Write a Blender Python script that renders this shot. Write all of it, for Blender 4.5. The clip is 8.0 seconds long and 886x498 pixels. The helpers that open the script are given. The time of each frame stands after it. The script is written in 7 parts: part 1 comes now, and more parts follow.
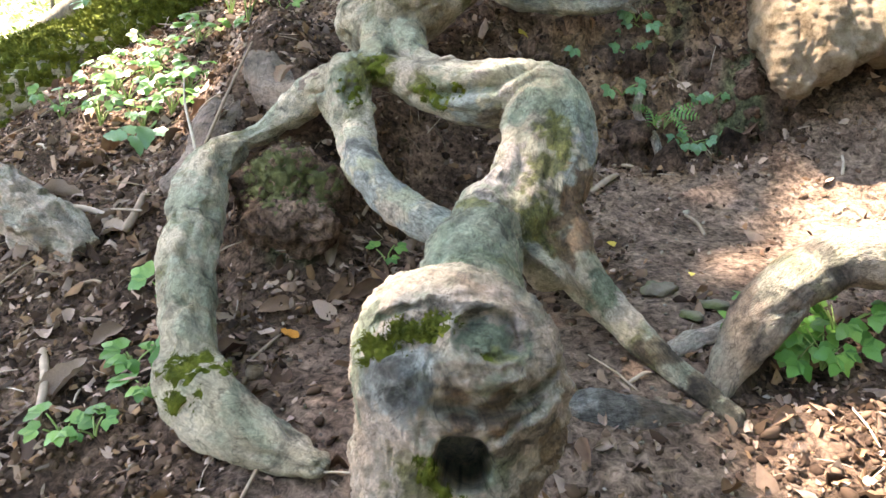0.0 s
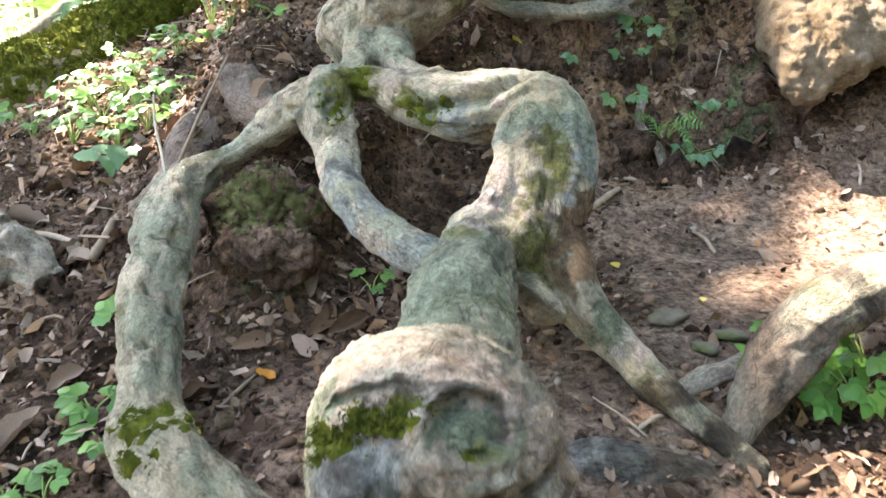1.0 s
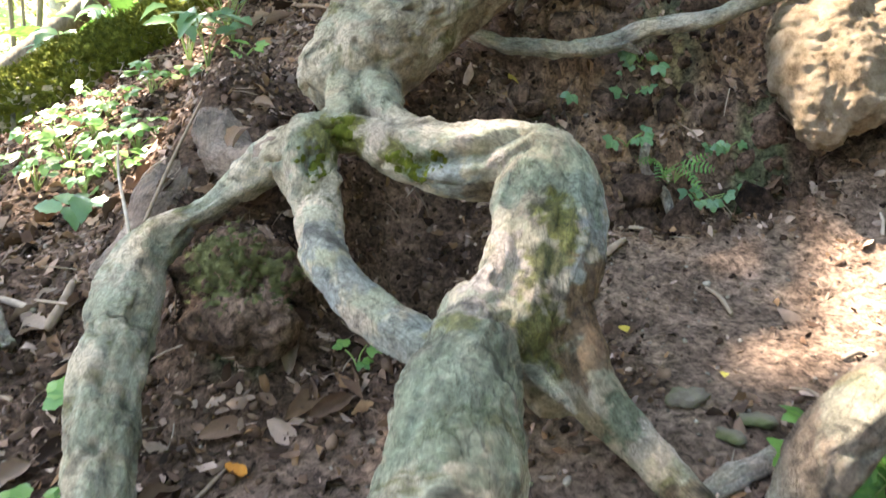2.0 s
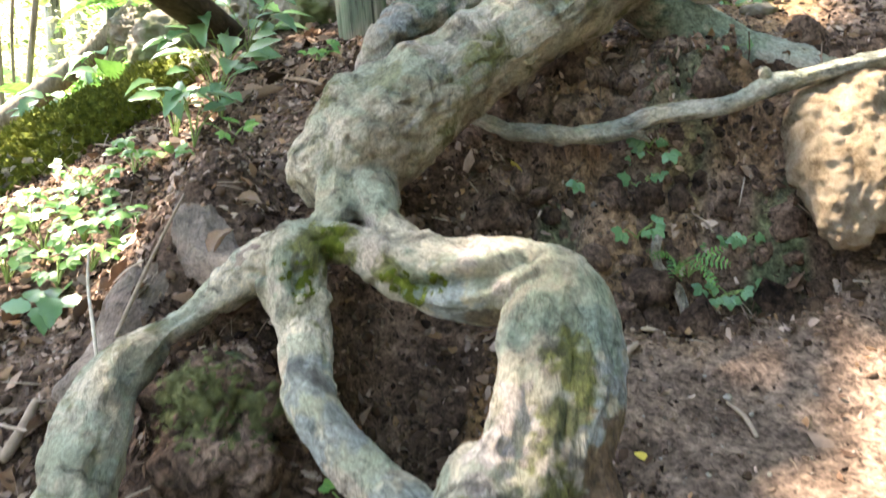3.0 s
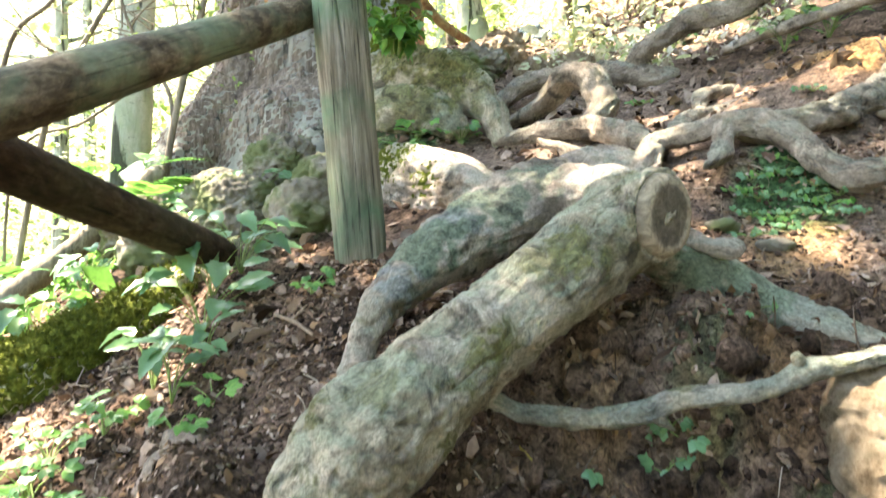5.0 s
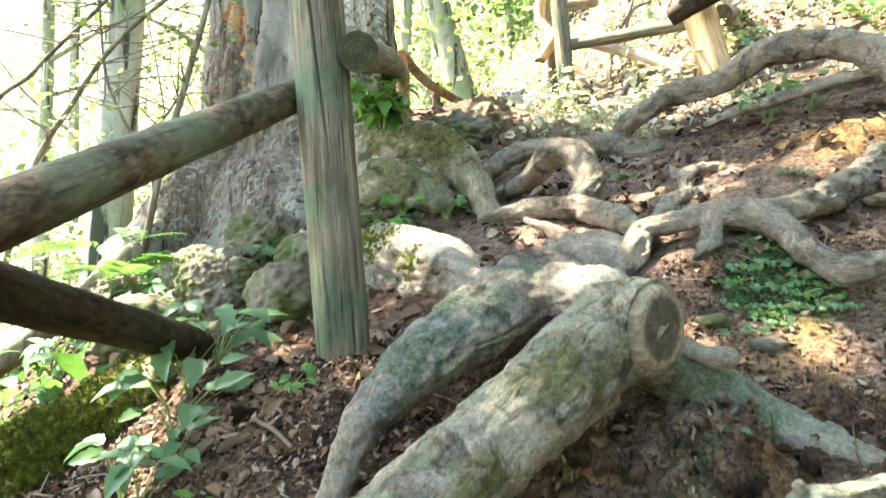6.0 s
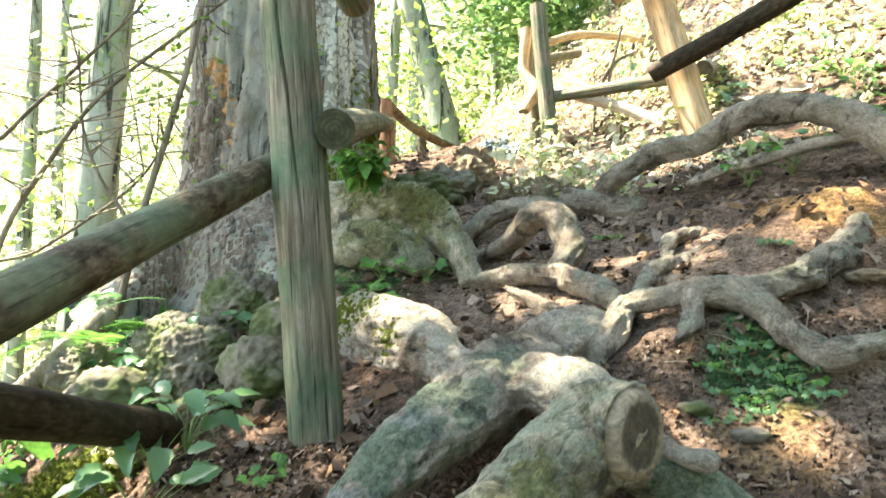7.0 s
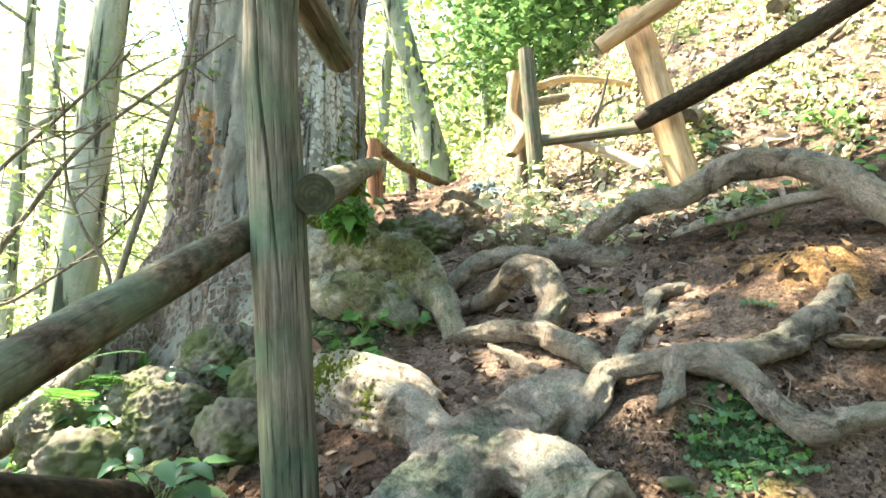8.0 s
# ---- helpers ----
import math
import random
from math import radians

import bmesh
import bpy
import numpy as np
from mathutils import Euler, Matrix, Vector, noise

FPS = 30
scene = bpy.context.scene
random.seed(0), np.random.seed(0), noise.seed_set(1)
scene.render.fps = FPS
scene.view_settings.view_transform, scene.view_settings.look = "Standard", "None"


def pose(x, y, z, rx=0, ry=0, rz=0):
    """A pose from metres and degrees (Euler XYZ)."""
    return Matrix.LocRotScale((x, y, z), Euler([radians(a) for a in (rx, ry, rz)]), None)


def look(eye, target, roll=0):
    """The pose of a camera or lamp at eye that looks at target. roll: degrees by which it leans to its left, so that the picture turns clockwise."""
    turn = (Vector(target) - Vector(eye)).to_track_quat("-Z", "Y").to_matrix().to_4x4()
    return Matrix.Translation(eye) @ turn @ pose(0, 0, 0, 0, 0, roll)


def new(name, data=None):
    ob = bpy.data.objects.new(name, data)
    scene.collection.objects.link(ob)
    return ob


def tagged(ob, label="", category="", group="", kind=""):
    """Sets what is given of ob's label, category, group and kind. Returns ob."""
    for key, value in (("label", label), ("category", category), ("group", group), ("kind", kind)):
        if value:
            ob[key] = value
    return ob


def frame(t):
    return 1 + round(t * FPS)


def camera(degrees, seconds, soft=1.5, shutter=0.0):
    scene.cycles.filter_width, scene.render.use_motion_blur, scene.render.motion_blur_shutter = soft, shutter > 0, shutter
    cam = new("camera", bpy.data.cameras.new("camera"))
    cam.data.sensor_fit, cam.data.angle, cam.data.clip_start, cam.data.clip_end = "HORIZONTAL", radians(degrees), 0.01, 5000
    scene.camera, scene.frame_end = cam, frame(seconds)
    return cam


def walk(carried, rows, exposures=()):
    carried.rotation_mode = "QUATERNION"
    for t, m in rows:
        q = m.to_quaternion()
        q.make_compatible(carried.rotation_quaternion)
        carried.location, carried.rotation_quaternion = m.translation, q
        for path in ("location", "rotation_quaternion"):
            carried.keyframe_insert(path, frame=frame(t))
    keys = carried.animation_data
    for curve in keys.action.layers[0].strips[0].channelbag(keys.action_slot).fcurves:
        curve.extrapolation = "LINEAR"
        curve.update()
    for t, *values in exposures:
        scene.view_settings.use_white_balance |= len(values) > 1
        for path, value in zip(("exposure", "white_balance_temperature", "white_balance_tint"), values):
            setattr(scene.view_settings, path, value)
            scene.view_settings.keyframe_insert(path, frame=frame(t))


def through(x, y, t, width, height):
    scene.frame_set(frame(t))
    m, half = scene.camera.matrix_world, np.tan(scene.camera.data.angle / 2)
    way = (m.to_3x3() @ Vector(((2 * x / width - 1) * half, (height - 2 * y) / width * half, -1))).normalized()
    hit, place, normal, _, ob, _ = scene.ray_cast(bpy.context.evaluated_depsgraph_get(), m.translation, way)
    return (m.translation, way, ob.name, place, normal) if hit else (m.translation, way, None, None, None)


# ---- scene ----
cam = camera(64, 8.0, shutter=0.5)
# seconds, eye, pitch, roll, yaw
PATH = [
    (0.0, 0.0000, 0.0000, 0.6000, -11.424, -0.509, -0.000),
    (0.5, 0.0117, 0.0414, 0.6046, -11.351, 0.045, 0.039),
    (1.0, 0.0173, 0.0926, 0.6148, -11.039, 0.395, -0.082),
    (2.5, 0.0170, 0.2610, 0.7111, -8.587, 0.551, -1.045),
    (3.0, 0.0150, 0.3116, 0.7694, -7.028, 0.399, -1.083),
    (3.5, 0.0097, 0.3527, 0.8373, -5.034, 0.226, -0.607),
    (4.0, 0.0063, 0.3892, 0.9092, -2.824, 0.203, -0.249),
    (4.5, 0.0180, 0.4249, 0.9942, -0.720, 0.287, -0.622),
    (5.0, 0.0186, 0.4510, 1.0669, 1.788, 0.319, -1.065),
    (6.5, 0.0243, 0.5015, 1.2517, 6.585, 0.330, -2.780),
    (7.0, 0.0487, 0.5078, 1.3155, 7.820, 0.320, -3.225),
    (7.5, 0.0742, 0.5101, 1.3693, 8.990, 0.333, -3.795),
    (8.0, 0.0790, 0.5055, 1.4145, 10.000, 0.000, -3.942),
]
walk(cam, [(t, pose(x, y, z, 90 + p, r, w)) for t, x, y, z, p, r, w in PATH], [(0.0, 3.92, 7150, 17), (5.0, 3.95, 7200, 10), (8.0, 3.37, 7100, 4)])

# ---- light ----
world = bpy.data.worlds.new("sky")
scene.world = world
world.use_nodes = True
SUN_FROM = Vector((-0.62, 0.25, 1.08)).normalized()
_n = world.node_tree.nodes
_sky = _n.new("ShaderNodeTexSky")
_sky.sky_type = "NISHITA"
_sky.sun_disc = False
_sky.sun_elevation = math.asin(SUN_FROM.z)
_sky.sun_rotation = math.atan2(SUN_FROM.x, SUN_FROM.y)
world.node_tree.links.new(_sky.outputs[0], _n["Background"].inputs[0])
_n["Background"].inputs[1].default_value = 0.12
sun_data = bpy.data.lights.new("sun", "SUN")
sun_data.energy, sun_data.angle, sun_data.color = 5.0, radians(0.6), (1.0, 0.94, 0.84)
sun = new("sun", sun_data)
sun.matrix_world = look(SUN_FROM * 30, (0, 0, 0))


# ---- mesh tools ----
from mathutils import kdtree


def mesh_of(name, verts, faces, material=None, smooth=True):
    me = bpy.data.meshes.new(name)
    me.from_pydata([tuple(v) for v in verts], [], [tuple(f) for f in faces])
    if smooth:
        me.polygons.foreach_set("use_smooth", [True] * len(me.polygons))
    if material:
        me.materials.append(material)
    me.update()
    return me


def thing(name, label, category, at=(0, 0, 0), group="", kind=""):
    ob = new(name)
    ob.location = at
    ob.empty_display_size = 0.05
    return tagged(ob, label, category, group, kind)


def child(name, me, parent, label="", m=None):
    ob = new(name, me)
    ob.parent = parent
    base = Matrix.Translation(parent.location) if parent.parent is None else Matrix.Translation(parent.parent.location)
    ob.matrix_parent_inverse = base.inverted()
    if m is not None:
        ob.matrix_basis = m
    return tagged(ob, label)


def spline(pts, step):
    """Points with a radius, glided through and sampled at about that step."""
    p = np.array(pts, float)
    if len(p) == 2:
        n = max(2, int(np.linalg.norm(p[1, :3] - p[0, :3]) / step) + 1)
        return np.array([p[0] + (p[1] - p[0]) * k / (n - 1) for k in range(n)])
    q = np.vstack([2 * p[0] - p[1], p, 2 * p[-1] - p[-2]])
    out = []
    for i in range(1, len(q) - 2):
        a, b, c, d = q[i - 1], q[i], q[i + 1], q[i + 2]
        n = max(2, int(np.linalg.norm(c[:3] - b[:3]) / step))
        for k in range(n):
            s = k / n
            out.append(0.5 * (2 * b + (c - a) * s + (2 * a - 5 * b + 4 * c - d) * s * s + (3 * b - a - 3 * c + d) * s ** 3))
    out.append(q[-2])
    out = np.array(out)
    out[:, 3] = np.maximum(out[:, 3], 0.001)
    return out


def tube(pts, sides=16, step=0.012, rough=0.1, freq=14.0, ridge=0.0, flat_ends=False, seed=0.0):
    """A closed, knobby tube through (x, y, z, radius); flat_ends leaves sawn ends."""
    s = spline(pts, step)
    n = len(s)
    tang = np.gradient(s[:, :3], axis=0)
    tang /= np.linalg.norm(tang, axis=1)[:, None] + 1e-9
    up = Vector(tang[0]).orthogonal().normalized()
    verts, rings = [], []

    def ring(c, r, u, v):
        first = len(verts)
        for k in range(sides):
            a = 2 * math.pi * k / sides
            d = u * math.cos(a) + v * math.sin(a)
            p = c + d * r
            f = 1 + rough * noise.fractal(p * freq + Vector((seed, seed, 0)), 0.8, 2.0, 3)
            if ridge:
                f += ridge * math.sin(a * 3 + seed) + 0.5 * ridge * math.sin(a * 7 + 2 * seed)
            verts.append(c + d * r * f)
        rings.append(first)

    for i in range(n):
        t = Vector(tang[i])
        up = (up - t * up.dot(t)).normalized()
        v = t.cross(up)
        c, r = Vector(s[i, :3]), s[i, 3]
        if i == 0 and not flat_ends:
            for q in (-0.9, -0.6):
                ring(c + t * (r * q), r * math.sqrt(1 - q * q), up, v)
        ring(c, r, up, v)
        if i == n - 1 and not flat_ends:
            for q in (0.6, 0.9):
                ring(c + t * (r * q), r * math.sqrt(1 - q * q), up, v)
    faces = []
    for a, b in zip(rings, rings[1:]):
        for k in range(sides):
            m = (k + 1) % sides
            faces.append((a + k, a + m, b + m, b + k))
    faces.append(tuple(rings[0] + k for k in reversed(range(sides))))
    faces.append(tuple(rings[-1] + k for k in range(sides)))
    return verts, faces


def joined(pieces):
    verts, faces = [], []
    for v, f in pieces:
        o = len(verts)
        verts += v
        faces += [tuple(i + o for i in g) for g in f]
    return verts, faces


def along_fibres(co, lines):
    """For each point, its offset from the nearest line and its way along that line, drawn out along the grain."""
    total = sum(len(s) for s in lines)
    tree = kdtree.KDTree(total)
    rows, k = [], 0
    for j, s in enumerate(lines):
        way = np.concatenate([[0], np.cumsum(np.linalg.norm(np.diff(s[:, :3], axis=0), axis=1))])
        tang = np.gradient(s[:, :3], axis=0)
        tang /= np.linalg.norm(tang, axis=1)[:, None] + 1e-9
        up = Vector(tang[0]).orthogonal().normalized()
        for i in range(len(s)):
            t = Vector(tang[i])
            up = (up - t * up.dot(t)).normalized()
            tree.insert(Vector(s[i, :3]), k)
            rows.append((s[i, :3], tang[i], np.array(up), np.array(t.cross(up)), way[i] + 3.1 * j))
            k += 1
    tree.balance()
    out = np.empty((len(co), 3))
    for i in range(len(co)):
        c, t, u, v, way = rows[tree.find(Vector(co[i]))[1]]
        d = co[i] - c
        out[i] = d @ u, d @ v, 0.42 * (way + d @ t)
    return out


def grown(name, tubes, voxel, material, smooth=4, grain=0.0015, dents=(), carve=None, creases=13.0, lines=(), knobs=()):
    """Tubes grown together into one skin. dents: (x, y, z, radius, push out or in, direction or None)."""
    temp = new("grow", mesh_of("grow", *joined(tubes)))
    r = temp.modifiers.new("skin", "REMESH")
    r.mode, r.voxel_size = "VOXEL", voxel
    s = temp.modifiers.new("ease", "SMOOTH")
    s.factor, s.iterations = 0.5, smooth
    me = bpy.data.meshes.new_from_object(temp.evaluated_get(bpy.context.evaluated_depsgraph_get()))
    old = temp.data
    bpy.data.objects.remove(temp)
    bpy.data.meshes.remove(old)
    n = len(me.vertices)
    co, no = np.empty(n * 3), np.empty(n * 3)
    me.vertices.foreach_get("co", co)
    me.vertices.foreach_get("normal", no)
    co, no = co.reshape(-1, 3), no.reshape(-1, 3)
    out = np.zeros(n)
    if lines:
        fibre = along_fibres(co, lines)
        for x, y, z, r in knobs:
            inside = np.linalg.norm(co - np.array((x, y, z)), axis=1) < r
            fibre[inside] = co[inside]
        at = me.attributes.new("fibre", "FLOAT_VECTOR", "POINT")
        at.data.foreach_set("vector", fibre.ravel())
    for i in range(n):
        p = Vector(co[i])
        if lines:
            p = Vector(fibre[i])
        fold = noise.noise(p * creases) + 0.35 * noise.noise(p * creases * 2.7)
        crease = math.exp(-(fold / 0.07) ** 2) * (0.5 + noise.noise(p * 7 + Vector((5, 0, 0))))
        out[i] = grain * (2.0 * noise.noise(p * 20) - 2.2 * abs(noise.noise(p * 38)) + noise.noise(p * 75) + 0.7 * noise.noise(p * 150) + 0.6 - 2.6 * crease)
    new_co = co + no * out[:, None]
    for x, y, z, rad, push, way in dents:
        d = np.linalg.norm(co - np.array((x, y, z)), axis=1)
        w = np.clip(1 - (d / rad) ** 2, 0, 1) ** 1.5 * push
        new_co += (no if way is None else np.array(way)[None, :]) * w[:, None]
    if carve:
        new_co += carve(co, no)
    me.vertices.foreach_set("co", new_co.ravel())
    me.polygons.foreach_set("use_smooth", [True] * len(me.polygons))
    me.materials.clear()
    me.materials.append(material)
    me.name = name
    me.update()
    return me


def moss_pad(me, spots, material, lift=0.003, seed=3, tufts=5):
    """Cushions of moss laid over the parts of a skin that lie near the spots (x, y, z, radius)."""
    n = len(me.vertices)
    co, no = np.empty(n * 3), np.empty(n * 3)
    me.vertices.foreach_get("co", co)
    me.vertices.foreach_get("normal", no)
    co, no = co.reshape(-1, 3), no.reshape(-1, 3)
    depth = np.full(n, -1.0)
    for x, y, z, rad in spots:
        d = np.linalg.norm(co - np.array((x, y, z)), axis=1)
        near = np.where(d < rad * 1.5)[0]
        for i in near:
            f = noise.fractal(Vector(co[i]) * 80 + Vector((seed, 0, 0)), 0.7, 2.0, 3)
            depth[i] = max(depth[i], 0.75 - d[i] / rad + 1.1 * f)
    used, verts, faces = {}, [], []
    for p in me.polygons:
        if max(depth[i] for i in p.vertices) > 0:
            f = []
            for i in p.vertices:
                if i not in used:
                    used[i] = len(verts)
                    h = lift * min(1.0, depth[i] * 3) * (0.8 + 0.9 * random.random())
                    verts.append(co[i] + no[i] * (h if depth[i] > 0 else -0.001))
                f.append(used[i])
            faces.append(f)
    tuft = random.Random(seed)
    for i, k in list(used.items()):
        if depth[i] < 0.08:
            continue
        for _ in range(tufts):
            p, up = Vector(verts[k]), Vector(no[i])
            p = p + Vector([tuft.gauss(0, lift * 0.5) for _ in range(3)])
            way = (up + Vector([tuft.gauss(0, 0.5) for _ in range(3)])).normalized() * lift * tuft.uniform(0.7, 1.8)
            side = way.cross(Vector([tuft.gauss(0, 1) for _ in range(3)])).normalized() * lift * 0.22
            o = len(verts)
            verts += [p - side, p + side, p + way]
            faces.append((o, o + 1, o + 2))
    return mesh_of("moss", verts, faces, material)


def stained(me, key, spots, ragged=0.55, freq=45.0):
    """A ragged film on a skin near the spots (x, y, z, radius, strength), kept as a value at each point."""
    n = len(me.vertices)
    co = np.empty(n * 3)
    me.vertices.foreach_get("co", co)
    co = co.reshape(-1, 3)
    value = np.zeros(n)
    for x, y, z, rad, much in spots:
        d = np.linalg.norm(co - np.array((x, y, z)), axis=1) / rad
        for i in np.where(d < 1.5)[0]:
            f = noise.fractal(Vector(co[i]) * freq, 0.75, 2.0, 4)
            q = min(1.0, max(0.0, (1 - d[i] + ragged * f) / 0.35))
            value[i] = max(value[i], much * q * q * (3 - 2 * q))
    if key not in me.attributes:
        me.attributes.new(key, "FLOAT", "POINT")
    me.attributes[key].data.foreach_set("value", value)


def furrow(line, width, depth):
    """Pushes a skin in (or out, if negative) along a line of points."""
    s = spline([(*p, 0.01) for p in line], 0.004)[:, :3]

    def push(co, no):
        out = np.zeros(len(co))
        near = np.where(np.linalg.norm(co - s.mean(0), axis=1) < np.linalg.norm(s - s.mean(0), axis=1).max() + 3 * width)[0]
        d = np.linalg.norm(co[near][:, None] - s[None], axis=2).min(1)
        out[near] = -depth * np.exp(-(d / width) ** 2)
        return no * out[:, None]
    return push


# ---- materials ----
def material(name, rough=0.85):
    m = bpy.data.materials.new(name)
    m.use_nodes = True
    b = m.node_tree.nodes["Principled BSDF"]
    b.inputs["Roughness"].default_value = rough
    b.inputs["Specular IOR Level"].default_value = 0.08
    return m, m.node_tree.nodes, m.node_tree.links, b


def coords(n, l, scale=(1, 1, 1)):
    c = n.new("ShaderNodeTexCoord")
    g = n.new("ShaderNodeMapping")
    g.inputs["Scale"].default_value = scale
    l.new(c.outputs["Object"], g.inputs["Vector"])
    return g.outputs[0]


def noise_tex(n, l, vec, scale, detail=6, rough=0.6, warp=0.0):
    t = n.new("ShaderNodeTexNoise")
    t.inputs["Scale"].default_value, t.inputs["Detail"].default_value = scale, detail
    t.inputs["Roughness"].default_value, t.inputs["Distortion"].default_value = rough, warp
    l.new(vec, t.inputs["Vector"])
    return t.outputs["Fac"]


def ramp(n, l, fac, stops):
    r = n.new("ShaderNodeValToRGB")
    e = r.color_ramp.elements
    while len(e) < len(stops):
        e.new(0.5)
    for k, (at, c) in enumerate(stops):
        e[k].position = at
        e[k].color = (*c, 1) if not isinstance(c, (int, float)) else (c, c, c, 1)
    l.new(fac, r.inputs[0])
    return r.outputs[0]


def mix(n, l, fac, a, b):
    m = n.new("ShaderNodeMix")
    m.data_type = "RGBA"
    for sock, v in ((m.inputs[0], fac), (m.inputs[6], a), (m.inputs[7], b)):
        if isinstance(v, (int, float)):
            sock.default_value = v
        elif isinstance(v, tuple):
            sock.default_value = (*v, 1)
        else:
            l.new(v, sock)
    return m.outputs[2]


def relief(n, l, b, height, strength, distance):
    k = n.new("ShaderNodeBump")
    k.inputs["Strength"].default_value, k.inputs["Distance"].default_value = strength, distance
    l.new(height, k.inputs["Height"])
    l.new(k.outputs[0], b.inputs["Normal"])
    return k


def times(n, l, a, b, fac=1.0):
    m = n.new("ShaderNodeMix")
    m.data_type, m.blend_type = "RGBA", "MULTIPLY"
    m.inputs[0].default_value = fac
    l.new(a, m.inputs[6])
    l.new(b, m.inputs[7])
    return m.outputs[2]


def root_bark(name, pale, mid, dark, cool, much, olive):
    """Smooth beech root skin: worn tan wood, cool grey-green algae in ragged patches, olive moss film, fine wrinkles."""
    m, n, l, b = material(name, 0.72)
    b.inputs["Specular IOR Level"].default_value = 0.25
    v = coords(n, l)
    c = ramp(n, l, noise_tex(n, l, v, 5.5, 6, 0.6, 0.8), [(0.30, dark), (0.45, mid), (0.64, pale)])
    face = n.new("ShaderNodeNewGeometry")
    tilt = n.new("ShaderNodeSeparateXYZ")
    l.new(face.outputs["Normal"], tilt.inputs[0])
    high = ramp(n, l, tilt.outputs["Z"], [(0.0, 0.1), (0.5, 1.0)])
    patch = ramp(n, l, noise_tex(n, l, v, 6, 7, 0.6, 1.2), [(0.45, 0.0), (0.52, much)])
    green = ramp(n, l, noise_tex(n, l, v, 22, 5, 0.6), [(0.3, tuple(q * 0.7 for q in cool)), (0.7, tuple(q * 1.35 for q in cool))])
    c = mix(n, l, times(n, l, patch, high), c, green)
    film = ramp(n, l, noise_tex(n, l, v, 7, 8, 0.65, 0.8), [(0.57, 0.0), (0.63, olive)])
    c = mix(n, l, film, c, (0.135, 0.13, 0.04))
    worn = ramp(n, l, noise_tex(n, l, v, 5, 8, 0.66, 1.2), [(0.58, 0.0), (0.66, 0.6)])
    c = mix(n, l, worn, c, (0.47, 0.36, 0.28))
    blotch = noise_tex(n, l, v, 55, 7, 0.7, 0.8)
    # The palest film also paints in sunlight, the darkest also paints in shade.
    for key, low, top in (("slate", (0.09, 0.105, 0.10), (0.36, 0.40, 0.385)), ("algae", (0.055, 0.08, 0.045), (0.27, 0.325, 0.215)),
                          ("olive", (0.05, 0.052, 0.012), (0.25, 0.235, 0.06)), ("rust", (0.05, 0.027, 0.014), (0.30, 0.185, 0.10)),
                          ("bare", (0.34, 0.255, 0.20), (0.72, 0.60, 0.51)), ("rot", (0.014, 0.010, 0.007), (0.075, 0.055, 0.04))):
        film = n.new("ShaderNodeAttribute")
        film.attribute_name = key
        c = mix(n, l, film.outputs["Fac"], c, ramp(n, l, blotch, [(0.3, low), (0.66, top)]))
    stain = ramp(n, l, noise_tex(n, l, v, 9, 8, 0.66, 1.4), [(0.36, 0.34), (0.46, 1.08)])
    c = times(n, l, c, stain)
    grain = n.new("ShaderNodeAttribute")
    grain.attribute_name = "fibre"
    w = grain.outputs["Vector"]
    fine = noise_tex(n, l, w, 170, 9, 0.75, 1.2)
    c = times(n, l, c, ramp(n, l, fine, [(0.34, 0.6), (0.6, 1.2)]))
    c = times(n, l, c, ramp(n, l, noise_tex(n, l, v, 130, 9, 0.75, 0.5), [(0.36, 0.68), (0.5, 1.0), (0.64, 1.2)]))
    seam = noise_tex(n, l, w, 22, 5, 0.6, 0.7)
    c = times(n, l, c, ramp(n, l, seam, [(0.485, 1.0), (0.5, 0.22), (0.515, 1.0)]), 0.6)
    l.new(c, b.inputs["Base Color"])
    wrinkle = noise_tex(n, l, w, 55, 9, 0.75, 2.0)
    h = n.new("ShaderNodeMath")
    h.operation = "ADD"
    l.new(fine, h.inputs[0])
    l.new(wrinkle, h.inputs[1])
    k = n.new("ShaderNodeMath")
    k.operation = "MULTIPLY_ADD"
    l.new(noise_tex(n, l, v, 190, 10, 0.75), k.inputs[0])
    k.inputs[1].default_value = 0.9
    l.new(h.outputs[0], k.inputs[2])
    relief(n, l, b, k.outputs[0], 1.0, 0.018)
    return m


BARK = root_bark("root_bark", (0.66, 0.56, 0.41), (0.43, 0.365, 0.25), (0.13, 0.098, 0.06), (0.29, 0.325, 0.225), 0.65, 0.85)
BARK_DRY = root_bark("worn_root_bark", (0.68, 0.55, 0.43), (0.43, 0.335, 0.255), (0.11, 0.078, 0.055), (0.33, 0.345, 0.265), 0.5, 0.4)
WARM = root_bark("brown_root_bark", (0.54, 0.425, 0.32), (0.31, 0.235, 0.17), (0.075, 0.052, 0.036), (0.27, 0.285, 0.215), 0.5, 0.4)
DUSTY = root_bark("dusty_root_bark", (0.34, 0.25, 0.19), (0.22, 0.155, 0.115), (0.075, 0.05, 0.035), (0.17, 0.16, 0.115), 0.3, 0.2)


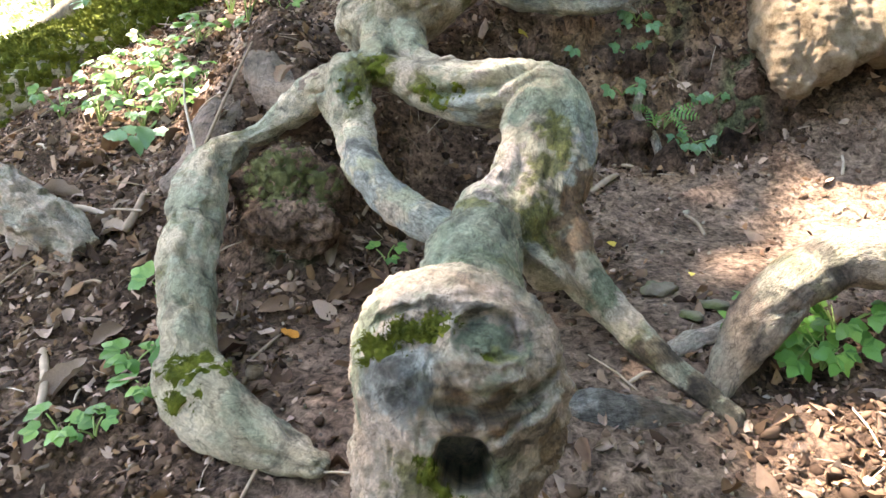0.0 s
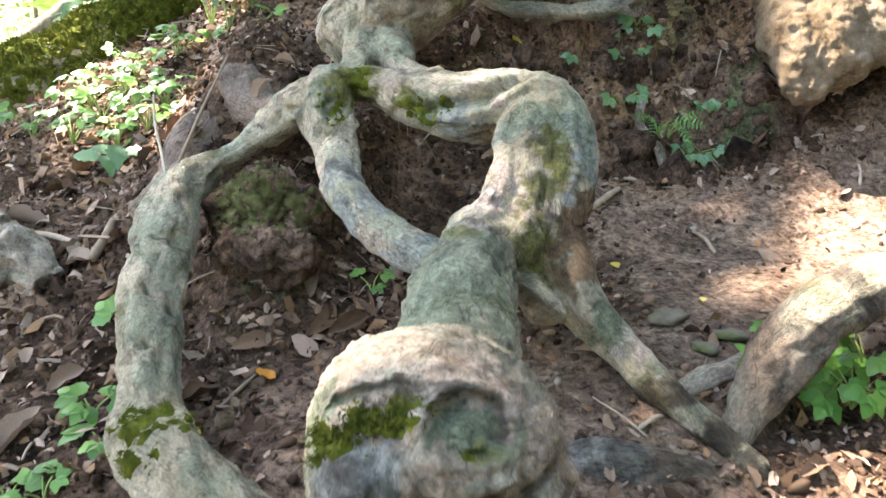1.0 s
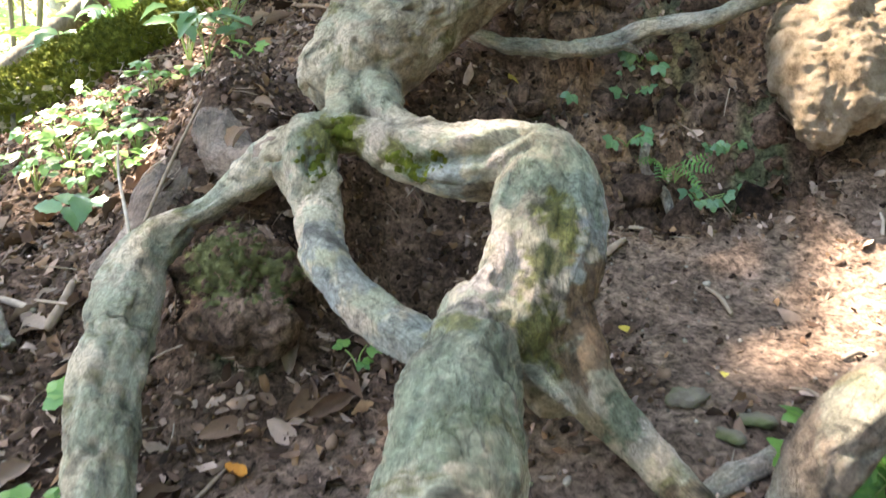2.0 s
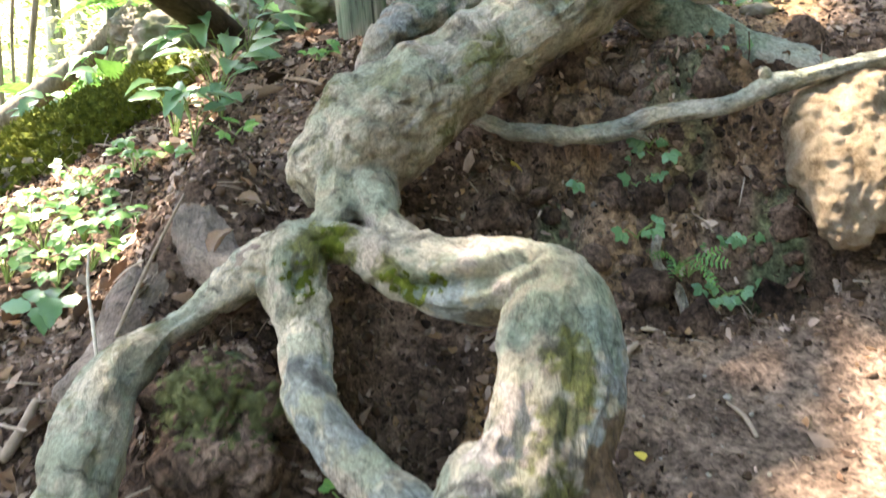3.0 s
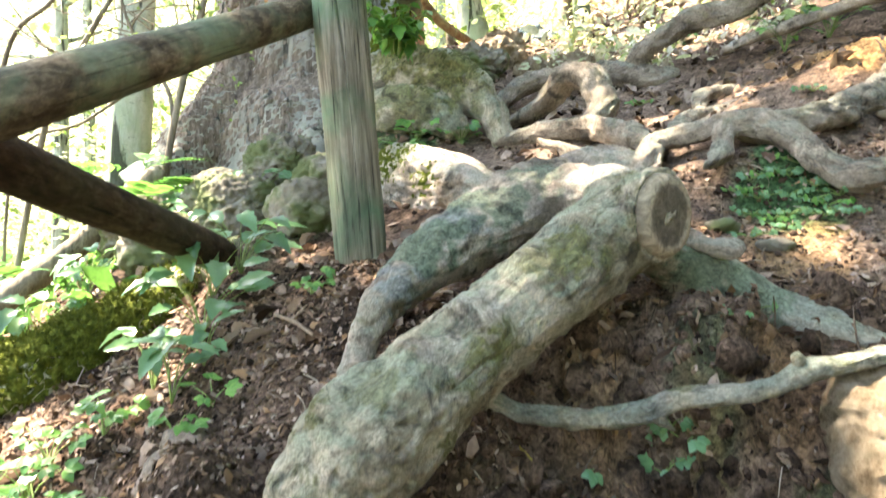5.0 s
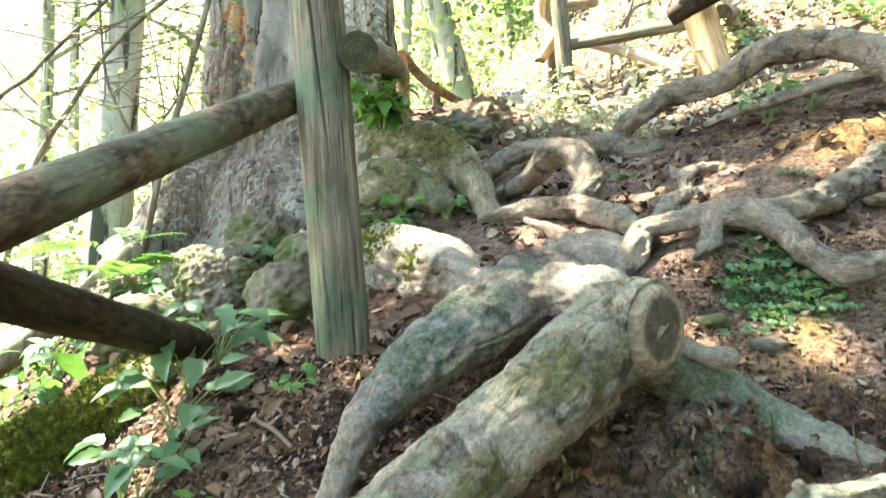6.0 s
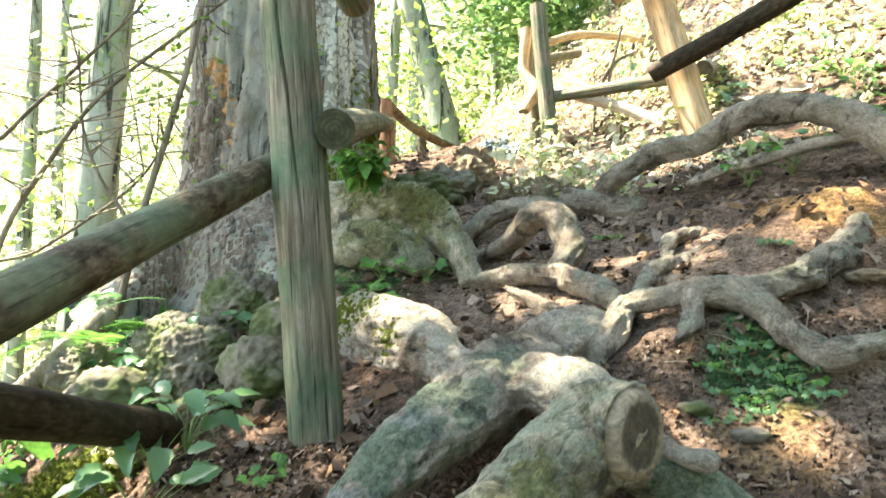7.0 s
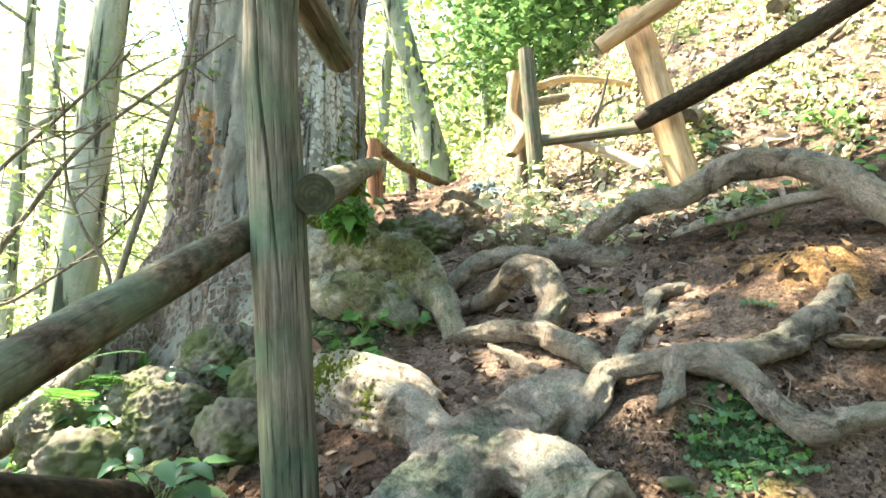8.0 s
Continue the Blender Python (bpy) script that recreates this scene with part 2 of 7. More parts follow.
def soil():
    m, n, l, b = material("forest_soil", 0.95)
    v = coords(n, l)
    c = ramp(n, l, noise_tex(n, l, v, 5, 8, 0.7), [(0.34, (0.014, 0.009, 0.006)), (0.48, (0.10, 0.063, 0.043)), (0.64, (0.24, 0.155, 0.11))])
    sand = n.new("ShaderNodeAttribute")
    sand.attribute_name = "sandy"
    c = mix(n, l, sand.outputs["Fac"], c, ramp(n, l, noise_tex(n, l, v, 16, 8, 0.7), [(0.3, (0.145, 0.097, 0.07)), (0.7, (0.32, 0.225, 0.166))]))
    mossy = n.new("ShaderNodeAttribute")
    mossy.attribute_name = "mossy"
    c = mix(n, l, mossy.outputs["Fac"], c, ramp(n, l, noise_tex(n, l, v, 40, 5), [(0.35, (0.025, 0.05, 0.02)), (0.7, (0.085, 0.15, 0.06))]))
    ochre = n.new("ShaderNodeAttribute")
    ochre.attribute_name = "ochre"
    c = mix(n, l, ochre.outputs["Fac"], c, ramp(n, l, noise_tex(n, l, v, 25, 6), [(0.3, (0.23, 0.12, 0.05)), (0.7, (0.40, 0.23, 0.10))]))
    crumb = noise_tex(n, l, v, 75, 10, 0.75, 0.6)
    # Low spots of the crumb relief are darkened: crevice shade put into the colour.
    c = times(n, l, c, ramp(n, l, crumb, [(0.36, 0.15), (0.5, 0.95), (0.66, 2.0)]))
    c = times(n, l, c, ramp(n, l, noise_tex(n, l, v, 14, 8, 0.7), [(0.34, 0.5), (0.6, 1.2)]))
    l.new(c, b.inputs["Base Color"])
    relief(n, l, b, crumb, 1.0, 0.02)
    return m


SOIL = soil()


def moss_stuff(name, tones):
    m, n, l, b = material(name, 0.95)
    v = coords(n, l)
    l.new(ramp(n, l, noise_tex(n, l, v, 60, 6), list(zip((0.3, 0.55, 0.75), tones))), b.inputs["Base Color"])
    relief(n, l, b, noise_tex(n, l, v, 420, 4, 0.8), 1.0, 0.004)
    return m


MOSS = moss_stuff("moss", [(0.035, 0.045, 0.008), (0.11, 0.125, 0.018), (0.25, 0.25, 0.045)])
OLIVE_MOSS = moss_stuff("olive_moss", [(0.05, 0.052, 0.022), (0.125, 0.125, 0.052), (0.23, 0.22, 0.10)])


def timber(name, tones, green, along=(1, 1, 0.08), film=(0.10, 0.125, 0.075), checks=0.5, depth=0.004):
    """Weathered wood whose grain runs along the piece's own z."""
    m, n, l, b = material(name, 0.75)
    v = coords(n, l, along)
    grain = noise_tex(n, l, v, 60, 8, 0.65, 0.4)
    c = ramp(n, l, grain, [(0.3, tones[0]), (0.5, tones[1]), (0.7, tones[2])])
    w = coords(n, l)
    c = mix(n, l, ramp(n, l, noise_tex(n, l, w, 4, 6, 0.6, 0.5), [(0.42, 0.0), (0.62, green)]), c, film)
    c = times(n, l, c, ramp(n, l, noise_tex(n, l, coords(n, l, (1, 1, 0.03)), 130, 4, 0.6), [(0.34, checks), (0.42, 1.0)]))
    c = times(n, l, c, ramp(n, l, noise_tex(n, l, coords(n, l, (1, 1, 0.3)), 9, 7, 0.65, 0.6), [(0.32, 0.5), (0.55, 1.1)]))
    l.new(c, b.inputs["Base Color"])
    relief(n, l, b, grain, 0.7, depth)
    return m


POST_WOOD = timber("weathered_post_wood", [(0.05, 0.04, 0.027), (0.145, 0.122, 0.085), (0.28, 0.24, 0.18)], 0.9, (1, 1, 0.04), (0.078, 0.115, 0.066), checks=0.3, depth=0.005)
RED_WOOD = timber("reddish_post_wood", [(0.12, 0.06, 0.035), (0.24, 0.13, 0.08), (0.34, 0.2, 0.13)], 0.1)
RAIL_WOOD = timber("rail_bark", [(0.022, 0.015, 0.009), (0.08, 0.058, 0.036), (0.19, 0.145, 0.095)], 0.85, (1, 1, 0.5), (0.135, 0.165, 0.10))
DARK_RAIL = timber("dark_brown_rail_bark", [(0.014, 0.009, 0.006), (0.04, 0.027, 0.017), (0.08, 0.056, 0.036)], 0.3, (1, 1, 0.5), (0.05, 0.055, 0.03))
PEELED = timber("peeled_wood", [(0.36, 0.22, 0.11), (0.52, 0.34, 0.19), (0.62, 0.45, 0.28)], 0.05)
OLD_RAIL = timber("grey_rail_wood", [(0.09, 0.07, 0.05), (0.2, 0.165, 0.125), (0.32, 0.28, 0.22)], 0.25)


def cut_wood(name, tone=1.0, tint=(1, 1, 1)):
    m, n, l, b = material(name, 0.85)

    def shade(c):
        return tuple(q * tone * w for q, w in zip(c, tint))

    v = coords(n, l)
    w = n.new("ShaderNodeTexWave")
    w.wave_type, w.rings_direction = "RINGS", "Z"
    w.inputs["Scale"].default_value, w.inputs["Distortion"].default_value = 24, 3
    w.inputs["Detail"].default_value = 4
    l.new(v, w.inputs["Vector"])
    c = ramp(n, l, w.outputs["Fac"], [(0.2, shade((0.135, 0.105, 0.072))), (0.8, shade((0.175, 0.14, 0.10)))])
    c = mix(n, l, ramp(n, l, noise_tex(n, l, v, 25, 6), [(0.42, 0.0), (0.62, 0.85)]), c, shade((0.075, 0.065, 0.045)))
    l.new(c, b.inputs["Base Color"])
    relief(n, l, b, noise_tex(n, l, v, 80, 8), 0.6, 0.003)
    return m


CUT = cut_wood("cut_wood", 0.8)


def old_cut():
    """Old sawn face: dark checked heart inside a paler callus ring."""
    m, n, l, b = material("old_cut_wood", 0.9)
    v = coords(n, l, (1, 1, 0))
    d = n.new("ShaderNodeVectorMath")
    d.operation = "LENGTH"
    l.new(v, d.inputs[0])
    q = n.new("ShaderNodeMath")
    q.operation = "MULTIPLY_ADD"
    l.new(noise_tex(n, l, v, 30, 6, 0.65), q.inputs[0])
    q.inputs[1].default_value = 0.03
    l.new(d.outputs["Value"], q.inputs[2])
    c = ramp(n, l, q.outputs[0], [(0.068, (0.105, 0.085, 0.062)), (0.076, (0.30, 0.245, 0.18)), (0.088, (0.26, 0.21, 0.15)), (0.096, (0.13, 0.105, 0.075))])
    c = times(n, l, c, ramp(n, l, noise_tex(n, l, v, 45, 9, 0.75, 1.0), [(0.34, 0.45), (0.6, 1.35)]))
    l.new(c, b.inputs["Base Color"])
    relief(n, l, b, noise_tex(n, l, v, 90, 9, 0.75), 1.0, 0.006)
    return m


OLD_CUT = old_cut()
DARK_CUT = cut_wood("dark_mossy_cut_wood", 0.42, (0.9, 1.15, 0.95))


def trunk_bark(name, dark, mid, pale, film, much):
    """Old beech bark: grey plates, long cracks, algae film."""
    m, n, l, b = material(name, 0.85)
    v = coords(n, l, (1, 1, 0.4))
    c = ramp(n, l, noise_tex(n, l, v, 7, 9, 0.68, 0.8), [(0.3, dark), (0.45, mid), (0.66, pale)])
    c = mix(n, l, ramp(n, l, noise_tex(n, l, v, 3.5, 6, 0.6), [(0.45, 0.0), (0.65, much)]), c, film)
    split = noise_tex(n, l, coords(n, l, (1, 1, 0.10)), 13, 7, 0.62, 0.8)
    c = times(n, l, c, ramp(n, l, split, [(0.38, 0.2), (0.43, 1.0)]))
    nick = noise_tex(n, l, coords(n, l, (1, 1, 2.5)), 26, 7, 0.7, 1.0)
    c = times(n, l, c, ramp(n, l, nick, [(0.33, 0.45), (0.42, 1.0)]))
    l.new(c, b.inputs["Base Color"])
    h = n.new("ShaderNodeMath")
    h.operation = "ADD"
    l.new(noise_tex(n, l, v, 26, 10, 0.7), h.inputs[0])
    l.new(ramp(n, l, split, [(0.36, 0.0), (0.46, 1.0)]), h.inputs[1])
    relief(n, l, b, h.outputs[0], 1.0, 0.02)
    return m


TRUNK = trunk_bark("grey_trunk_bark", (0.085, 0.072, 0.058), (0.22, 0.195, 0.163), (0.37, 0.335, 0.285), (0.19, 0.20, 0.14), 0.5)
# Green-grey bark of the far trunks, lightened to paint in haze and glare.
MOSSY_TRUNK = trunk_bark("green_grey_trunk_bark", (0.14, 0.15, 0.115), (0.27, 0.29, 0.235), (0.40, 0.42, 0.35), (0.19, 0.25, 0.15), 0.8)
LICHEN = trunk_bark("white_lichen_bark", (0.12, 0.10, 0.07), (0.46, 0.43, 0.36), (0.68, 0.65, 0.57), (0.20, 0.19, 0.11), 0.35)


def stone():
    m, n, l, b = material("rough_stone", 0.9)
    v = coords(n, l)
    c = ramp(n, l, noise_tex(n, l, v, 9, 8, 0.7), [(0.3, (0.07, 0.057, 0.043)), (0.5, (0.17, 0.145, 0.11)), (0.7, (0.32, 0.28, 0.22))])
    c = mix(n, l, ramp(n, l, noise_tex(n, l, v, 5, 6), [(0.44, 0.0), (0.56, 0.9)]), c, (0.065, 0.08, 0.026))
    l.new(c, b.inputs["Base Color"])
    relief(n, l, b, noise_tex(n, l, v, 40, 9, 0.7), 0.9, 0.01)
    return m


STONE = stone()


def leaf_paint(name, tones, through=0.4, rough=0.5):
    """Leaves: each takes its own tone, and lets some light through."""
    m, n, l, b = material(name, rough)
    b.inputs["Specular IOR Level"].default_value = 0.4 if rough < 0.55 else 0.08
    g = n.new("ShaderNodeNewGeometry")
    o = n.new("ShaderNodeObjectInfo")
    add = n.new("ShaderNodeMath")
    add.operation = "ADD"
    l.new(g.outputs["Random Per Island"], add.inputs[0])
    l.new(o.outputs["Random"], add.inputs[1])
    fr = n.new("ShaderNodeMath")
    fr.operation = "FRACT"
    l.new(add.outputs[0], fr.inputs[0])
    k = len(tones) - 1
    c = ramp(n, l, fr.outputs[0], [(i / k, t) for i, t in enumerate(tones)])
    v = coords(n, l)
    mul = n.new("ShaderNodeMix")
    mul.data_type, mul.blend_type = "RGBA", "MULTIPLY"
    mul.inputs[0].default_value = 0.6
    l.new(c, mul.inputs[6])
    l.new(ramp(n, l, noise_tex(n, l, v, 60, 4), [(0.3, 0.55), (0.7, 1.3)]), mul.inputs[7])
    l.new(mul.outputs[2], b.inputs["Base Color"])
    if through:
        t = n.new("ShaderNodeBsdfTranslucent")
        l.new(mul.outputs[2], t.inputs["Color"])
        s = n.new("ShaderNodeMixShader")
        s.inputs[0].default_value = through
        l.new(b.outputs[0], s.inputs[1])
        l.new(t.outputs[0], s.inputs[2])
        l.new(s.outputs[0], n["Material Output"].inputs["Surface"])
    return m


GREEN = leaf_paint("green_leaf", [(0.05, 0.14, 0.025), (0.09, 0.22, 0.04), (0.16, 0.30, 0.06)], 0.4, 0.4)
BLUE_GREEN = leaf_paint("dull_green_leaf", [(0.07, 0.15, 0.06), (0.10, 0.20, 0.08), (0.14, 0.25, 0.11)], 0.35, 0.3)
CANOPY = leaf_paint("canopy_leaf", [(0.10, 0.17, 0.035), (0.16, 0.24, 0.06), (0.25, 0.31, 0.10)], 0.5, 0.5)
# Pale and young leaves, whitened further so the colour carries the hillside's sun.
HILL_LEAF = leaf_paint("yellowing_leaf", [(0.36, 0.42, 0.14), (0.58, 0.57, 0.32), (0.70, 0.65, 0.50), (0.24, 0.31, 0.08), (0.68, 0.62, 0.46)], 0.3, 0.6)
# Paler, duller leaf copy: haze and glare of the distance put into the colour.
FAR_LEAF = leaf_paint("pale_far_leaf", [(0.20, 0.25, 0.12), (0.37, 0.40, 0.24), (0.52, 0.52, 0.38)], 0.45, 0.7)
# A separate leaf tone for foliage in shade: the shade is in the colour.
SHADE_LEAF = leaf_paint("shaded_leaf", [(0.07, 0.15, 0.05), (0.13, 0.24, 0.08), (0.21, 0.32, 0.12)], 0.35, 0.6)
DEAD = leaf_paint("dead_leaf", [(0.014, 0.008, 0.005), (0.065, 0.038, 0.025), (0.17, 0.105, 0.068), (0.36, 0.26, 0.20), (0.02, 0.012, 0.008), (0.24, 0.14, 0.075)], 0.1, 0.7)

# ---- ground ----
PROFILES = [
    (-3.0, [(-2, -2.0), (1, -1.6), (2.5, -0.9), (4, -0.5), (6, 0.0), (9, 0.6)]),
    (-1.6, [(-2, -0.9), (0.8, -0.35), (1.5, 0.05), (2.2, 0.35), (3.2, 0.85), (4.5, 1.35), (6, 1.9), (9, 2.4)]),
    (-1.0, [(-2, -0.5), (0, -0.25), (0.8, 0.10), (1.3, 0.32), (1.8, 0.56), (2.2, 0.76), (2.8, 1.08), (3.5, 1.40), (4.5, 1.85), (6, 2.4), (9, 2.9)]),
    (-0.5, [(-2, -0.5), (0, -0.10), (0.8, 0.19), (1.0, 0.27), (1.3, 0.43), (1.63, 0.60), (1.83, 0.77), (2.05, 0.90), (2.6, 1.20), (3.4, 1.48), (4.2, 1.95), (6, 2.65), (9, 3.1)]),
    (-0.15, [(-2, -0.4), (0, -0.05), (0.8, 0.235), (1.0, 0.27), (1.12, 0.34), (1.25, 0.43), (1.45, 0.60), (1.7, 0.83), (1.9, 0.93), (2.06, 1.0), (2.37, 1.13), (2.6, 1.22), (3.0, 1.42), (3.4, 1.60), (4.6, 2.25), (6, 2.8), (9, 3.3)]),
    (0.2, [(-2, -0.3), (0, 0.0), (0.8, 0.25), (1.0, 0.31), (1.25, 0.36), (1.45, 0.45), (1.58, 0.56), (1.68, 0.74), (1.78, 0.90), (2.0, 1.0), (2.3, 1.14), (2.6, 1.33), (3.0, 1.46), (3.4, 1.62), (4.6, 2.28), (6, 2.85), (9, 3.3)]),
    (0.5, [(-2, -0.2), (0, 0.08), (0.8, 0.24), (0.9, 0.29), (1.04, 0.325), (1.3, 0.37), (1.4, 0.41), (1.54, 0.48), (1.61, 0.56), (1.66, 0.70), (1.72, 0.90), (1.8, 1.0), (2.0, 1.07), (2.2, 1.17), (2.6, 1.40), (3.0, 1.55), (3.4, 1.74), (4.6, 2.33), (6, 2.9), (9, 3.4)]),
    (0.85, [(-2, -0.1), (0, 0.15), (0.8, 0.28), (1.04, 0.34), (1.3, 0.40), (1.45, 0.50), (1.55, 0.66), (1.62, 0.86), (1.75, 0.98), (2.05, 1.12), (2.2, 1.24), (2.3, 1.40), (2.6, 1.50), (3.0, 1.60), (3.4, 1.76), (4.6, 2.38), (6, 3.1), (9, 3.8)]),
    (1.3, [(-2, 0.1), (0, 0.3), (0.8, 0.42), (1.3, 0.55), (1.5, 0.72), (1.6, 0.92), (1.9, 1.10), (2.4, 1.46), (2.7, 1.68), (3.4, 1.92), (4, 2.18), (5, 2.75), (6, 3.3), (9, 4.3)]),
    (2.0, [(-2, 0.5), (0.8, 0.8), (1.6, 1.2), (2.4, 1.7), (3.0, 2.0), (3.6, 2.25), (4.2, 2.75), (5, 3.5), (6, 4.1), (9, 5.2)]),
    (3.5, [(-2, 1.2), (1, 1.7), (3, 2.9), (4, 3.6), (5, 4.4), (6, 5.0), (9, 6.4)]),
]
# soft mounds and hollows: x, y, radius, height
MOUNDS = [
    (-0.25, 1.19, 0.085, 0.12), (-0.20, 1.06, 0.06, -0.02), (0.05, 1.32, 0.13, -0.09), (0.0, 1.29, 0.07, -0.06), (-0.08, 1.31, 0.05, -0.05), (-0.02, 1.40, 0.11, -0.11), (0.06, 1.33, 0.08, -0.05), (0.33, 1.77, 0.06, 0.03),
    (0.62, 1.58, 0.08, -0.05), (-0.20, 2.12, 0.20, 0.03), (0.85, 2.18, 0.10, -0.03), (-0.12, 3.35, 0.26, 0.10),
    (-0.40, 1.56, 0.13, 0.075), (-0.42, 1.42, 0.10, 0.085), (-0.33, 1.53, 0.08, 0.05), (-0.40, 1.48, 0.07, 0.02), (-0.33, 1.36, 0.06, 0.03), (-0.45, 1.65, 0.09, 0.06), (-0.27, 1.45, 0.07, 0.07), (-0.34, 1.55, 0.09, 0.05), (0.44, 0.86, 0.05, -0.03), (1.45, 2.75, 0.22, 0.07),
]
_px = np.array([p[0] for p in PROFILES])


def ease(v, a, b):
    s = np.clip((v - a) / (b - a), 0, 1)
    return s * s * (3 - 2 * s)


def base_height(x, y):
    x, y = np.asarray(x, float), np.asarray(y, float)
    cols = []
    for _, prof in PROFILES:
        py, pz = zip(*prof)
        z = np.interp(y, py, pz)
        z = z + np.where(y > 9, (y - 9) * 0.03, 0) + np.where(y < -2, (y + 2) * 0.3, 0)
        cols.append(z)
    cols = np.array(cols)
    out = np.zeros_like(x)
    i = np.clip(np.searchsorted(_px, x) - 1, 0, len(_px) - 2)
    a, b = _px[i], _px[i + 1]
    s = np.clip((x - a) / (b - a), 0, 1)
    z0 = np.take_along_axis(cols, i[None], 0)[0]
    z1 = np.take_along_axis(cols, i[None] + 1, 0)[0]
    out = z0 + (z1 - z0) * s
    out = out + np.where(x > 3.5, (x - 3.5) * 0.75 * np.clip((25 - x) / 22, 0.1, 1), 0)
    out = out + np.where(x < -3, np.maximum((x + 3) * 0.55, -5.0), 0)
    for mx, my, r, h in MOUNDS:
        out = out + h * np.exp(-((x - mx) ** 2 + (y - my) ** 2) / (r * r))
    return out


def ground_z(x, y):
    x1, y1 = np.atleast_1d(np.asarray(x, float)), np.atleast_1d(np.asarray(y, float))
    z = base_height(x1, y1)
    path, steep = sandy(x1, y1), steep_bank(x1, y1)
    for k in range(len(z)):
        p = Vector((x1[k], y1[k], 0.0))
        n1 = noise.fractal(p * 5, 0.9, 2.0, 3) * 0.022 + noise.fractal(p * 26, 0.7, 2.0, 4) * 0.011
        z[k] += n1 * (1 - 0.7 * path[k])
        if steep[k] > 0:
            z[k] += steep[k] * (0.15 * (0.22 - abs(noise.noise(p * 8 + Vector((3, 1, 0))))) + 0.06 * noise.fractal(p * 22, 0.7, 2.0, 3))
    return z if np.ndim(x) else float(z[0])


def steep_bank(x, y):
    return ease(x, 0.1, 0.22) * (1 - ease(x, 0.85, 1.0)) * ease(y, 1.48, 1.58) * (1 - ease(y, 1.76, 1.86))


def sandy(x, y):
    """Where feet have worn the soil to pale, smooth sand; d only pales the hillside."""
    a = ease(x, 0.22, 0.36) * ease(y, 0.9, 1.1) * (1 - ease(y, 1.42, 1.56))
    b = ease(x, 0.55, 0.8) * ease(y, 1.85, 2.0) * (1 - ease(y, 2.15, 2.3))
    c = ease(x, 0.0, 0.3) * (1 - ease(x, 1.0, 1.4)) * ease(y, 2.15, 2.45) * (1 - ease(y, 4.0, 4.6))
    # Unworn hillside: its soil is paled so the colour carries the full sun.
    d = ease(x - 0.12 * y, -0.1, 0.3) * ease(y, 3.5, 4.2)
    e = ease(x, -0.30, -0.16) * (1 - ease(x, 0.30, 0.42)) * ease(y, 0.55, 0.68) * (1 - ease(y, 0.98, 1.10))
    return np.clip(a + 0.85 * e + 0.8 * b + 0.7 * c + 0.9 * d, 0, 1)


def axis(spans):
    out = [spans[0][0]]
    for a, b, d in spans:
        n = max(1, round((b - a) / d))
        out += [a + (b - a) * (k + 1) / n for k in range(n)]
    return np.array(out)


gx = axis([(-60, -20, 5), (-20, -6, 1), (-6, -3, 0.25), (-3, -1.4, 0.05), (-1.4, 1.4, 0.0145), (1.4, 2.4, 0.03), (2.4, 6, 0.15), (6, 20, 1), (20, 60, 5)])
gy = axis([(-20, -4, 2), (-4, 0, 0.25), (0, 0.5, 0.05), (0.5, 3.6, 0.0145), (3.6, 6.5, 0.04), (6.5, 12, 0.25), (12, 30, 1), (30, 80, 5)])
XX, YY = np.meshgrid(gx, gy)
fx, fy = XX.ravel(), YY.ravel()
fz = ground_z(fx, fy)
nx, ny = len(gx), len(gy)
ii = (np.arange(ny - 1)[:, None] * nx + np.arange(nx - 1)[None]).ravel()
quads = np.stack([ii, ii + 1, ii + 1 + nx, ii + nx], 1)
ground_me = mesh_of("ground", np.stack([fx, fy, fz], 1), quads, SOIL)
ragged = np.array([noise.fractal(Vector((a * 9, b * 9, 3)), 0.8, 2.0, 3) if -3 < a < 3 and b < 7 else 0 for a, b in zip(fx, fy)])


def stain(name, values):
    at = ground_me.attributes.new(name, "FLOAT", "POINT")
    at.data.foreach_set("value", np.clip(values, 0, 1))


def blot(cx, cy, r):
    return ease(1 - np.hypot(fx - cx, fy - cy) / r + 0.35 * ragged, 0.2, 0.5)


stain("sandy", np.clip(sandy(fx, fy) + 0.4 * blot(0.42, 1.62, 0.40) + 0.35 * ragged * (sandy(fx, fy) > 0.02), 0, 1))
stain("mossy", 0.75 * blot(-0.25, 1.16, 0.10) + blot(0.91, 2.2, 0.18) + 0.6 * blot(0.64, 1.58, 0.09) + 0.5 * blot(0.52, 1.72, 0.10) + 0.5 * blot(0.25, 1.62, 0.06) + 0.8 * blot(-0.1, 3.3, 0.35) + 0.6 * blot(-0.5, 2.7, 0.4))
stain("ochre", blot(1.48, 2.8, 0.30) + 0.6 * blot(0.12, 1.38, 0.10) + 0.5 * blot(0.85, 2.0, 0.18) + 0.25 * blot(0.36, 1.6, 0.10) + 0.25 * blot(0.45, 1.56, 0.16) + 0.35 * blot(0.30, 1.72, 0.10) + 0.3 * blot(0.62, 1.7, 0.12))
ground = tagged(new("ground", ground_me), "steep brown forest soil with a worn sandy path", "ground", kind="structure")


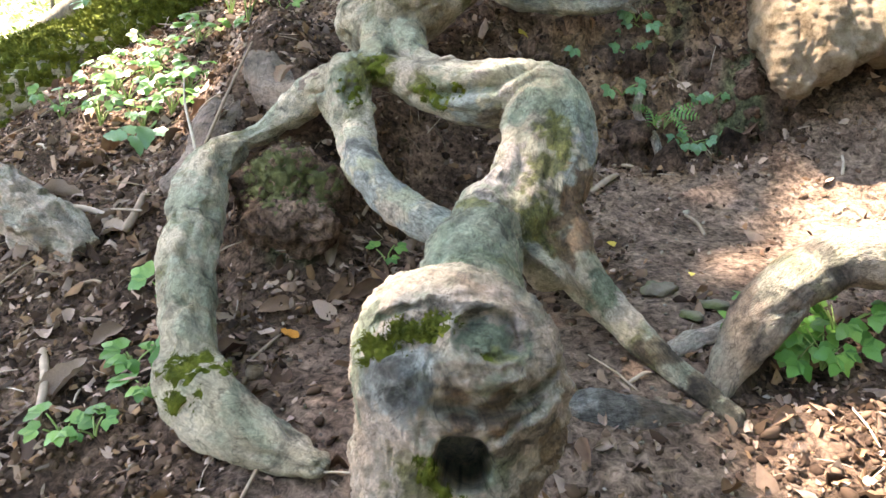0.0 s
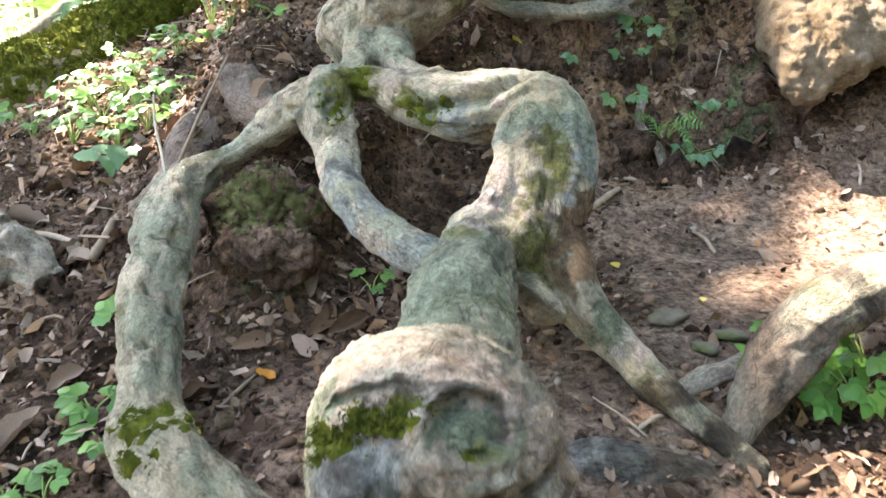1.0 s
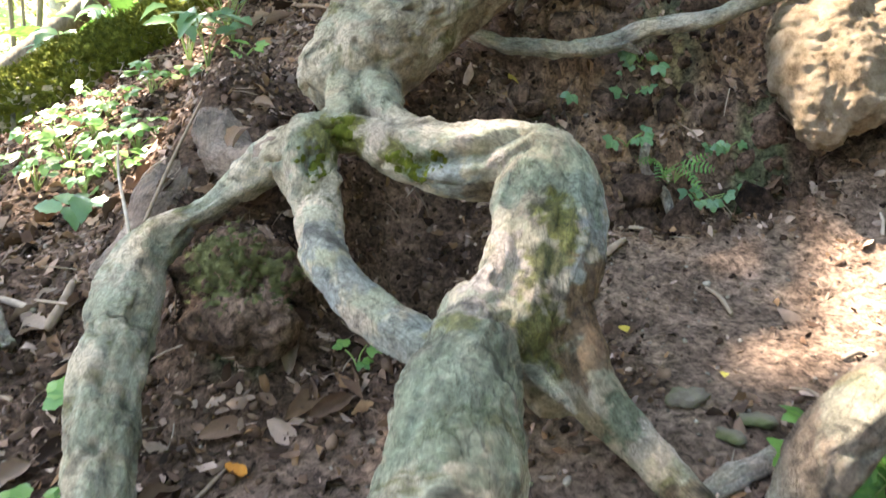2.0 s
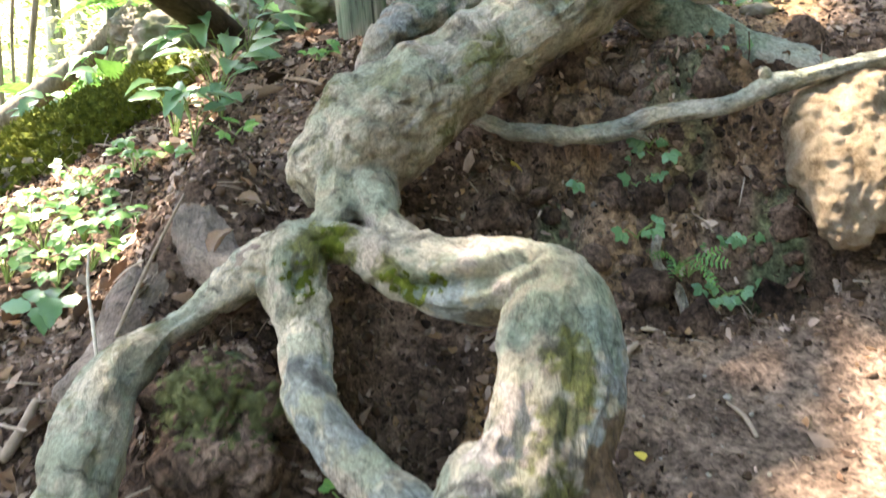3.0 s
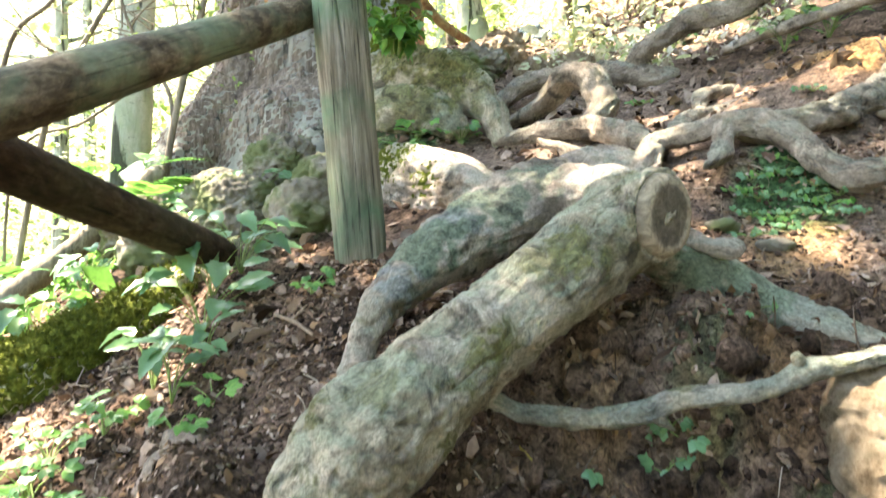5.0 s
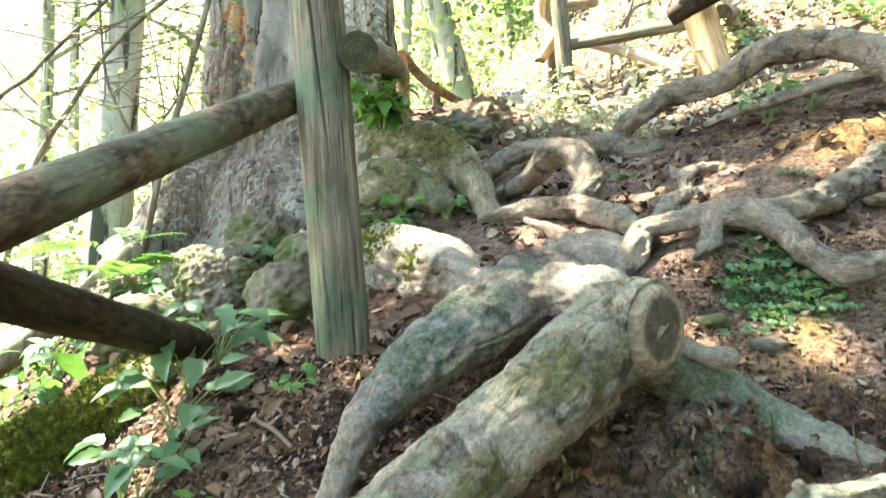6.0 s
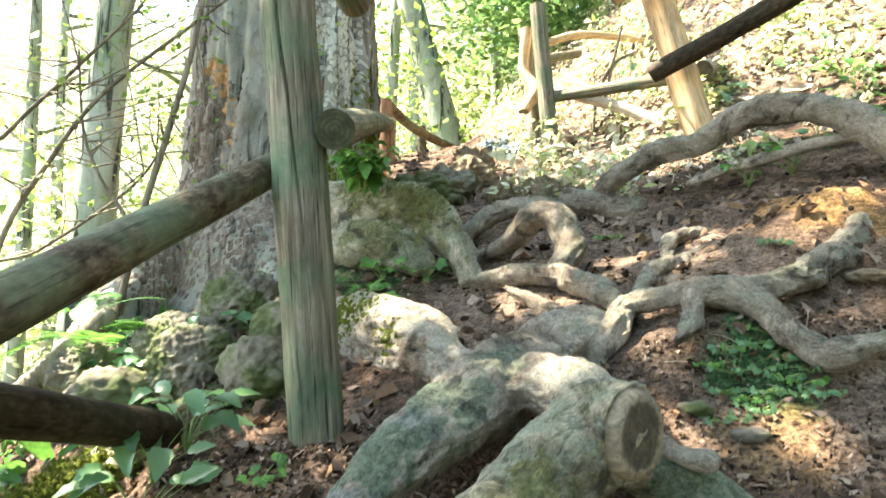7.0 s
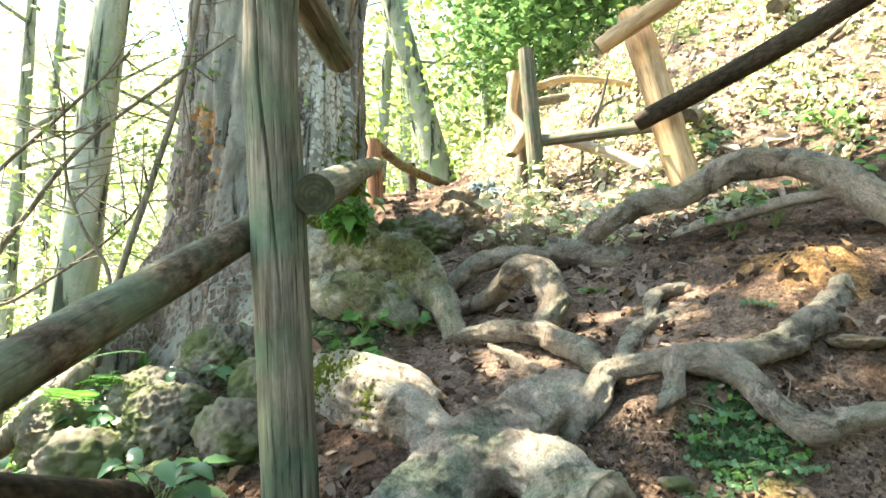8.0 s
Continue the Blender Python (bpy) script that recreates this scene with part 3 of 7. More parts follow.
# ---- roots: x, y, z, radius along each ----
ROOTS = {
    "left_arm": [
        (-0.167, 1.270, 0.643, 0.042), (-0.164, 1.240, 0.598, 0.039), (-0.145, 1.190, 0.551, 0.034), (-0.122, 1.080, 0.509, 0.029),
        (-0.079, 1.020, 0.472, 0.027), (-0.027, 0.970, 0.444, 0.027), (0.022, 0.930, 0.429, 0.027)],
    "top_bar": [
        (-0.197, 1.300, 0.649, 0.029), (-0.146, 1.290, 0.662, 0.029), (-0.087, 1.270, 0.654, 0.030), (-0.030, 1.240, 0.636, 0.045),
        (0.039, 1.200, 0.623, 0.053), (0.105, 1.180, 0.621, 0.055), (0.159, 1.150, 0.616, 0.054)],
    "outer_arm": [
        (0.154, 1.160, 0.622, 0.050), (0.186, 1.120, 0.580, 0.054), (0.176, 1.060, 0.523, 0.054), (0.154, 1.010, 0.472, 0.051),
        (0.142, 0.970, 0.423, 0.045), (0.143, 0.940, 0.387, 0.035)],
    "inner_arm": [
        (0.151, 1.140, 0.606, 0.039), (0.111, 1.070, 0.569, 0.025), (0.095, 1.000, 0.532, 0.019), (0.078, 0.955, 0.502, 0.021),
        (0.056, 0.920, 0.473, 0.026), (0.035, 0.880, 0.456, 0.031)],
    "leg_a": [
        (-0.146, 1.290, 0.658, 0.024), (-0.127, 1.340, 0.689, 0.030), (-0.114, 1.420, 0.727, 0.050)],
    "leg_b": [
        (-0.014, 1.250, 0.655, 0.024), (-0.049, 1.320, 0.688, 0.025), (-0.082, 1.420, 0.732, 0.050)],
    "log": [
        (-0.143, 1.450, 0.758, 0.070), (-0.105, 1.475, 0.786, 0.098), (-0.044, 1.510, 0.839, 0.097), (0.036, 1.570, 0.898, 0.082),
        (0.123, 1.630, 0.965, 0.079), (0.220, 1.690, 1.034, 0.083), (0.327, 1.760, 1.110, 0.088), (0.405, 1.790, 1.161, 0.087)],
    "left_root_up": [
        (-0.166, 1.290, 0.654, 0.037), (-0.243, 1.330, 0.614, 0.036), (-0.291, 1.330, 0.580, 0.028), (-0.334, 1.300, 0.547, 0.020),
        (-0.362, 1.260, 0.529, 0.020), (-0.387, 1.220, 0.510, 0.029), (-0.394, 1.160, 0.478, 0.038), (-0.381, 1.070, 0.433, 0.039)],
    "left_root_low": [
        (-0.371, 1.250, 0.520, 0.029), (-0.396, 1.190, 0.487, 0.037), (-0.374, 1.080, 0.431, 0.037), (-0.361, 0.990, 0.384, 0.038),
        (-0.342, 0.915, 0.334, 0.036), (-0.320, 0.855, 0.296, 0.034), (-0.305, 0.810, 0.268, 0.046), (-0.256, 0.775, 0.246, 0.041),
        (-0.203, 0.740, 0.231, 0.033), (-0.135, 0.700, 0.224, 0.017)],
    "left_side": [
        (-0.294, 1.550, 0.731, 0.045), (-0.342, 1.480, 0.683, 0.046), (-0.386, 1.420, 0.640, 0.044), (-0.421, 1.360, 0.591, 0.037),
        (-0.441, 1.310, 0.551, 0.025)],
    "left_join": [
        (-0.323, 1.520, 0.740, 0.033), (-0.333, 1.440, 0.675, 0.040), (-0.323, 1.390, 0.628, 0.041), (-0.268, 1.350, 0.627, 0.037),
        (-0.219, 1.320, 0.648, 0.032)],
    "branch_right": [
        (0.159, 1.000, 0.444, 0.046), (0.177, 0.940, 0.395, 0.033), (0.214, 0.930, 0.348, 0.024), (0.247, 0.910, 0.313, 0.022),
        (0.280, 0.870, 0.286, 0.020), (0.317, 0.830, 0.259, 0.017), (0.349, 0.790, 0.239, 0.013)],
    "stub": [
        (0.113, 0.900, 0.419, 0.014), (0.135, 0.875, 0.407, 0.010), (0.152, 0.855, 0.391, 0.005)],
    "arch_right": [
        (0.342, 0.840, 0.236, 0.020), (0.364, 0.850, 0.275, 0.027), (0.394, 0.865, 0.320, 0.034), (0.429, 0.875, 0.364, 0.039),
        (0.479, 0.885, 0.397, 0.039), (0.555, 0.900, 0.411, 0.039), (0.657, 0.920, 0.384, 0.036), (0.767, 0.940, 0.286, 0.034)],
    "low_root": [
        (0.164, 0.800, 0.258, 0.023), (0.213, 0.790, 0.256, 0.027), (0.271, 0.790, 0.249, 0.024), (0.323, 0.790, 0.235, 0.016)],
    "side_root": [
        (0.304, 0.900, 0.278, 0.012), (0.347, 0.920, 0.290, 0.015), (0.409, 0.950, 0.303, 0.014)],
    "second_root": [
        (-0.082, 1.720, 0.980, 0.033), (-0.048, 1.770, 1.025, 0.044), (0.021, 1.870, 1.089, 0.060), (0.137, 1.990, 1.159, 0.082),
        (0.264, 2.120, 1.220, 0.096), (0.412, 2.320, 1.287, 0.091), (0.588, 2.520, 1.355, 0.077)],
    "stump_side": [
        (0.287, 2.100, 1.233, 0.070), (0.355, 2.000, 1.233, 0.066), (0.400, 1.900, 1.212, 0.067), (0.441, 1.820, 1.172, 0.068)],
    "right_root": [
        (0.448, 1.840, 1.100, 0.040), (0.526, 1.870, 1.073, 0.058), (0.600, 1.880, 1.038, 0.064), (0.664, 1.840, 0.997, 0.054),
        (0.718, 1.770, 0.969, 0.043), (0.776, 1.720, 0.949, 0.026), (0.840, 1.690, 0.924, 0.017)],
    "cut_root": [
        (0.511, 1.860, 1.135, 0.023), (0.557, 1.830, 1.115, 0.020), (0.603, 1.800, 1.107, 0.021)],
    "thin_root": [
        (0.102, 1.700, 0.850, 0.012), (0.190, 1.660, 0.824, 0.017), (0.290, 1.650, 0.817, 0.018), (0.379, 1.645, 0.827, 0.019),
        (0.434, 1.630, 0.850, 0.018), (0.519, 1.620, 0.862, 0.017), (0.588, 1.600, 0.879, 0.018), (0.624, 1.595, 0.901, 0.022),
        (0.676, 1.585, 0.911, 0.018), (0.752, 1.570, 0.932, 0.016), (0.848, 1.560, 0.952, 0.016)],
    "thin_knob": [
        (0.626, 1.595, 0.898, 0.017), (0.613, 1.590, 0.923, 0.012)],
    "thin_fork": [
        (0.369, 1.645, 0.825, 0.013), (0.400, 1.630, 0.818, 0.010), (0.421, 1.620, 0.805, 0.005)],
    "small_stub": [
        (0.262, 1.750, 1.021, 0.016), (0.241, 1.720, 0.981, 0.016), (0.212, 1.700, 0.939, 0.013), (0.189, 1.690, 0.892, 0.007)],
    "hang_twig": [
        (0.435, 1.600, 0.624, 0.009), (0.428, 1.580, 0.578, 0.010), (0.463, 1.560, 0.532, 0.011), (0.469, 1.520, 0.475, 0.006)],
    "main_root": [
        (0.516, 2.340, 1.241, 0.053), (0.568, 2.360, 1.310, 0.048), (0.614, 2.380, 1.359, 0.046), (0.647, 2.400, 1.415, 0.038),
        (0.723, 2.380, 1.440, 0.032), (0.815, 2.340, 1.459, 0.032), (0.880, 2.330, 1.456, 0.044), (0.977, 2.340, 1.465, 0.039),
        (1.058, 2.360, 1.480, 0.038), (1.150, 2.400, 1.501, 0.043), (1.290, 2.500, 1.561, 0.047), (1.460, 2.620, 1.647, 0.056),
        (1.587, 2.720, 1.717, 0.048), (1.762, 2.800, 1.758, 0.048), (2.013, 2.900, 1.841, 0.051)],
    "fork_root": [
        (0.909, 2.320, 1.455, 0.046), (0.945, 2.280, 1.429, 0.042), (0.969, 2.250, 1.401, 0.038), (0.989, 2.210, 1.354, 0.033),
        (1.021, 2.170, 1.307, 0.033), (1.061, 2.130, 1.286, 0.038), (1.118, 2.130, 1.301, 0.031), (1.188, 2.130, 1.321, 0.028),
        (1.267, 2.120, 1.329, 0.029), (1.363, 2.100, 1.340, 0.029)],
    "hang_root": [
        (0.813, 2.330, 1.447, 0.029), (0.788, 2.290, 1.401, 0.026), (0.759, 2.250, 1.363, 0.027), (0.720, 2.220, 1.334, 0.015)],
    "left_fork": [
        (0.674, 2.450, 1.410, 0.028), (0.650, 2.500, 1.437, 0.027), (0.634, 2.620, 1.483, 0.037), (0.579, 2.760, 1.531, 0.042),
        (0.500, 2.880, 1.559, 0.038), (0.416, 2.950, 1.557, 0.033), (0.332, 3.000, 1.544, 0.027), (0.265, 3.030, 1.533, 0.016)],
    "flat_root": [
        (0.394, 2.820, 1.506, 0.013), (0.463, 2.720, 1.453, 0.023), (0.521, 2.620, 1.405, 0.023), (0.576, 2.560, 1.364, 0.015)],
    "curl_root": [
        (0.720, 2.500, 1.450, 0.024), (0.786, 2.620, 1.502, 0.026), (0.865, 2.740, 1.558, 0.027), (0.966, 2.800, 1.588, 0.027),
        (1.085, 2.860, 1.618, 0.030), (1.205, 2.920, 1.661, 0.018)],
    "curl_low": [
        (0.907, 2.760, 1.577, 0.022), (0.978, 2.900, 1.670, 0.025), (1.071, 2.980, 1.713, 0.026), (1.158, 3.000, 1.708, 0.027),
        (1.189, 2.940, 1.655, 0.020)],
    "arch_root": [
        (0.577, 2.920, 1.552, 0.039), (0.611, 2.950, 1.601, 0.051), (0.648, 3.000, 1.686, 0.059), (0.624, 3.050, 1.778, 0.058),
        (0.558, 3.100, 1.810, 0.051), (0.508, 3.160, 1.769, 0.045), (0.446, 3.220, 1.708, 0.044), (0.384, 3.280, 1.671, 0.033),
        (0.320, 3.320, 1.641, 0.020)],
    "back_root": [
        (1.101, 3.600, 1.948, 0.043), (1.041, 3.580, 1.913, 0.056), (0.924, 3.620, 1.944, 0.061), (0.822, 3.680, 1.979, 0.057)],
    "big_arch": [
        (0.952, 3.620, 2.002, 0.046), (1.035, 3.560, 2.090, 0.048), (1.125, 3.530, 2.141, 0.051), (1.206, 3.500, 2.169, 0.053),
        (1.332, 3.440, 2.182, 0.053), (1.428, 3.380, 2.241, 0.054), (1.510, 3.300, 2.277, 0.057), (1.579, 3.260, 2.291, 0.065),
        (1.669, 3.170, 2.260, 0.058), (1.736, 3.080, 2.211, 0.060), (1.774, 3.000, 2.151, 0.064), (1.816, 2.920, 2.071, 0.068),
        (1.866, 2.850, 1.994, 0.066), (1.955, 2.750, 1.834, 0.063)],
    "bulb_root": [
        (-0.135, 2.900, 1.416, 0.067), (-0.036, 2.780, 1.344, 0.127), (0.086, 2.620, 1.295, 0.109), (0.189, 2.450, 1.245, 0.085),
        (0.269, 2.250, 1.231, 0.063)],
    "bulb_ridge": [
        (-0.091, 2.780, 1.444, 0.045), (0.018, 2.750, 1.441, 0.036), (0.123, 2.700, 1.410, 0.030), (0.204, 2.620, 1.353, 0.020)],
    "buttress_a": [
        (-0.331, 3.750, 1.925, 0.117), (-0.124, 3.550, 1.888, 0.146), (0.036, 3.420, 1.839, 0.138), (0.172, 3.280, 1.793, 0.096),
        (0.247, 3.200, 1.726, 0.063), (0.283, 3.160, 1.636, 0.049), (0.313, 3.120, 1.554, 0.040)],
    "buttress_b": [
        (-0.231, 3.350, 1.730, 0.056), (-0.092, 3.280, 1.706, 0.095), (0.041, 3.240, 1.676, 0.091), (0.117, 3.200, 1.630, 0.054)],
    "dead_branch": [
        (1.292, 3.450, 2.004, 0.020), (1.364, 3.400, 2.040, 0.024), (1.524, 3.300, 2.072, 0.027), (1.644, 3.200, 2.100, 0.026),
        (1.738, 3.100, 2.105, 0.022), (1.923, 3.000, 2.118, 0.019)],
    "ledge_root": [
        (0.739, 3.600, 1.931, 0.038), (0.595, 3.580, 1.934, 0.043), (0.473, 3.560, 1.899, 0.047), (0.373, 3.550, 1.836, 0.039),
        (0.312, 3.500, 1.763, 0.029), (0.294, 3.420, 1.695, 0.021)],
    "arch_knob": [
        (1.603, 3.240, 2.302, 0.035), (1.584, 3.230, 2.338, 0.019)],
    "moss_log": [
        (-1.415, 2.200, 0.536, 0.138), (-1.221, 2.220, 0.649, 0.132), (-1.055, 2.240, 0.735, 0.122), (-0.885, 2.260, 0.822, 0.112),
        (-0.758, 2.320, 0.926, 0.092), (-0.660, 2.400, 1.022, 0.072)],
    "left_log": [
        (-0.838, 1.300, 0.466, 0.045), (-0.765, 1.270, 0.415, 0.050), (-0.688, 1.230, 0.377, 0.051), (-0.608, 1.190, 0.342, 0.033)],
}
ROOTS["neck"] = [
    (0.065, 0.950, 0.466, 0.042), (0.047, 0.865, 0.430, 0.053), (0.034, 0.780, 0.412, 0.058), (0.024, 0.700, 0.394, 0.057),
    (0.016, 0.640, 0.392, 0.050), (0.010, 0.570, 0.400, 0.052), (0.009, 0.520, 0.405, 0.060)]
ROOTS["knob"] = [(0.010, 0.535, 0.408, 0.066), (0.009, 0.505, 0.410, 0.076), (0.009, 0.478, 0.412, 0.079)]
ROOTS["knob_cheek"] = [(0.045, 0.505, 0.385, 0.048), (0.048, 0.482, 0.372, 0.047)]
ROOTS["knob_foot"] = [(0.008, 0.482, 0.400, 0.070), (0.004, 0.480, 0.350, 0.068), (0.002, 0.482, 0.290, 0.064), (0.0, 0.490, 0.180, 0.070)]
ROOTS["left_side"] = [(-0.44, 1.78, 0.62, 0.03)] + [(x - 0.015, y + 0.03, z - 0.07, r * 1.5) for x, y, z, r in ROOTS["left_side"]] + [(-0.49, 1.27, 0.45, 0.02)]
ROOTS["left_join"] = [(-0.43, 1.78, 0.74, 0.05), (-0.41, 1.66, 0.715, 0.054), (-0.385, 1.56, 0.69, 0.052), (-0.355, 1.475, 0.655, 0.048), (-0.325, 1.41, 0.618, 0.044), (-0.275, 1.355, 0.610, 0.036), (-0.219, 1.32, 0.635, 0.028)]
ROOTS["low_root"] = [(x, y, z - 0.018, r) for x, y, z, r in ROOTS["low_root"]]
ROOTS["second_root"] = [(-0.13, 1.66, 0.84, 0.02)] + ROOTS["second_root"]
ROOTS["right_root"] = ROOTS["right_root"] + [(0.90, 1.66, 0.86, 0.015)]
POLES = {
    "near_post": [
        (-0.260, 2.320, 2.227, 0.073), (-0.236, 2.310, 1.971, 0.071), (-0.213, 2.300, 1.725, 0.071), (-0.190, 2.290, 1.474, 0.069),
        (-0.168, 2.280, 1.234, 0.068), (-0.149, 2.270, 1.016, 0.066)],
    "top_rail": [
        (-0.265, 2.200, 2.543, 0.048), (-0.197, 2.550, 2.533, 0.054), (-0.118, 2.850, 2.498, 0.055)],
    "post_h": [
        (-0.094, 5.600, 3.126, 0.057), (-0.049, 5.550, 2.471, 0.057)],
    "post_h2": [
        (0.231, 7.500, 3.533, 0.046), (0.257, 7.500, 3.059, 0.046)],
    "rail_h1": [
        (-0.060, 5.600, 3.092, 0.038), (0.180, 6.800, 3.277, 0.042), (0.812, 9.000, 3.671, 0.049)],
    "rail_h2": [
        (-0.024, 5.600, 2.660, 0.037), (0.334, 7.400, 3.008, 0.039)],
    "post_f": [
        (0.916, 4.800, 3.498, 0.052), (0.939, 4.750, 2.976, 0.052), (0.967, 4.650, 2.297, 0.051)],
    "post_f2": [
        (0.872, 5.100, 3.472, 0.039), (0.906, 5.050, 3.044, 0.046), (0.917, 5.000, 2.675, 0.049)],
    "rail_f1": [
        (0.966, 4.800, 3.245, 0.026), (1.263, 5.000, 3.399, 0.027), (1.766, 5.200, 3.457, 0.024)],
    "rail_f2": [
        (0.964, 4.800, 3.140, 0.029), (1.278, 5.200, 3.350, 0.032)],
    "rail_f3": [
        (0.984, 4.750, 2.865, 0.036), (1.257, 4.500, 2.830, 0.037), (1.558, 4.200, 2.792, 0.041)],
    "rail_f4": [
        (1.025, 4.850, 2.946, 0.033), (1.388, 4.600, 2.745, 0.035), (1.677, 4.300, 2.489, 0.038)],
    "post_g": [
        (1.384, 4.100, 3.397, 0.082), (1.478, 4.050, 2.961, 0.083), (1.559, 4.000, 2.533, 0.082), (1.635, 3.950, 2.159, 0.079)],
    "rail_g1": [
        (1.331, 3.950, 2.702, 0.050), (1.781, 3.600, 2.894, 0.052), (2.156, 3.250, 3.076, 0.055)],
    "rail_g2": [
        (1.137, 3.950, 3.111, 0.045), (1.495, 3.800, 3.334, 0.053), (1.762, 3.700, 3.523, 0.055)],
    "big_trunk": [
        (-0.561, 4.150, 3.996, 0.451), (-0.554, 4.150, 3.016, 0.454), (-0.558, 4.150, 2.547, 0.480), (-0.564, 4.130, 2.086, 0.497),
        (-0.574, 4.100, 1.786, 0.546), (-0.590, 4.050, 1.580, 0.619)],
    "rail_g3": [
        (1.694, 4.150, 2.810, 0.056), (2.403, 5.200, 3.313, 0.053)],
    "rail_g4": [
        (2.512, 4.600, 3.760, 0.051), (3.379, 5.600, 4.462, 0.050)],
    "brace_f": [
        (0.882, 5.000, 3.428, 0.035), (0.850, 4.980, 3.137, 0.038), (0.909, 4.900, 2.968, 0.044), (0.819, 4.850, 2.800, 0.036)],
}


def gnarled(pts, much, seed):
    """The same line, crooked and swollen here and there."""
    s = spline(pts, 0.03)
    for i, p in enumerate(s[1:-1], 1):
        v = Vector(p[:3]) * 6 + Vector((seed, 0, 0))
        s[i, :3] += np.array(noise.noise_vector(v)) * p[3] * 0.35 * much
        s[i, 3] *= 1 + much * (0.20 * noise.noise(v * 1.1) + 0.25 * max(0.0, noise.noise(v * 2.5) - 0.15))
    return [tuple(p) for p in s]


def lines_of(*names):
    return [spline(ROOTS[k], 0.01) for k in names]


def grow_roots(names, sides=18, step=0.012, rough=0.1, freq=16.0, gnarl=0.0):
    return [tube(gnarled(ROOTS[k], gnarl, 2.3 * i) if gnarl else ROOTS[k], sides, step, rough, freq, 0.03 + 0.05 * gnarl, seed=3.7 * i) for i, k in enumerate(names)]


# the root that ends in a knob: neck, loop, thick limb with a sawn end
STUMP_AT, STUMP_WAY = Vector((0.440, 1.725, 1.165)), Vector((0.62, -0.78, -0.06)).normalized()
stump_tube = tube([(*(STUMP_AT - STUMP_WAY * 0.13), 0.075), (*(STUMP_AT - STUMP_WAY * 0.06), 0.083), (*STUMP_AT, 0.088)], 24, 0.01, 0.04, flat_ends=True)
DENTS = [
    
    (-0.110, 1.045, 0.508, 0.014, -0.014, None), (-0.110, 1.045, 0.508, 0.022, 0.004, None), (0.080, 0.935, 0.505, 0.012, -0.012, None),
    (-0.035, 1.175, 0.613, 0.02, -0.012, None), (-0.005, 1.165, 0.614, 0.02, -0.012, None), (0.024, 1.155, 0.620, 0.02, -0.012, None), (0.052, 1.145, 0.625, 0.02, -0.012, None), (0.080, 1.135, 0.627, 0.02, -0.012, None),
    (-0.013, 1.210, 0.653, 0.022, -0.01, None), (0.025, 1.200, 0.657, 0.022, -0.01, None), (0.061, 1.190, 0.659, 0.022, -0.01, None),
    (-0.028, 1.190, 0.631, 0.018, 0.006, None), (0.009, 1.180, 0.636, 0.018, 0.006, None), (0.046, 1.165, 0.641, 0.018, 0.006, None), (0.081, 1.155, 0.643, 0.018, 0.006, None),
    (-0.049, 1.190, 0.595, 0.02, 0.006, None), (-0.013, 1.160, 0.593, 0.02, 0.006, None), (0.030, 1.140, 0.599, 0.02, 0.006, None), (0.072, 1.125, 0.605, 0.02, 0.006, None),
    (-0.152, 1.200, 0.627, 0.026, -0.016, None),
    (-0.125, 1.44, 0.885, 0.045, 0.014, None), (-0.075, 1.475, 0.925, 0.035, -0.012, None), (-0.02, 1.51, 0.945, 0.04, 0.015, None), (0.03, 1.55, 0.975, 0.03, -0.012, None), (0.075, 1.585, 1.02, 0.04, 0.014, None), (0.13, 1.63, 1.045, 0.03, -0.010, None), (0.17, 1.64, 1.085, 0.045, 0.014, None),
    (-0.10, 1.385, 0.79, 0.04, 0.012, None), (0.02, 1.45, 0.82, 0.04, -0.012, None), (0.09, 1.53, 0.92, 0.04, 0.012, None), (0.19, 1.62, 0.98, 0.045, -0.010, None), (0.28, 1.66, 1.06, 0.05, 0.012, None),
]


def step(v, edge):
    q = np.clip(v / edge + 0.5, 0, 1)
    return q * q * (3 - 2 * q)


KNOB = np.array((0.009, 0.480, 0.413))
# LEAN points at the first camera position, so the front's shapes fit that view.
LEAN, RISE = np.array((0.0, -0.932, 0.363)), np.array((0.0, 0.363, 0.932))


def bump(a, b, ca, cb, ra, rb, power=2.0):
    return np.exp(-(((a - ca) / ra) ** 2 + ((b - cb) / rb) ** 2) ** (power / 2))


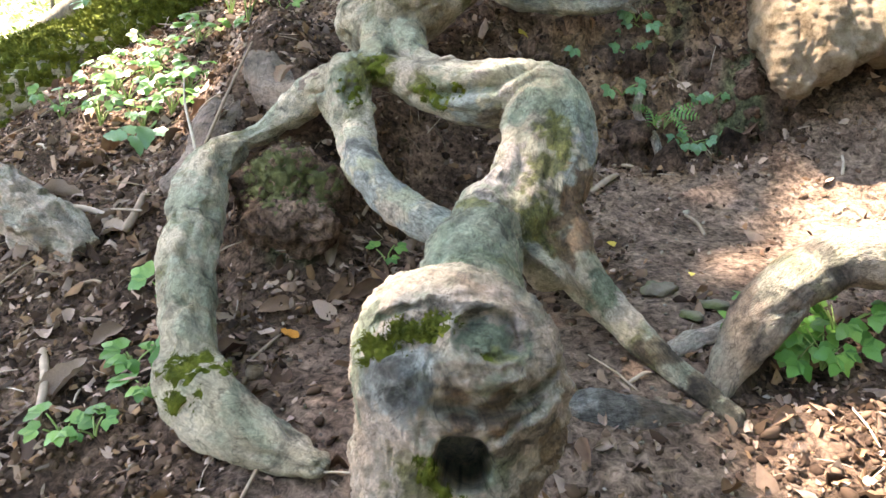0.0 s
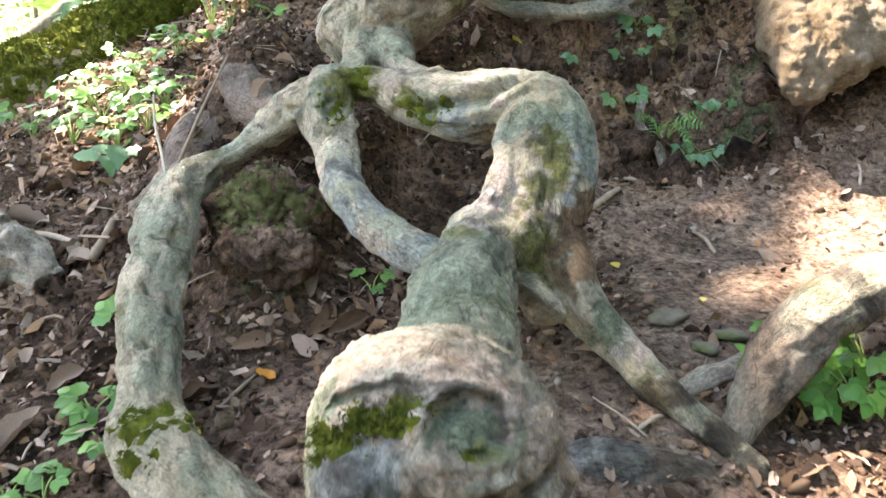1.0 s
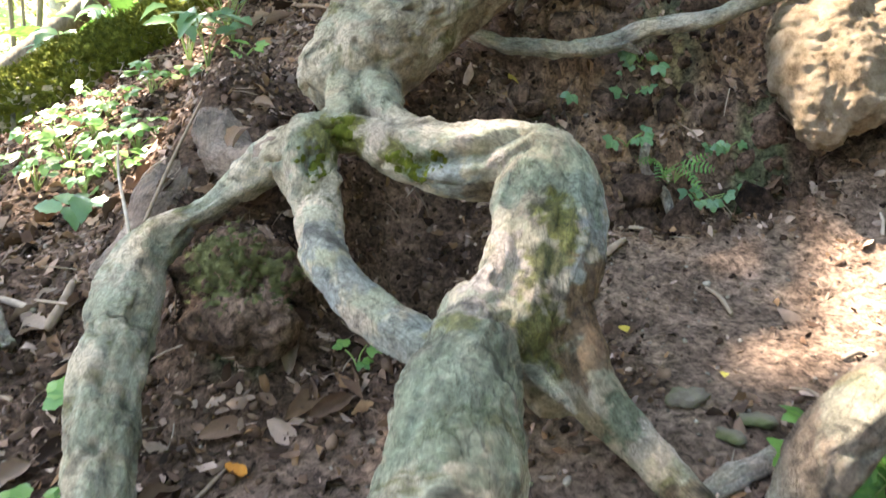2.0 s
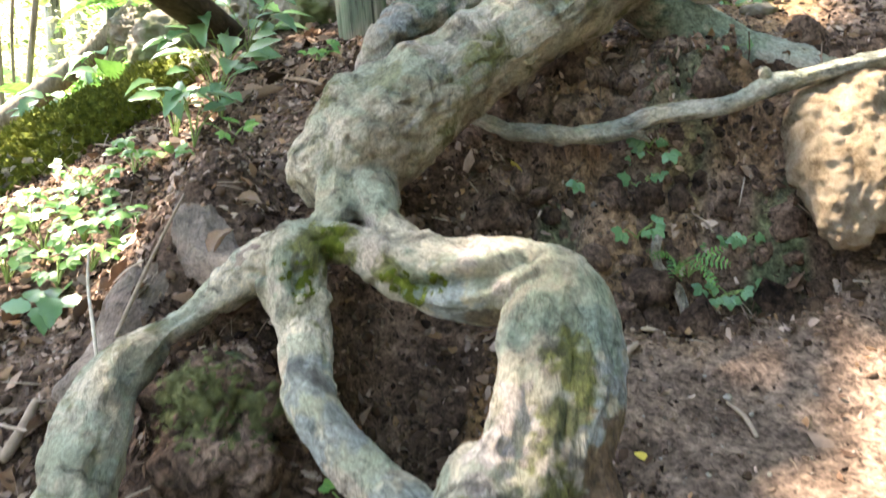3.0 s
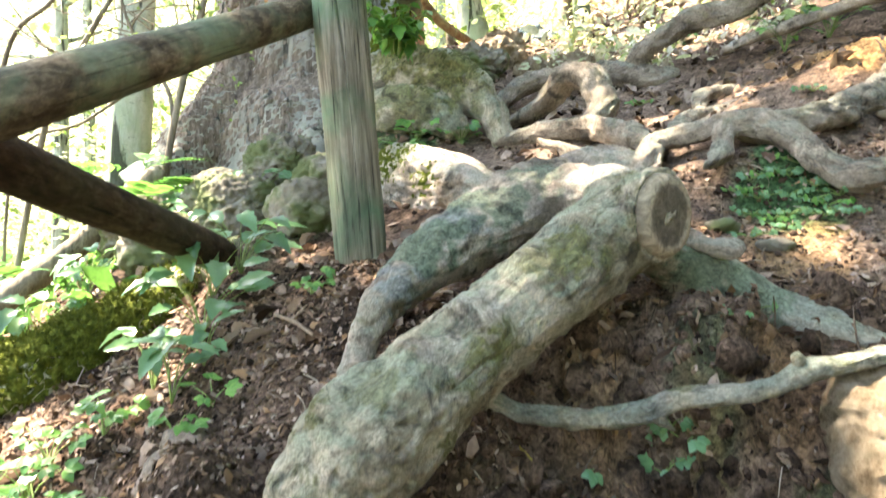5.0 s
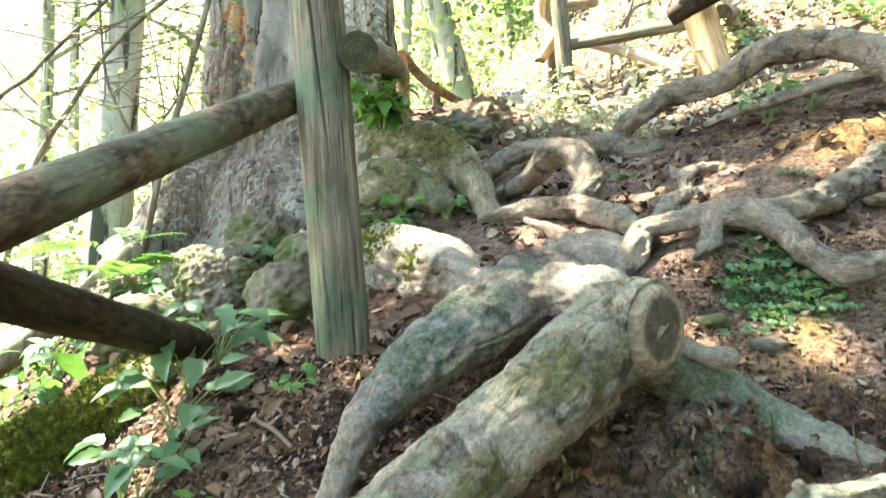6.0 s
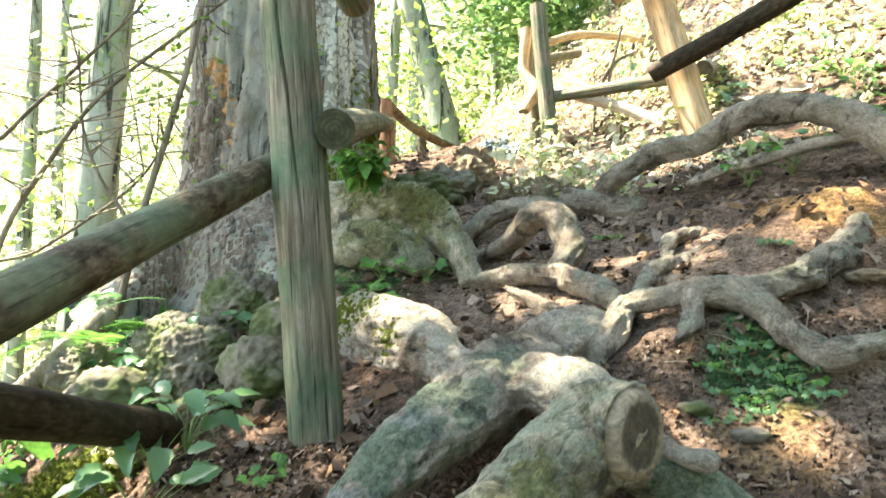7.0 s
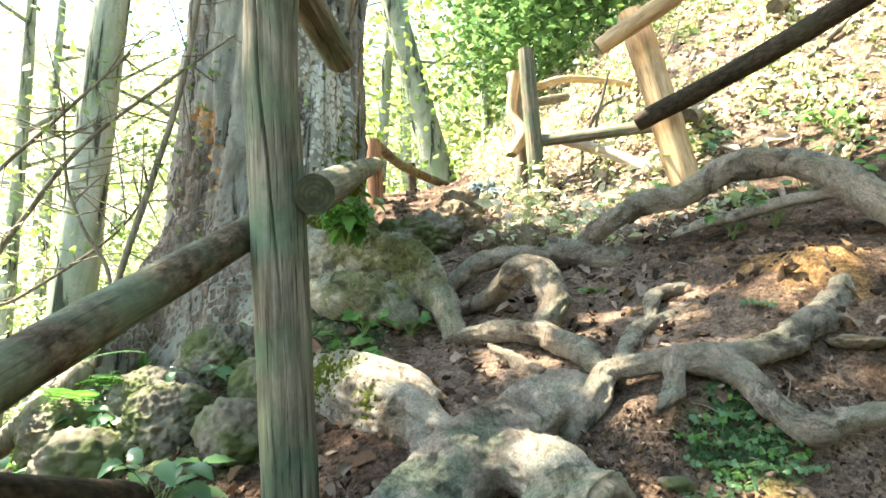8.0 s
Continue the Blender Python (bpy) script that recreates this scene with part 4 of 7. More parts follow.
def knob_shape(co, no):
    """Knot hollow, moss hollow, plate, folds and the deep rot hole, laid out on the knob to fit the first camera view.
    """
    rel = co - KNOB
    out = np.zeros_like(co)
    idx = np.where((co[:, 1] < 0.52) & (co[:, 2] > 0.24) & (np.abs(rel[:, 0]) < 0.13))[0]
    p = co[idx]
    warp = np.array([noise.fractal(Vector(q) * 70, 0.8, 2.0, 3) for q in p])
    warp_b = np.array([noise.fractal(Vector(q) * 70 + Vector((9, 4, 2)), 0.8, 2.0, 3) for q in p])
    a = p @ np.array((1.0, 0, 0)) - KNOB[0] + 0.0015 * warp
    b = (p - KNOB) @ RISE + 0.0015 * warp_b
    # round knot hollow with a steep upper rim and a flat floor
    e = np.hypot((a - 0.0215 - 0.12 * (b - 0.024)) / 0.0225, (b - 0.0235 + 0.10 * (a - 0.021)) / 0.0175)
    h = -0.0125 * step(1 - e, 0.14) * (0.5 + 0.5 * step(b - 0.022, 0.022)) + 0.003 * np.exp(-((e - 1.18) / 0.13) ** 2)
    h += 0.0045 * np.exp(-(e / 0.6) ** 2) + 0.003 * warp_b * (e < 0.95) - 0.0025 * np.exp(-((e - 0.78) / 0.07) ** 2)
    h -= 0.006 * bump(a, b, 0.041, 0.020, 0.004, 0.010)
    # wide hollow that holds the moss, deepest under the brow
    s = np.hypot((a + 0.030) / 0.031, (b - 0.028 - 0.25 * (a + 0.03)) / 0.0155)
    h -= 0.013 * step(1 - s, 0.35) * (0.55 + 0.45 * step(b - 0.031, 0.012))
    # bridge between the hollows
    h += 0.006 * bump(a + 0.30 * (b - 0.022), b, -0.0045, 0.022, 0.008, 0.026)
    # swollen cheek, rough plate under the bridge with a broken lower edge
    h += 0.0095 * bump(a, b, -0.037, -0.005, 0.021, 0.014)
    plate = step(0.0315 - np.abs(a - 0.016), 0.008) * step(b + 0.013 - 0.25 * np.abs(a - 0.012), 0.004) * step(0.010 - b, 0.012)
    h += plate * (0.0085 + 0.003 * warp_b)
    # crease that sweeps up to the flank, a lip and a second fold below it
    sag = b + 0.0225 - 9.0 * np.maximum(a - 0.016, 0) ** 2 - 5.0 * np.minimum(a - 0.016, 0) ** 2
    span = step(a + 0.014, 0.008) * step(0.072 - a, 0.02)
    h += span * (-0.0155 * np.exp(-((sag + 0.001) / 0.0038) ** 2) + 0.0075 * np.exp(-((sag + 0.012) / 0.0065) ** 2))
    low = b + 0.040 - 0.55 * (a - 0.022) - 4.0 * np.maximum(a - 0.03, 0) ** 2
    h += step(a - 0.020, 0.008) * step(0.075 - a, 0.02) * (-0.009 * np.exp(-(low / 0.003) ** 2) + 0.006 * np.exp(-((low + 0.008) / 0.005) ** 2))
    # scratches across the brow, long splits down the foot
    h -= 0.003 * np.exp(-((b - 0.060 - 0.15 * a) / 0.0022) ** 2) * step(0.020 - np.abs(a - 0.002), 0.012)
    h -= 0.0028 * np.exp(-((b - 0.052 + 0.1 * a) / 0.0018) ** 2) * step(0.016 - np.abs(a - 0.006), 0.012)
    facing = no[idx] @ LEAN
    out[idx] += (h * step(facing - 0.15, 0.3))[:, None] * LEAN
    # the rot hole goes deep and bends down
    m = np.hypot((a - 0.006) / 0.0185, (b + 0.057 + 0.1 * a) / 0.0175)
    hole = np.where(facing > 0.1, step(1 - m, 0.16), 0.0)
    out[idx] += hole[:, None] * np.array((0.002, 0.085, -0.030))
    for k, i in enumerate(idx):
        q = Vector(co[i])
        skin = 0.0026 * (0.33 - abs(noise.noise(Vector((q.x * 95, q.y * 50, q.z * 50))))) + 0.0015 * noise.noise(q * 160) + 0.0015 * noise.noise(q * 330)
        split = abs(noise.noise(Vector((q.x * 60, q.y * 16, q.z * 13)) + Vector((3, 0, 0))))
        skin -= 0.0024 * math.exp(-(split / 0.04) ** 2) * (1.0 if q.z < 0.40 else 0.35)
        out[i] += no[i] * (skin * (1 - hole[k]))
    return out


GROOVES = [
    furrow([(-0.040, 1.19, 0.645), (-0.014, 1.175, 0.617), (0.037, 1.147, 0.628), (0.092, 1.132, 0.643), (0.128, 1.128, 0.657)], 0.010, 0.013),
    furrow([(-0.025, 1.172, 0.598), (0.043, 1.144, 0.609), (0.098, 1.122, 0.627), (0.131, 1.114, 0.645)], 0.010, -0.007),
    furrow([(-0.029, 1.193, 0.658), (0.058, 1.146, 0.648), (0.114, 1.14, 0.665)], 0.008, -0.006),
    furrow([(0.056, 0.880, 0.490), (0.076, 0.883, 0.486), (0.094, 0.900, 0.480)], 0.006, 0.012),
    furrow([(0.105, 1.06, 0.555), (0.112, 1.0, 0.520), (0.108, 0.95, 0.480)], 0.010, 0.012),
    furrow([(-0.133, 1.43, 0.868), (-0.085, 1.40, 0.82), (-0.073, 1.385, 0.77)], 0.010, 0.008),
    furrow([(-0.06, 1.43, 0.90), (-0.025, 1.42, 0.868), (-0.02, 1.42, 0.81)], 0.009, 0.008),
    furrow([(0.03, 1.50, 0.955), (0.06, 1.50, 0.90), (0.09, 1.56, 0.85)], 0.012, 0.008),
    furrow([(0.12, 1.58, 1.02), (0.15, 1.57, 0.95), (0.17, 1.61, 0.90)], 0.012, 0.008),
]


def loop_shape(co, no):
    out = np.zeros_like(co)
    for g in GROOVES:
        out += g(co, no)
    return out


COLLAR = [tube([(-0.204, 1.235, 0.609, 0.014), (-0.192, 1.235, 0.579, 0.013)], 10, 0.01), tube([(-0.124, 1.215, 0.600, 0.010), (-0.130, 1.215, 0.582, 0.010)], 10, 0.01)]
WEB = [tube([(0.150, 1.110, 0.590, 0.050), (0.138, 1.040, 0.530, 0.046), (0.118, 0.985, 0.482, 0.042), (0.095, 0.935, 0.445, 0.040)], 18)]
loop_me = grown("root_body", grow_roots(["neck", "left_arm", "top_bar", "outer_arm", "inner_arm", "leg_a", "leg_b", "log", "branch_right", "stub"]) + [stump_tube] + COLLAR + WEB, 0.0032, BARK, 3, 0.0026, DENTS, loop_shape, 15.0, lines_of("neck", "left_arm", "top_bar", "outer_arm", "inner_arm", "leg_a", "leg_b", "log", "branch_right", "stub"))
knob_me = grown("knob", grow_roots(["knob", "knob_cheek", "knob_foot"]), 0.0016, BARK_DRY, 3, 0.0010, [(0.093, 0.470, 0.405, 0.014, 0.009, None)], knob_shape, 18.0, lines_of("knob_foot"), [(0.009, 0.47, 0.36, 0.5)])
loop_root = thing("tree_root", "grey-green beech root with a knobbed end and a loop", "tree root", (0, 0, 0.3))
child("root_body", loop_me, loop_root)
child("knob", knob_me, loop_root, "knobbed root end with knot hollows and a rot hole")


def sawn_face(at, way, r, parent, squash=1.0, seed=1.0):
    """A sawn end with an uneven rim, standing 2 mm proud."""
    verts, faces, rings, sides = [Vector((0, 0, 0.017))], [], 7, 36
    for j in range(1, rings + 1):
        for k in range(sides):
            a = 2 * math.pi * k / sides
            f = 1 + 0.06 * noise.noise(Vector((math.cos(a) * 1.5, math.sin(a) * 1.5, seed)))
            q = j / rings
            z = 0.017 + 0.003 * noise.noise(Vector((q * 3 * math.cos(a), q * 3 * math.sin(a), seed + 4))) - (0.024 if j == rings else 0)
            verts.append(Vector((r * q * f * math.cos(a) * squash, r * q * f * math.sin(a), z)))
    for k in range(sides):
        m = (k + 1) % sides
        faces.append((0, 1 + k, 1 + m))
        for j in range(rings - 1):
            a, b = 1 + j * sides, 1 + (j + 1) * sides
            faces.append((a + k, b + k, b + m, a + m))
    me = mesh_of("cut_face", verts, faces, OLD_CUT)
    return child("cut_face", me, parent, "grey sawn end grain", look(at, Vector(at) - Vector(way)))


sawn_face(STUMP_AT, STUMP_WAY, 0.082, loop_root)


def at_knob(a, b, r, much=None):
    """A spot on the knob's front, a across and b up it."""
    bulge = math.sqrt(max(0.0, 0.079 ** 2 - a * a - b * b)) - 0.004
    if b < -0.03:
        bulge = math.sqrt(max(0.0, 0.068 ** 2 - a * a)) + 0.36 * (b + 0.03)
    p = Vector(KNOB) + Vector((a, 0, 0)) + Vector(RISE) * b + Vector(LEAN) * bulge
    return (*p, r) if much is None else (*p, r, much)


for spots, lift in (([at_knob(-0.028, 0.024, 0.013), at_knob(-0.042, 0.020, 0.013), at_knob(-0.014, 0.030, 0.012), at_knob(-0.052, 0.012, 0.010), at_knob(-0.016, 0.040, 0.006)], 0.0035), ([at_knob(-0.013, -0.060, 0.012), at_knob(-0.010, -0.074, 0.012), at_knob(0.010, -0.080, 0.011)], 0.0022), ([at_knob(0.026, 0.003, 0.006), at_knob(0.018, 0.009, 0.006)], 0.0015), ([(-0.035, 1.18, 0.618, 0.018), (-0.012, 1.172, 0.612, 0.020), (0.02, 1.155, 0.622, 0.014)], 0.002), ([(-0.15, 1.205, 0.625, 0.024)], 0.002), ([(-0.115, 1.255, 0.665, 0.022)], 0.002)):
    child("moss", moss_pad(knob_me if spots[0][1] < 0.5 else loop_me, spots, MOSS, lift, tufts=2 if spots[0][1] < 0.5 else 5), loop_root, "yellow-green moss cushion")

stained(loop_me, "algae", [(0.17, 1.06, 0.60, 0.07, 0.66), (0.03, 0.80, 0.47, 0.098, 0.66), (-0.155, 1.21, 0.64, 0.049, 0.77), (-0.02, 1.17, 0.62, 0.042, 0.66), (0.016, 0.7, 0.45, 0.07, 0.66), (0.226, 0.92, 0.36, 0.042, 0.88)])
stained(knob_me, "algae", [at_knob(0.020, 0.025, 0.0257, 0.95), at_knob(0.034, 0.018, 0.0203, 0.8), at_knob(-0.064, 0.03, 0.0338, 0.8), at_knob(-0.07, 0.0, 0.0297, 0.7), at_knob(0.030, -0.066, 0.0216, 0.7), at_knob(0.022, -0.010, 0.0189, 0.6), at_knob(-0.015, 0.058, 0.0216, 0.55)])
stained(loop_me, "slate", [(0.208, 1.055, 0.583, 0.042, 0.83), (0.215, 1.028, 0.543, 0.049, 0.83), (0.18, 0.979, 0.506, 0.0392, 0.66), (-0.124, 1.073, 0.538, 0.049, 0.77), (-0.112, 1.021, 0.472, 0.042, 0.77), (-0.073, 1.016, 0.499, 0.0392, 0.66), (-0.02, 0.93, 0.436, 0.049, 0.61), (0.04, 1.155, 0.594, 0.049, 0.77), (-0.01, 1.165, 0.59, 0.035, 0.66)])
stained(knob_me, "slate", [at_knob(-0.036, -0.006, 0.0297, 0.8), at_knob(-0.050, -0.004, 0.0243, 0.7), at_knob(-0.030, 0.046, 0.0189, 0.5)])
stained(loop_me, "olive", [(0.156, 1.035, 0.568, 0.0336, 0.99), (0.161, 1.011, 0.547, 0.035, 0.99), (0.132, 0.979, 0.506, 0.042, 0.88), (0.114, 0.972, 0.478, 0.042, 0.88), (0.126, 0.936, 0.448, 0.056, 0.94), (-0.125, 1.251, 0.66, 0.049, 0.99), (-0.04, 1.19, 0.63, 0.028, 0.88), (0.256, 1.642, 1.105, 0.056, 0.77), (0.204, 1.624, 1.083, 0.042, 0.55), (0.117, 1.532, 0.953, 0.042, 0.55), (-0.06, 1.444, 0.909, 0.042, 0.44), (0.04, 0.86, 0.485, 0.0224, 0.77)])
stained(knob_me, "olive", [at_knob(-0.02, -0.066, 0.0297, 0.8), at_knob(0.026, 0.004, 0.0135, 0.7)])
stained(loop_me, "rust", [(0.285, 0.86, 0.295, 0.03, 0.7), (0.32, 0.82, 0.272, 0.03, 0.7), (0.082, 0.46, 0.42, 0.028, 0.55), (0.215, 1.0, 0.489, 0.049, 0.88), (0.196, 0.96, 0.454, 0.056, 0.99), (0.18, 0.93, 0.429, 0.042, 0.88), (0.087, 1.153, 0.574, 0.035, 0.66), (0.05, 1.60, 0.82, 0.07, 0.66), (0.12, 1.63, 0.89, 0.063, 0.66), (-0.04, 1.40, 0.79, 0.07, 0.44)])
stained(knob_me, "rust", [at_knob(0.003, -0.022, 0.0162, 0.9), at_knob(0.026, -0.024, 0.0175, 0.9), (0.085, 0.45, 0.37, 0.03, 0.85), (0.075, 0.445, 0.33, 0.03, 0.8), (0.082, 0.46, 0.42, 0.02, 0.5)])
# Bare wood, and pale spots that paint sun onto arm, bar, limb and branch.
stained(loop_me, "bare", [(0.09, 0.967, 0.534, 0.0308, 0.88), (0.082, 0.945, 0.522, 0.028, 0.94), (0.072, 0.925, 0.508, 0.028, 0.94), (0.055, 0.895, 0.493, 0.0224, 0.77), (0.073, 1.165, 0.67, 0.0364, 0.83), (0.1, 1.12, 0.627, 0.0168, 0.66), (0.058, 1.144, 0.648, 0.0168, 0.55), (0.026, 1.505, 0.953, 0.042, 0.44), (0.092, 1.566, 1.011, 0.056, 0.44), (0.247, 0.905, 0.333, 0.028, 0.66)], 0.8)
# Pale brow and rims: soft light from above put into the wood colour.
stained(knob_me, "bare", [at_knob(-0.006, 0.036, 0.0135, 0.7), at_knob(0.0, 0.050, 0.024, 0.55), at_knob(0.030, 0.056, 0.02, 0.5), at_knob(-0.020, 0.062, 0.018, 0.5), at_knob(-0.035, -0.040, 0.022, 0.4), at_knob(0.050, 0.030, 0.014, 0.45), at_knob(0.045, -0.045, 0.02, 0.4)], 0.8)
# Dark split wood on the branch; the other spots paint shade into crevices.
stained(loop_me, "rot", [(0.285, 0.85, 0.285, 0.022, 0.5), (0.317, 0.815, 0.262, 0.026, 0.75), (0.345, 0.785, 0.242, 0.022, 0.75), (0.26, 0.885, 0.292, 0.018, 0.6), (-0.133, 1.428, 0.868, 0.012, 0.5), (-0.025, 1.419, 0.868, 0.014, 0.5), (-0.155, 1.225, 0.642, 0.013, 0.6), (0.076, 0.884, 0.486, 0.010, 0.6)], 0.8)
# Shade painted into the crease, under the rims and inside the deep hole.
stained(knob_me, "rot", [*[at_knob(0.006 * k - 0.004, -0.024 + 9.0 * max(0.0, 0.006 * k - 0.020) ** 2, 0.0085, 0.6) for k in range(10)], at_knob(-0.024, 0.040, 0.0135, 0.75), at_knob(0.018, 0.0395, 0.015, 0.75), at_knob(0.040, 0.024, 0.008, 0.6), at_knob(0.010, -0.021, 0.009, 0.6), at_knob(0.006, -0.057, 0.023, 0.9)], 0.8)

left_me = grown("root_body", grow_roots(["left_root_up", "left_root_low"], gnarl=0.35), 0.0042, BARK, 3, 0.0032,
                [(-0.354, 0.952, 0.402, 0.014, -0.018, None), (-0.332, 0.883, 0.352, 0.014, -0.018, None), (-0.30, 0.80, 0.31, 0.04, -0.012, None), (-0.33, 0.84, 0.33, 0.03, 0.010, None), (-0.26, 0.80, 0.30, 0.03, 0.008, None)], None, 15.0, lines_of("left_root_up", "left_root_low"))
left_root = thing("tree_root", "grey-green root creeping down the leafy bank", "tree root", (-0.35, 0.9, 0.3))
child("root_body", left_me, left_root)
child("moss", moss_pad(left_me, [(-0.29, 0.78, 0.30, 0.035), (-0.30, 0.76, 0.27, 0.02)], MOSS), left_root, "yellow-green moss")


def root_thing(label, names, voxel=0.005, mat=None, category="tree root", name="tree_root", grain=0.0025, gnarl=0.4, creases=13.0, shoots=()):
    """A root grown from its lines; its shoots (line, part name) are skins of their own."""
    me = grown("root_body", grow_roots(names, gnarl=gnarl), voxel, mat or BARK_DRY, 4, grain, creases=creases, lines=lines_of(*names))
    p = ROOTS[names[0]][0]
    ob = thing(name, label, category, p[:3])
    child("root_body", me, ob)
    for line, part_name in shoots:
        child(part_name, grown(part_name, grow_roots([line], gnarl=gnarl), voxel, mat or BARK_DRY, 4, grain, creases=creases, lines=lines_of(line)), ob)
    return ob, me


root_thing("dusty root ridge half buried in the slope", ["left_side"], 0.006, DUSTY)
root_thing("dusty brown root bending down out of the slope", ["left_join"], 0.005, DUSTY)
arch_right, _ = root_thing("bare brown root arching out of the soil", ["arch_right"], 0.0045, WARM)
_, low_me = root_thing("low dark root half buried in the soil", ["low_root"], 0.005, DUSTY)
stained(low_me, "slate", [(0.19, 0.78, 0.26, 0.06, 0.7)])
# The low root's skin, darkened in two spots.
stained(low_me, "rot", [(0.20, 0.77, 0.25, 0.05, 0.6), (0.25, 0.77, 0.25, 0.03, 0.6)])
root_thing("short thin root lying on the path", ["side_root"], 0.004)
bulb_root, bulb_me = root_thing("broad grey root beside the sawn limb", ["second_root", "stump_side", "bulb_root", "bulb_ridge"], 0.006, BARK_DRY, grain=0.0042, gnarl=0.5)
child("moss", moss_pad(bulb_me, [(-0.16, 2.78, 1.42, 0.09), (-0.06, 2.72, 1.40, 0.07), (0.02, 2.6, 1.33, 0.05)], MOSS, 0.003), bulb_root, "thin olive moss")
stained(bulb_me, "algae", [(0.14, 1.93, 1.23, 0.11, 0.8), (0.0, 1.82, 1.13, 0.09, 0.9), (0.27, 2.04, 1.29, 0.08, 0.6)], 0.7, 18.0)
stained(bulb_me, "slate", [(-0.04, 1.74, 1.04, 0.06, 0.7), (0.08, 1.88, 1.17, 0.06, 0.6), (0.42, 1.86, 1.25, 0.05, 0.5)], 0.7, 18.0)
stained(bulb_me, "rust", [(0.08, 2.52, 1.26, 0.10, 0.6), (-0.04, 2.66, 1.32, 0.10, 0.5), (0.2, 2.0, 1.13, 0.06, 0.6)], 0.7, 18.0)
# Pale spots that paint sun patches onto the tops of this root.
stained(bulb_me, "bare", [(0.06, 2.70, 1.43, 0.07, 0.5), (0.36, 1.96, 1.29, 0.05, 0.5), (0.20, 2.38, 1.31, 0.06, 0.4)], 0.9, 18.0)
UP = dict(voxel=0.0055, mat=WARM, grain=0.0036, gnarl=0.9, creases=14.0)
root_thing("thick forking root snaking across the slope", ["main_root"], shoots=[("fork_root", "fork"), ("hang_root", "stub")], **UP)
root_thing("long brown root crossing the worn path", ["left_fork"], shoots=[("flat_root", "side_shoot")], **UP)
root_thing("curled brown root lying on the soil", ["curl_root"], shoots=[("curl_low", "curled_shoot")], **UP)
root_thing("brown root bent into a standing arch", ["arch_root"], **UP)
root_thing("brown root at the top of the slope", ["back_root"], **UP)
root_thing("pale knobbly root along the top of the worn slope", ["ledge_root"], **UP)
right_root, right_me = root_thing("grey-green root running under the sawn limb", ["right_root"], 0.005, BARK)
stained(right_me, "algae", [(0.56, 1.83, 1.08, 0.10, 0.9), (0.64, 1.80, 1.02, 0.09, 0.8)])
stained(right_me, "slate", [(0.70, 1.75, 0.98, 0.09, 0.4), (0.80, 1.69, 0.94, 0.06, 0.3)])
cut_root, _ = root_thing("thin root with a pale cut end", ["cut_root"], 0.004)
_, thin_me = root_thing("thin grey root hanging along the bank", ["thin_root"], 0.0035, BARK, shoots=[("thin_knob", "knob"), ("thin_fork", "side_shoot")])
stained(thin_me, "slate", [(x, y - 0.015, z, 0.07, 0.4) for x, y, z, _ in ROOTS["thin_root"][1:10:2]])
root_thing("short dark root stub on the bank", ["small_stub"], 0.004)
root_thing("thin grey twig hanging down the bank", ["hang_twig"], 0.003, name="hanging_twig", category="twig")
root_thing("thick brown root arching over the slope", ["big_arch"], 0.0065, WARM, grain=0.0045, gnarl=0.7, creases=12.0, shoots=[("arch_knob", "knob")])
root_thing("dark dead branch lying on the slope", ["dead_branch"], 0.006, name="dead_branch", category="branch")
buttress, buttress_me = root_thing("mossy buttress root of the big tree", ["buttress_a", "buttress_b"], 0.010, BARK, grain=0.008, gnarl=0.8, creases=7.0)
stained(buttress_me, "olive", [(-0.05, 3.40, 1.98, 0.22, 0.85), (0.12, 3.22, 1.88, 0.17, 0.8), (-0.08, 3.18, 1.74, 0.15, 0.6), (0.2, 3.15, 1.76, 0.08, 0.5)], 0.7, 14.0)
stained(buttress_me, "algae", [(0.08, 3.15, 1.70, 0.13, 0.6), (-0.15, 3.2, 1.80, 0.12, 0.6)], 0.7, 14.0)
child("moss", moss_pad(buttress_me, [(-0.05, 3.42, 2.0, 0.10), (0.13, 3.22, 1.90, 0.09), (0.02, 3.2, 1.80, 0.05)], OLIVE_MOSS, 0.004, tufts=3), buttress, "green moss cover")
moss_log, moss_log_me = root_thing("fallen log covered in green moss", ["moss_log"], 0.012, BARK, "log", "fallen_log", 0.006)
child("moss", moss_pad(moss_log_me, [(x, 2.2, z, 0.2) for x, z in ((-1.4, 0.65), (-1.2, 0.76), (-1.0, 0.86), (-0.85, 0.92), (-0.75, 1.0))], MOSS, 0.010, 3, 9), moss_log, "thick green moss")
rotten_log = thing("rotten_log", "rotten pale log end lying in the leaves", "log", ROOTS["left_log"][0][:3])
child("root_body", grown("root_body", [tube(ROOTS["left_log"], 32, 0.008, 0.35, 22, 0.10, True, 2.0)], 0.0035, BARK_DRY, 1, 0.0035, creases=20.0, lines=lines_of("left_log")), rotten_log)
mossy_clod = thing("mossy_clod", "lump of dark earth topped with moss between the roots", "soil", (-0.25, 1.19, 0.45))
clod_me = grown("earth", [tube(p, 16, 0.01, 0.5, 14, seed=5.0) for p in ([(-0.31, 1.19, 0.46, 0.045), (-0.25, 1.17, 0.47, 0.055), (-0.19, 1.18, 0.46, 0.04)], [(-0.28, 1.13, 0.42, 0.04), (-0.21, 1.12, 0.41, 0.045)])], 0.004, SOIL, 1, 0.004, creases=16.0)
child("earth", clod_me, mossy_clod)
child("moss", moss_pad(clod_me, [(-0.30, 1.14, 0.49, 0.045), (-0.25, 1.12, 0.49, 0.05), (-0.20, 1.13, 0.48, 0.04)], OLIVE_MOSS, 0.003), mossy_clod, "thin olive moss")


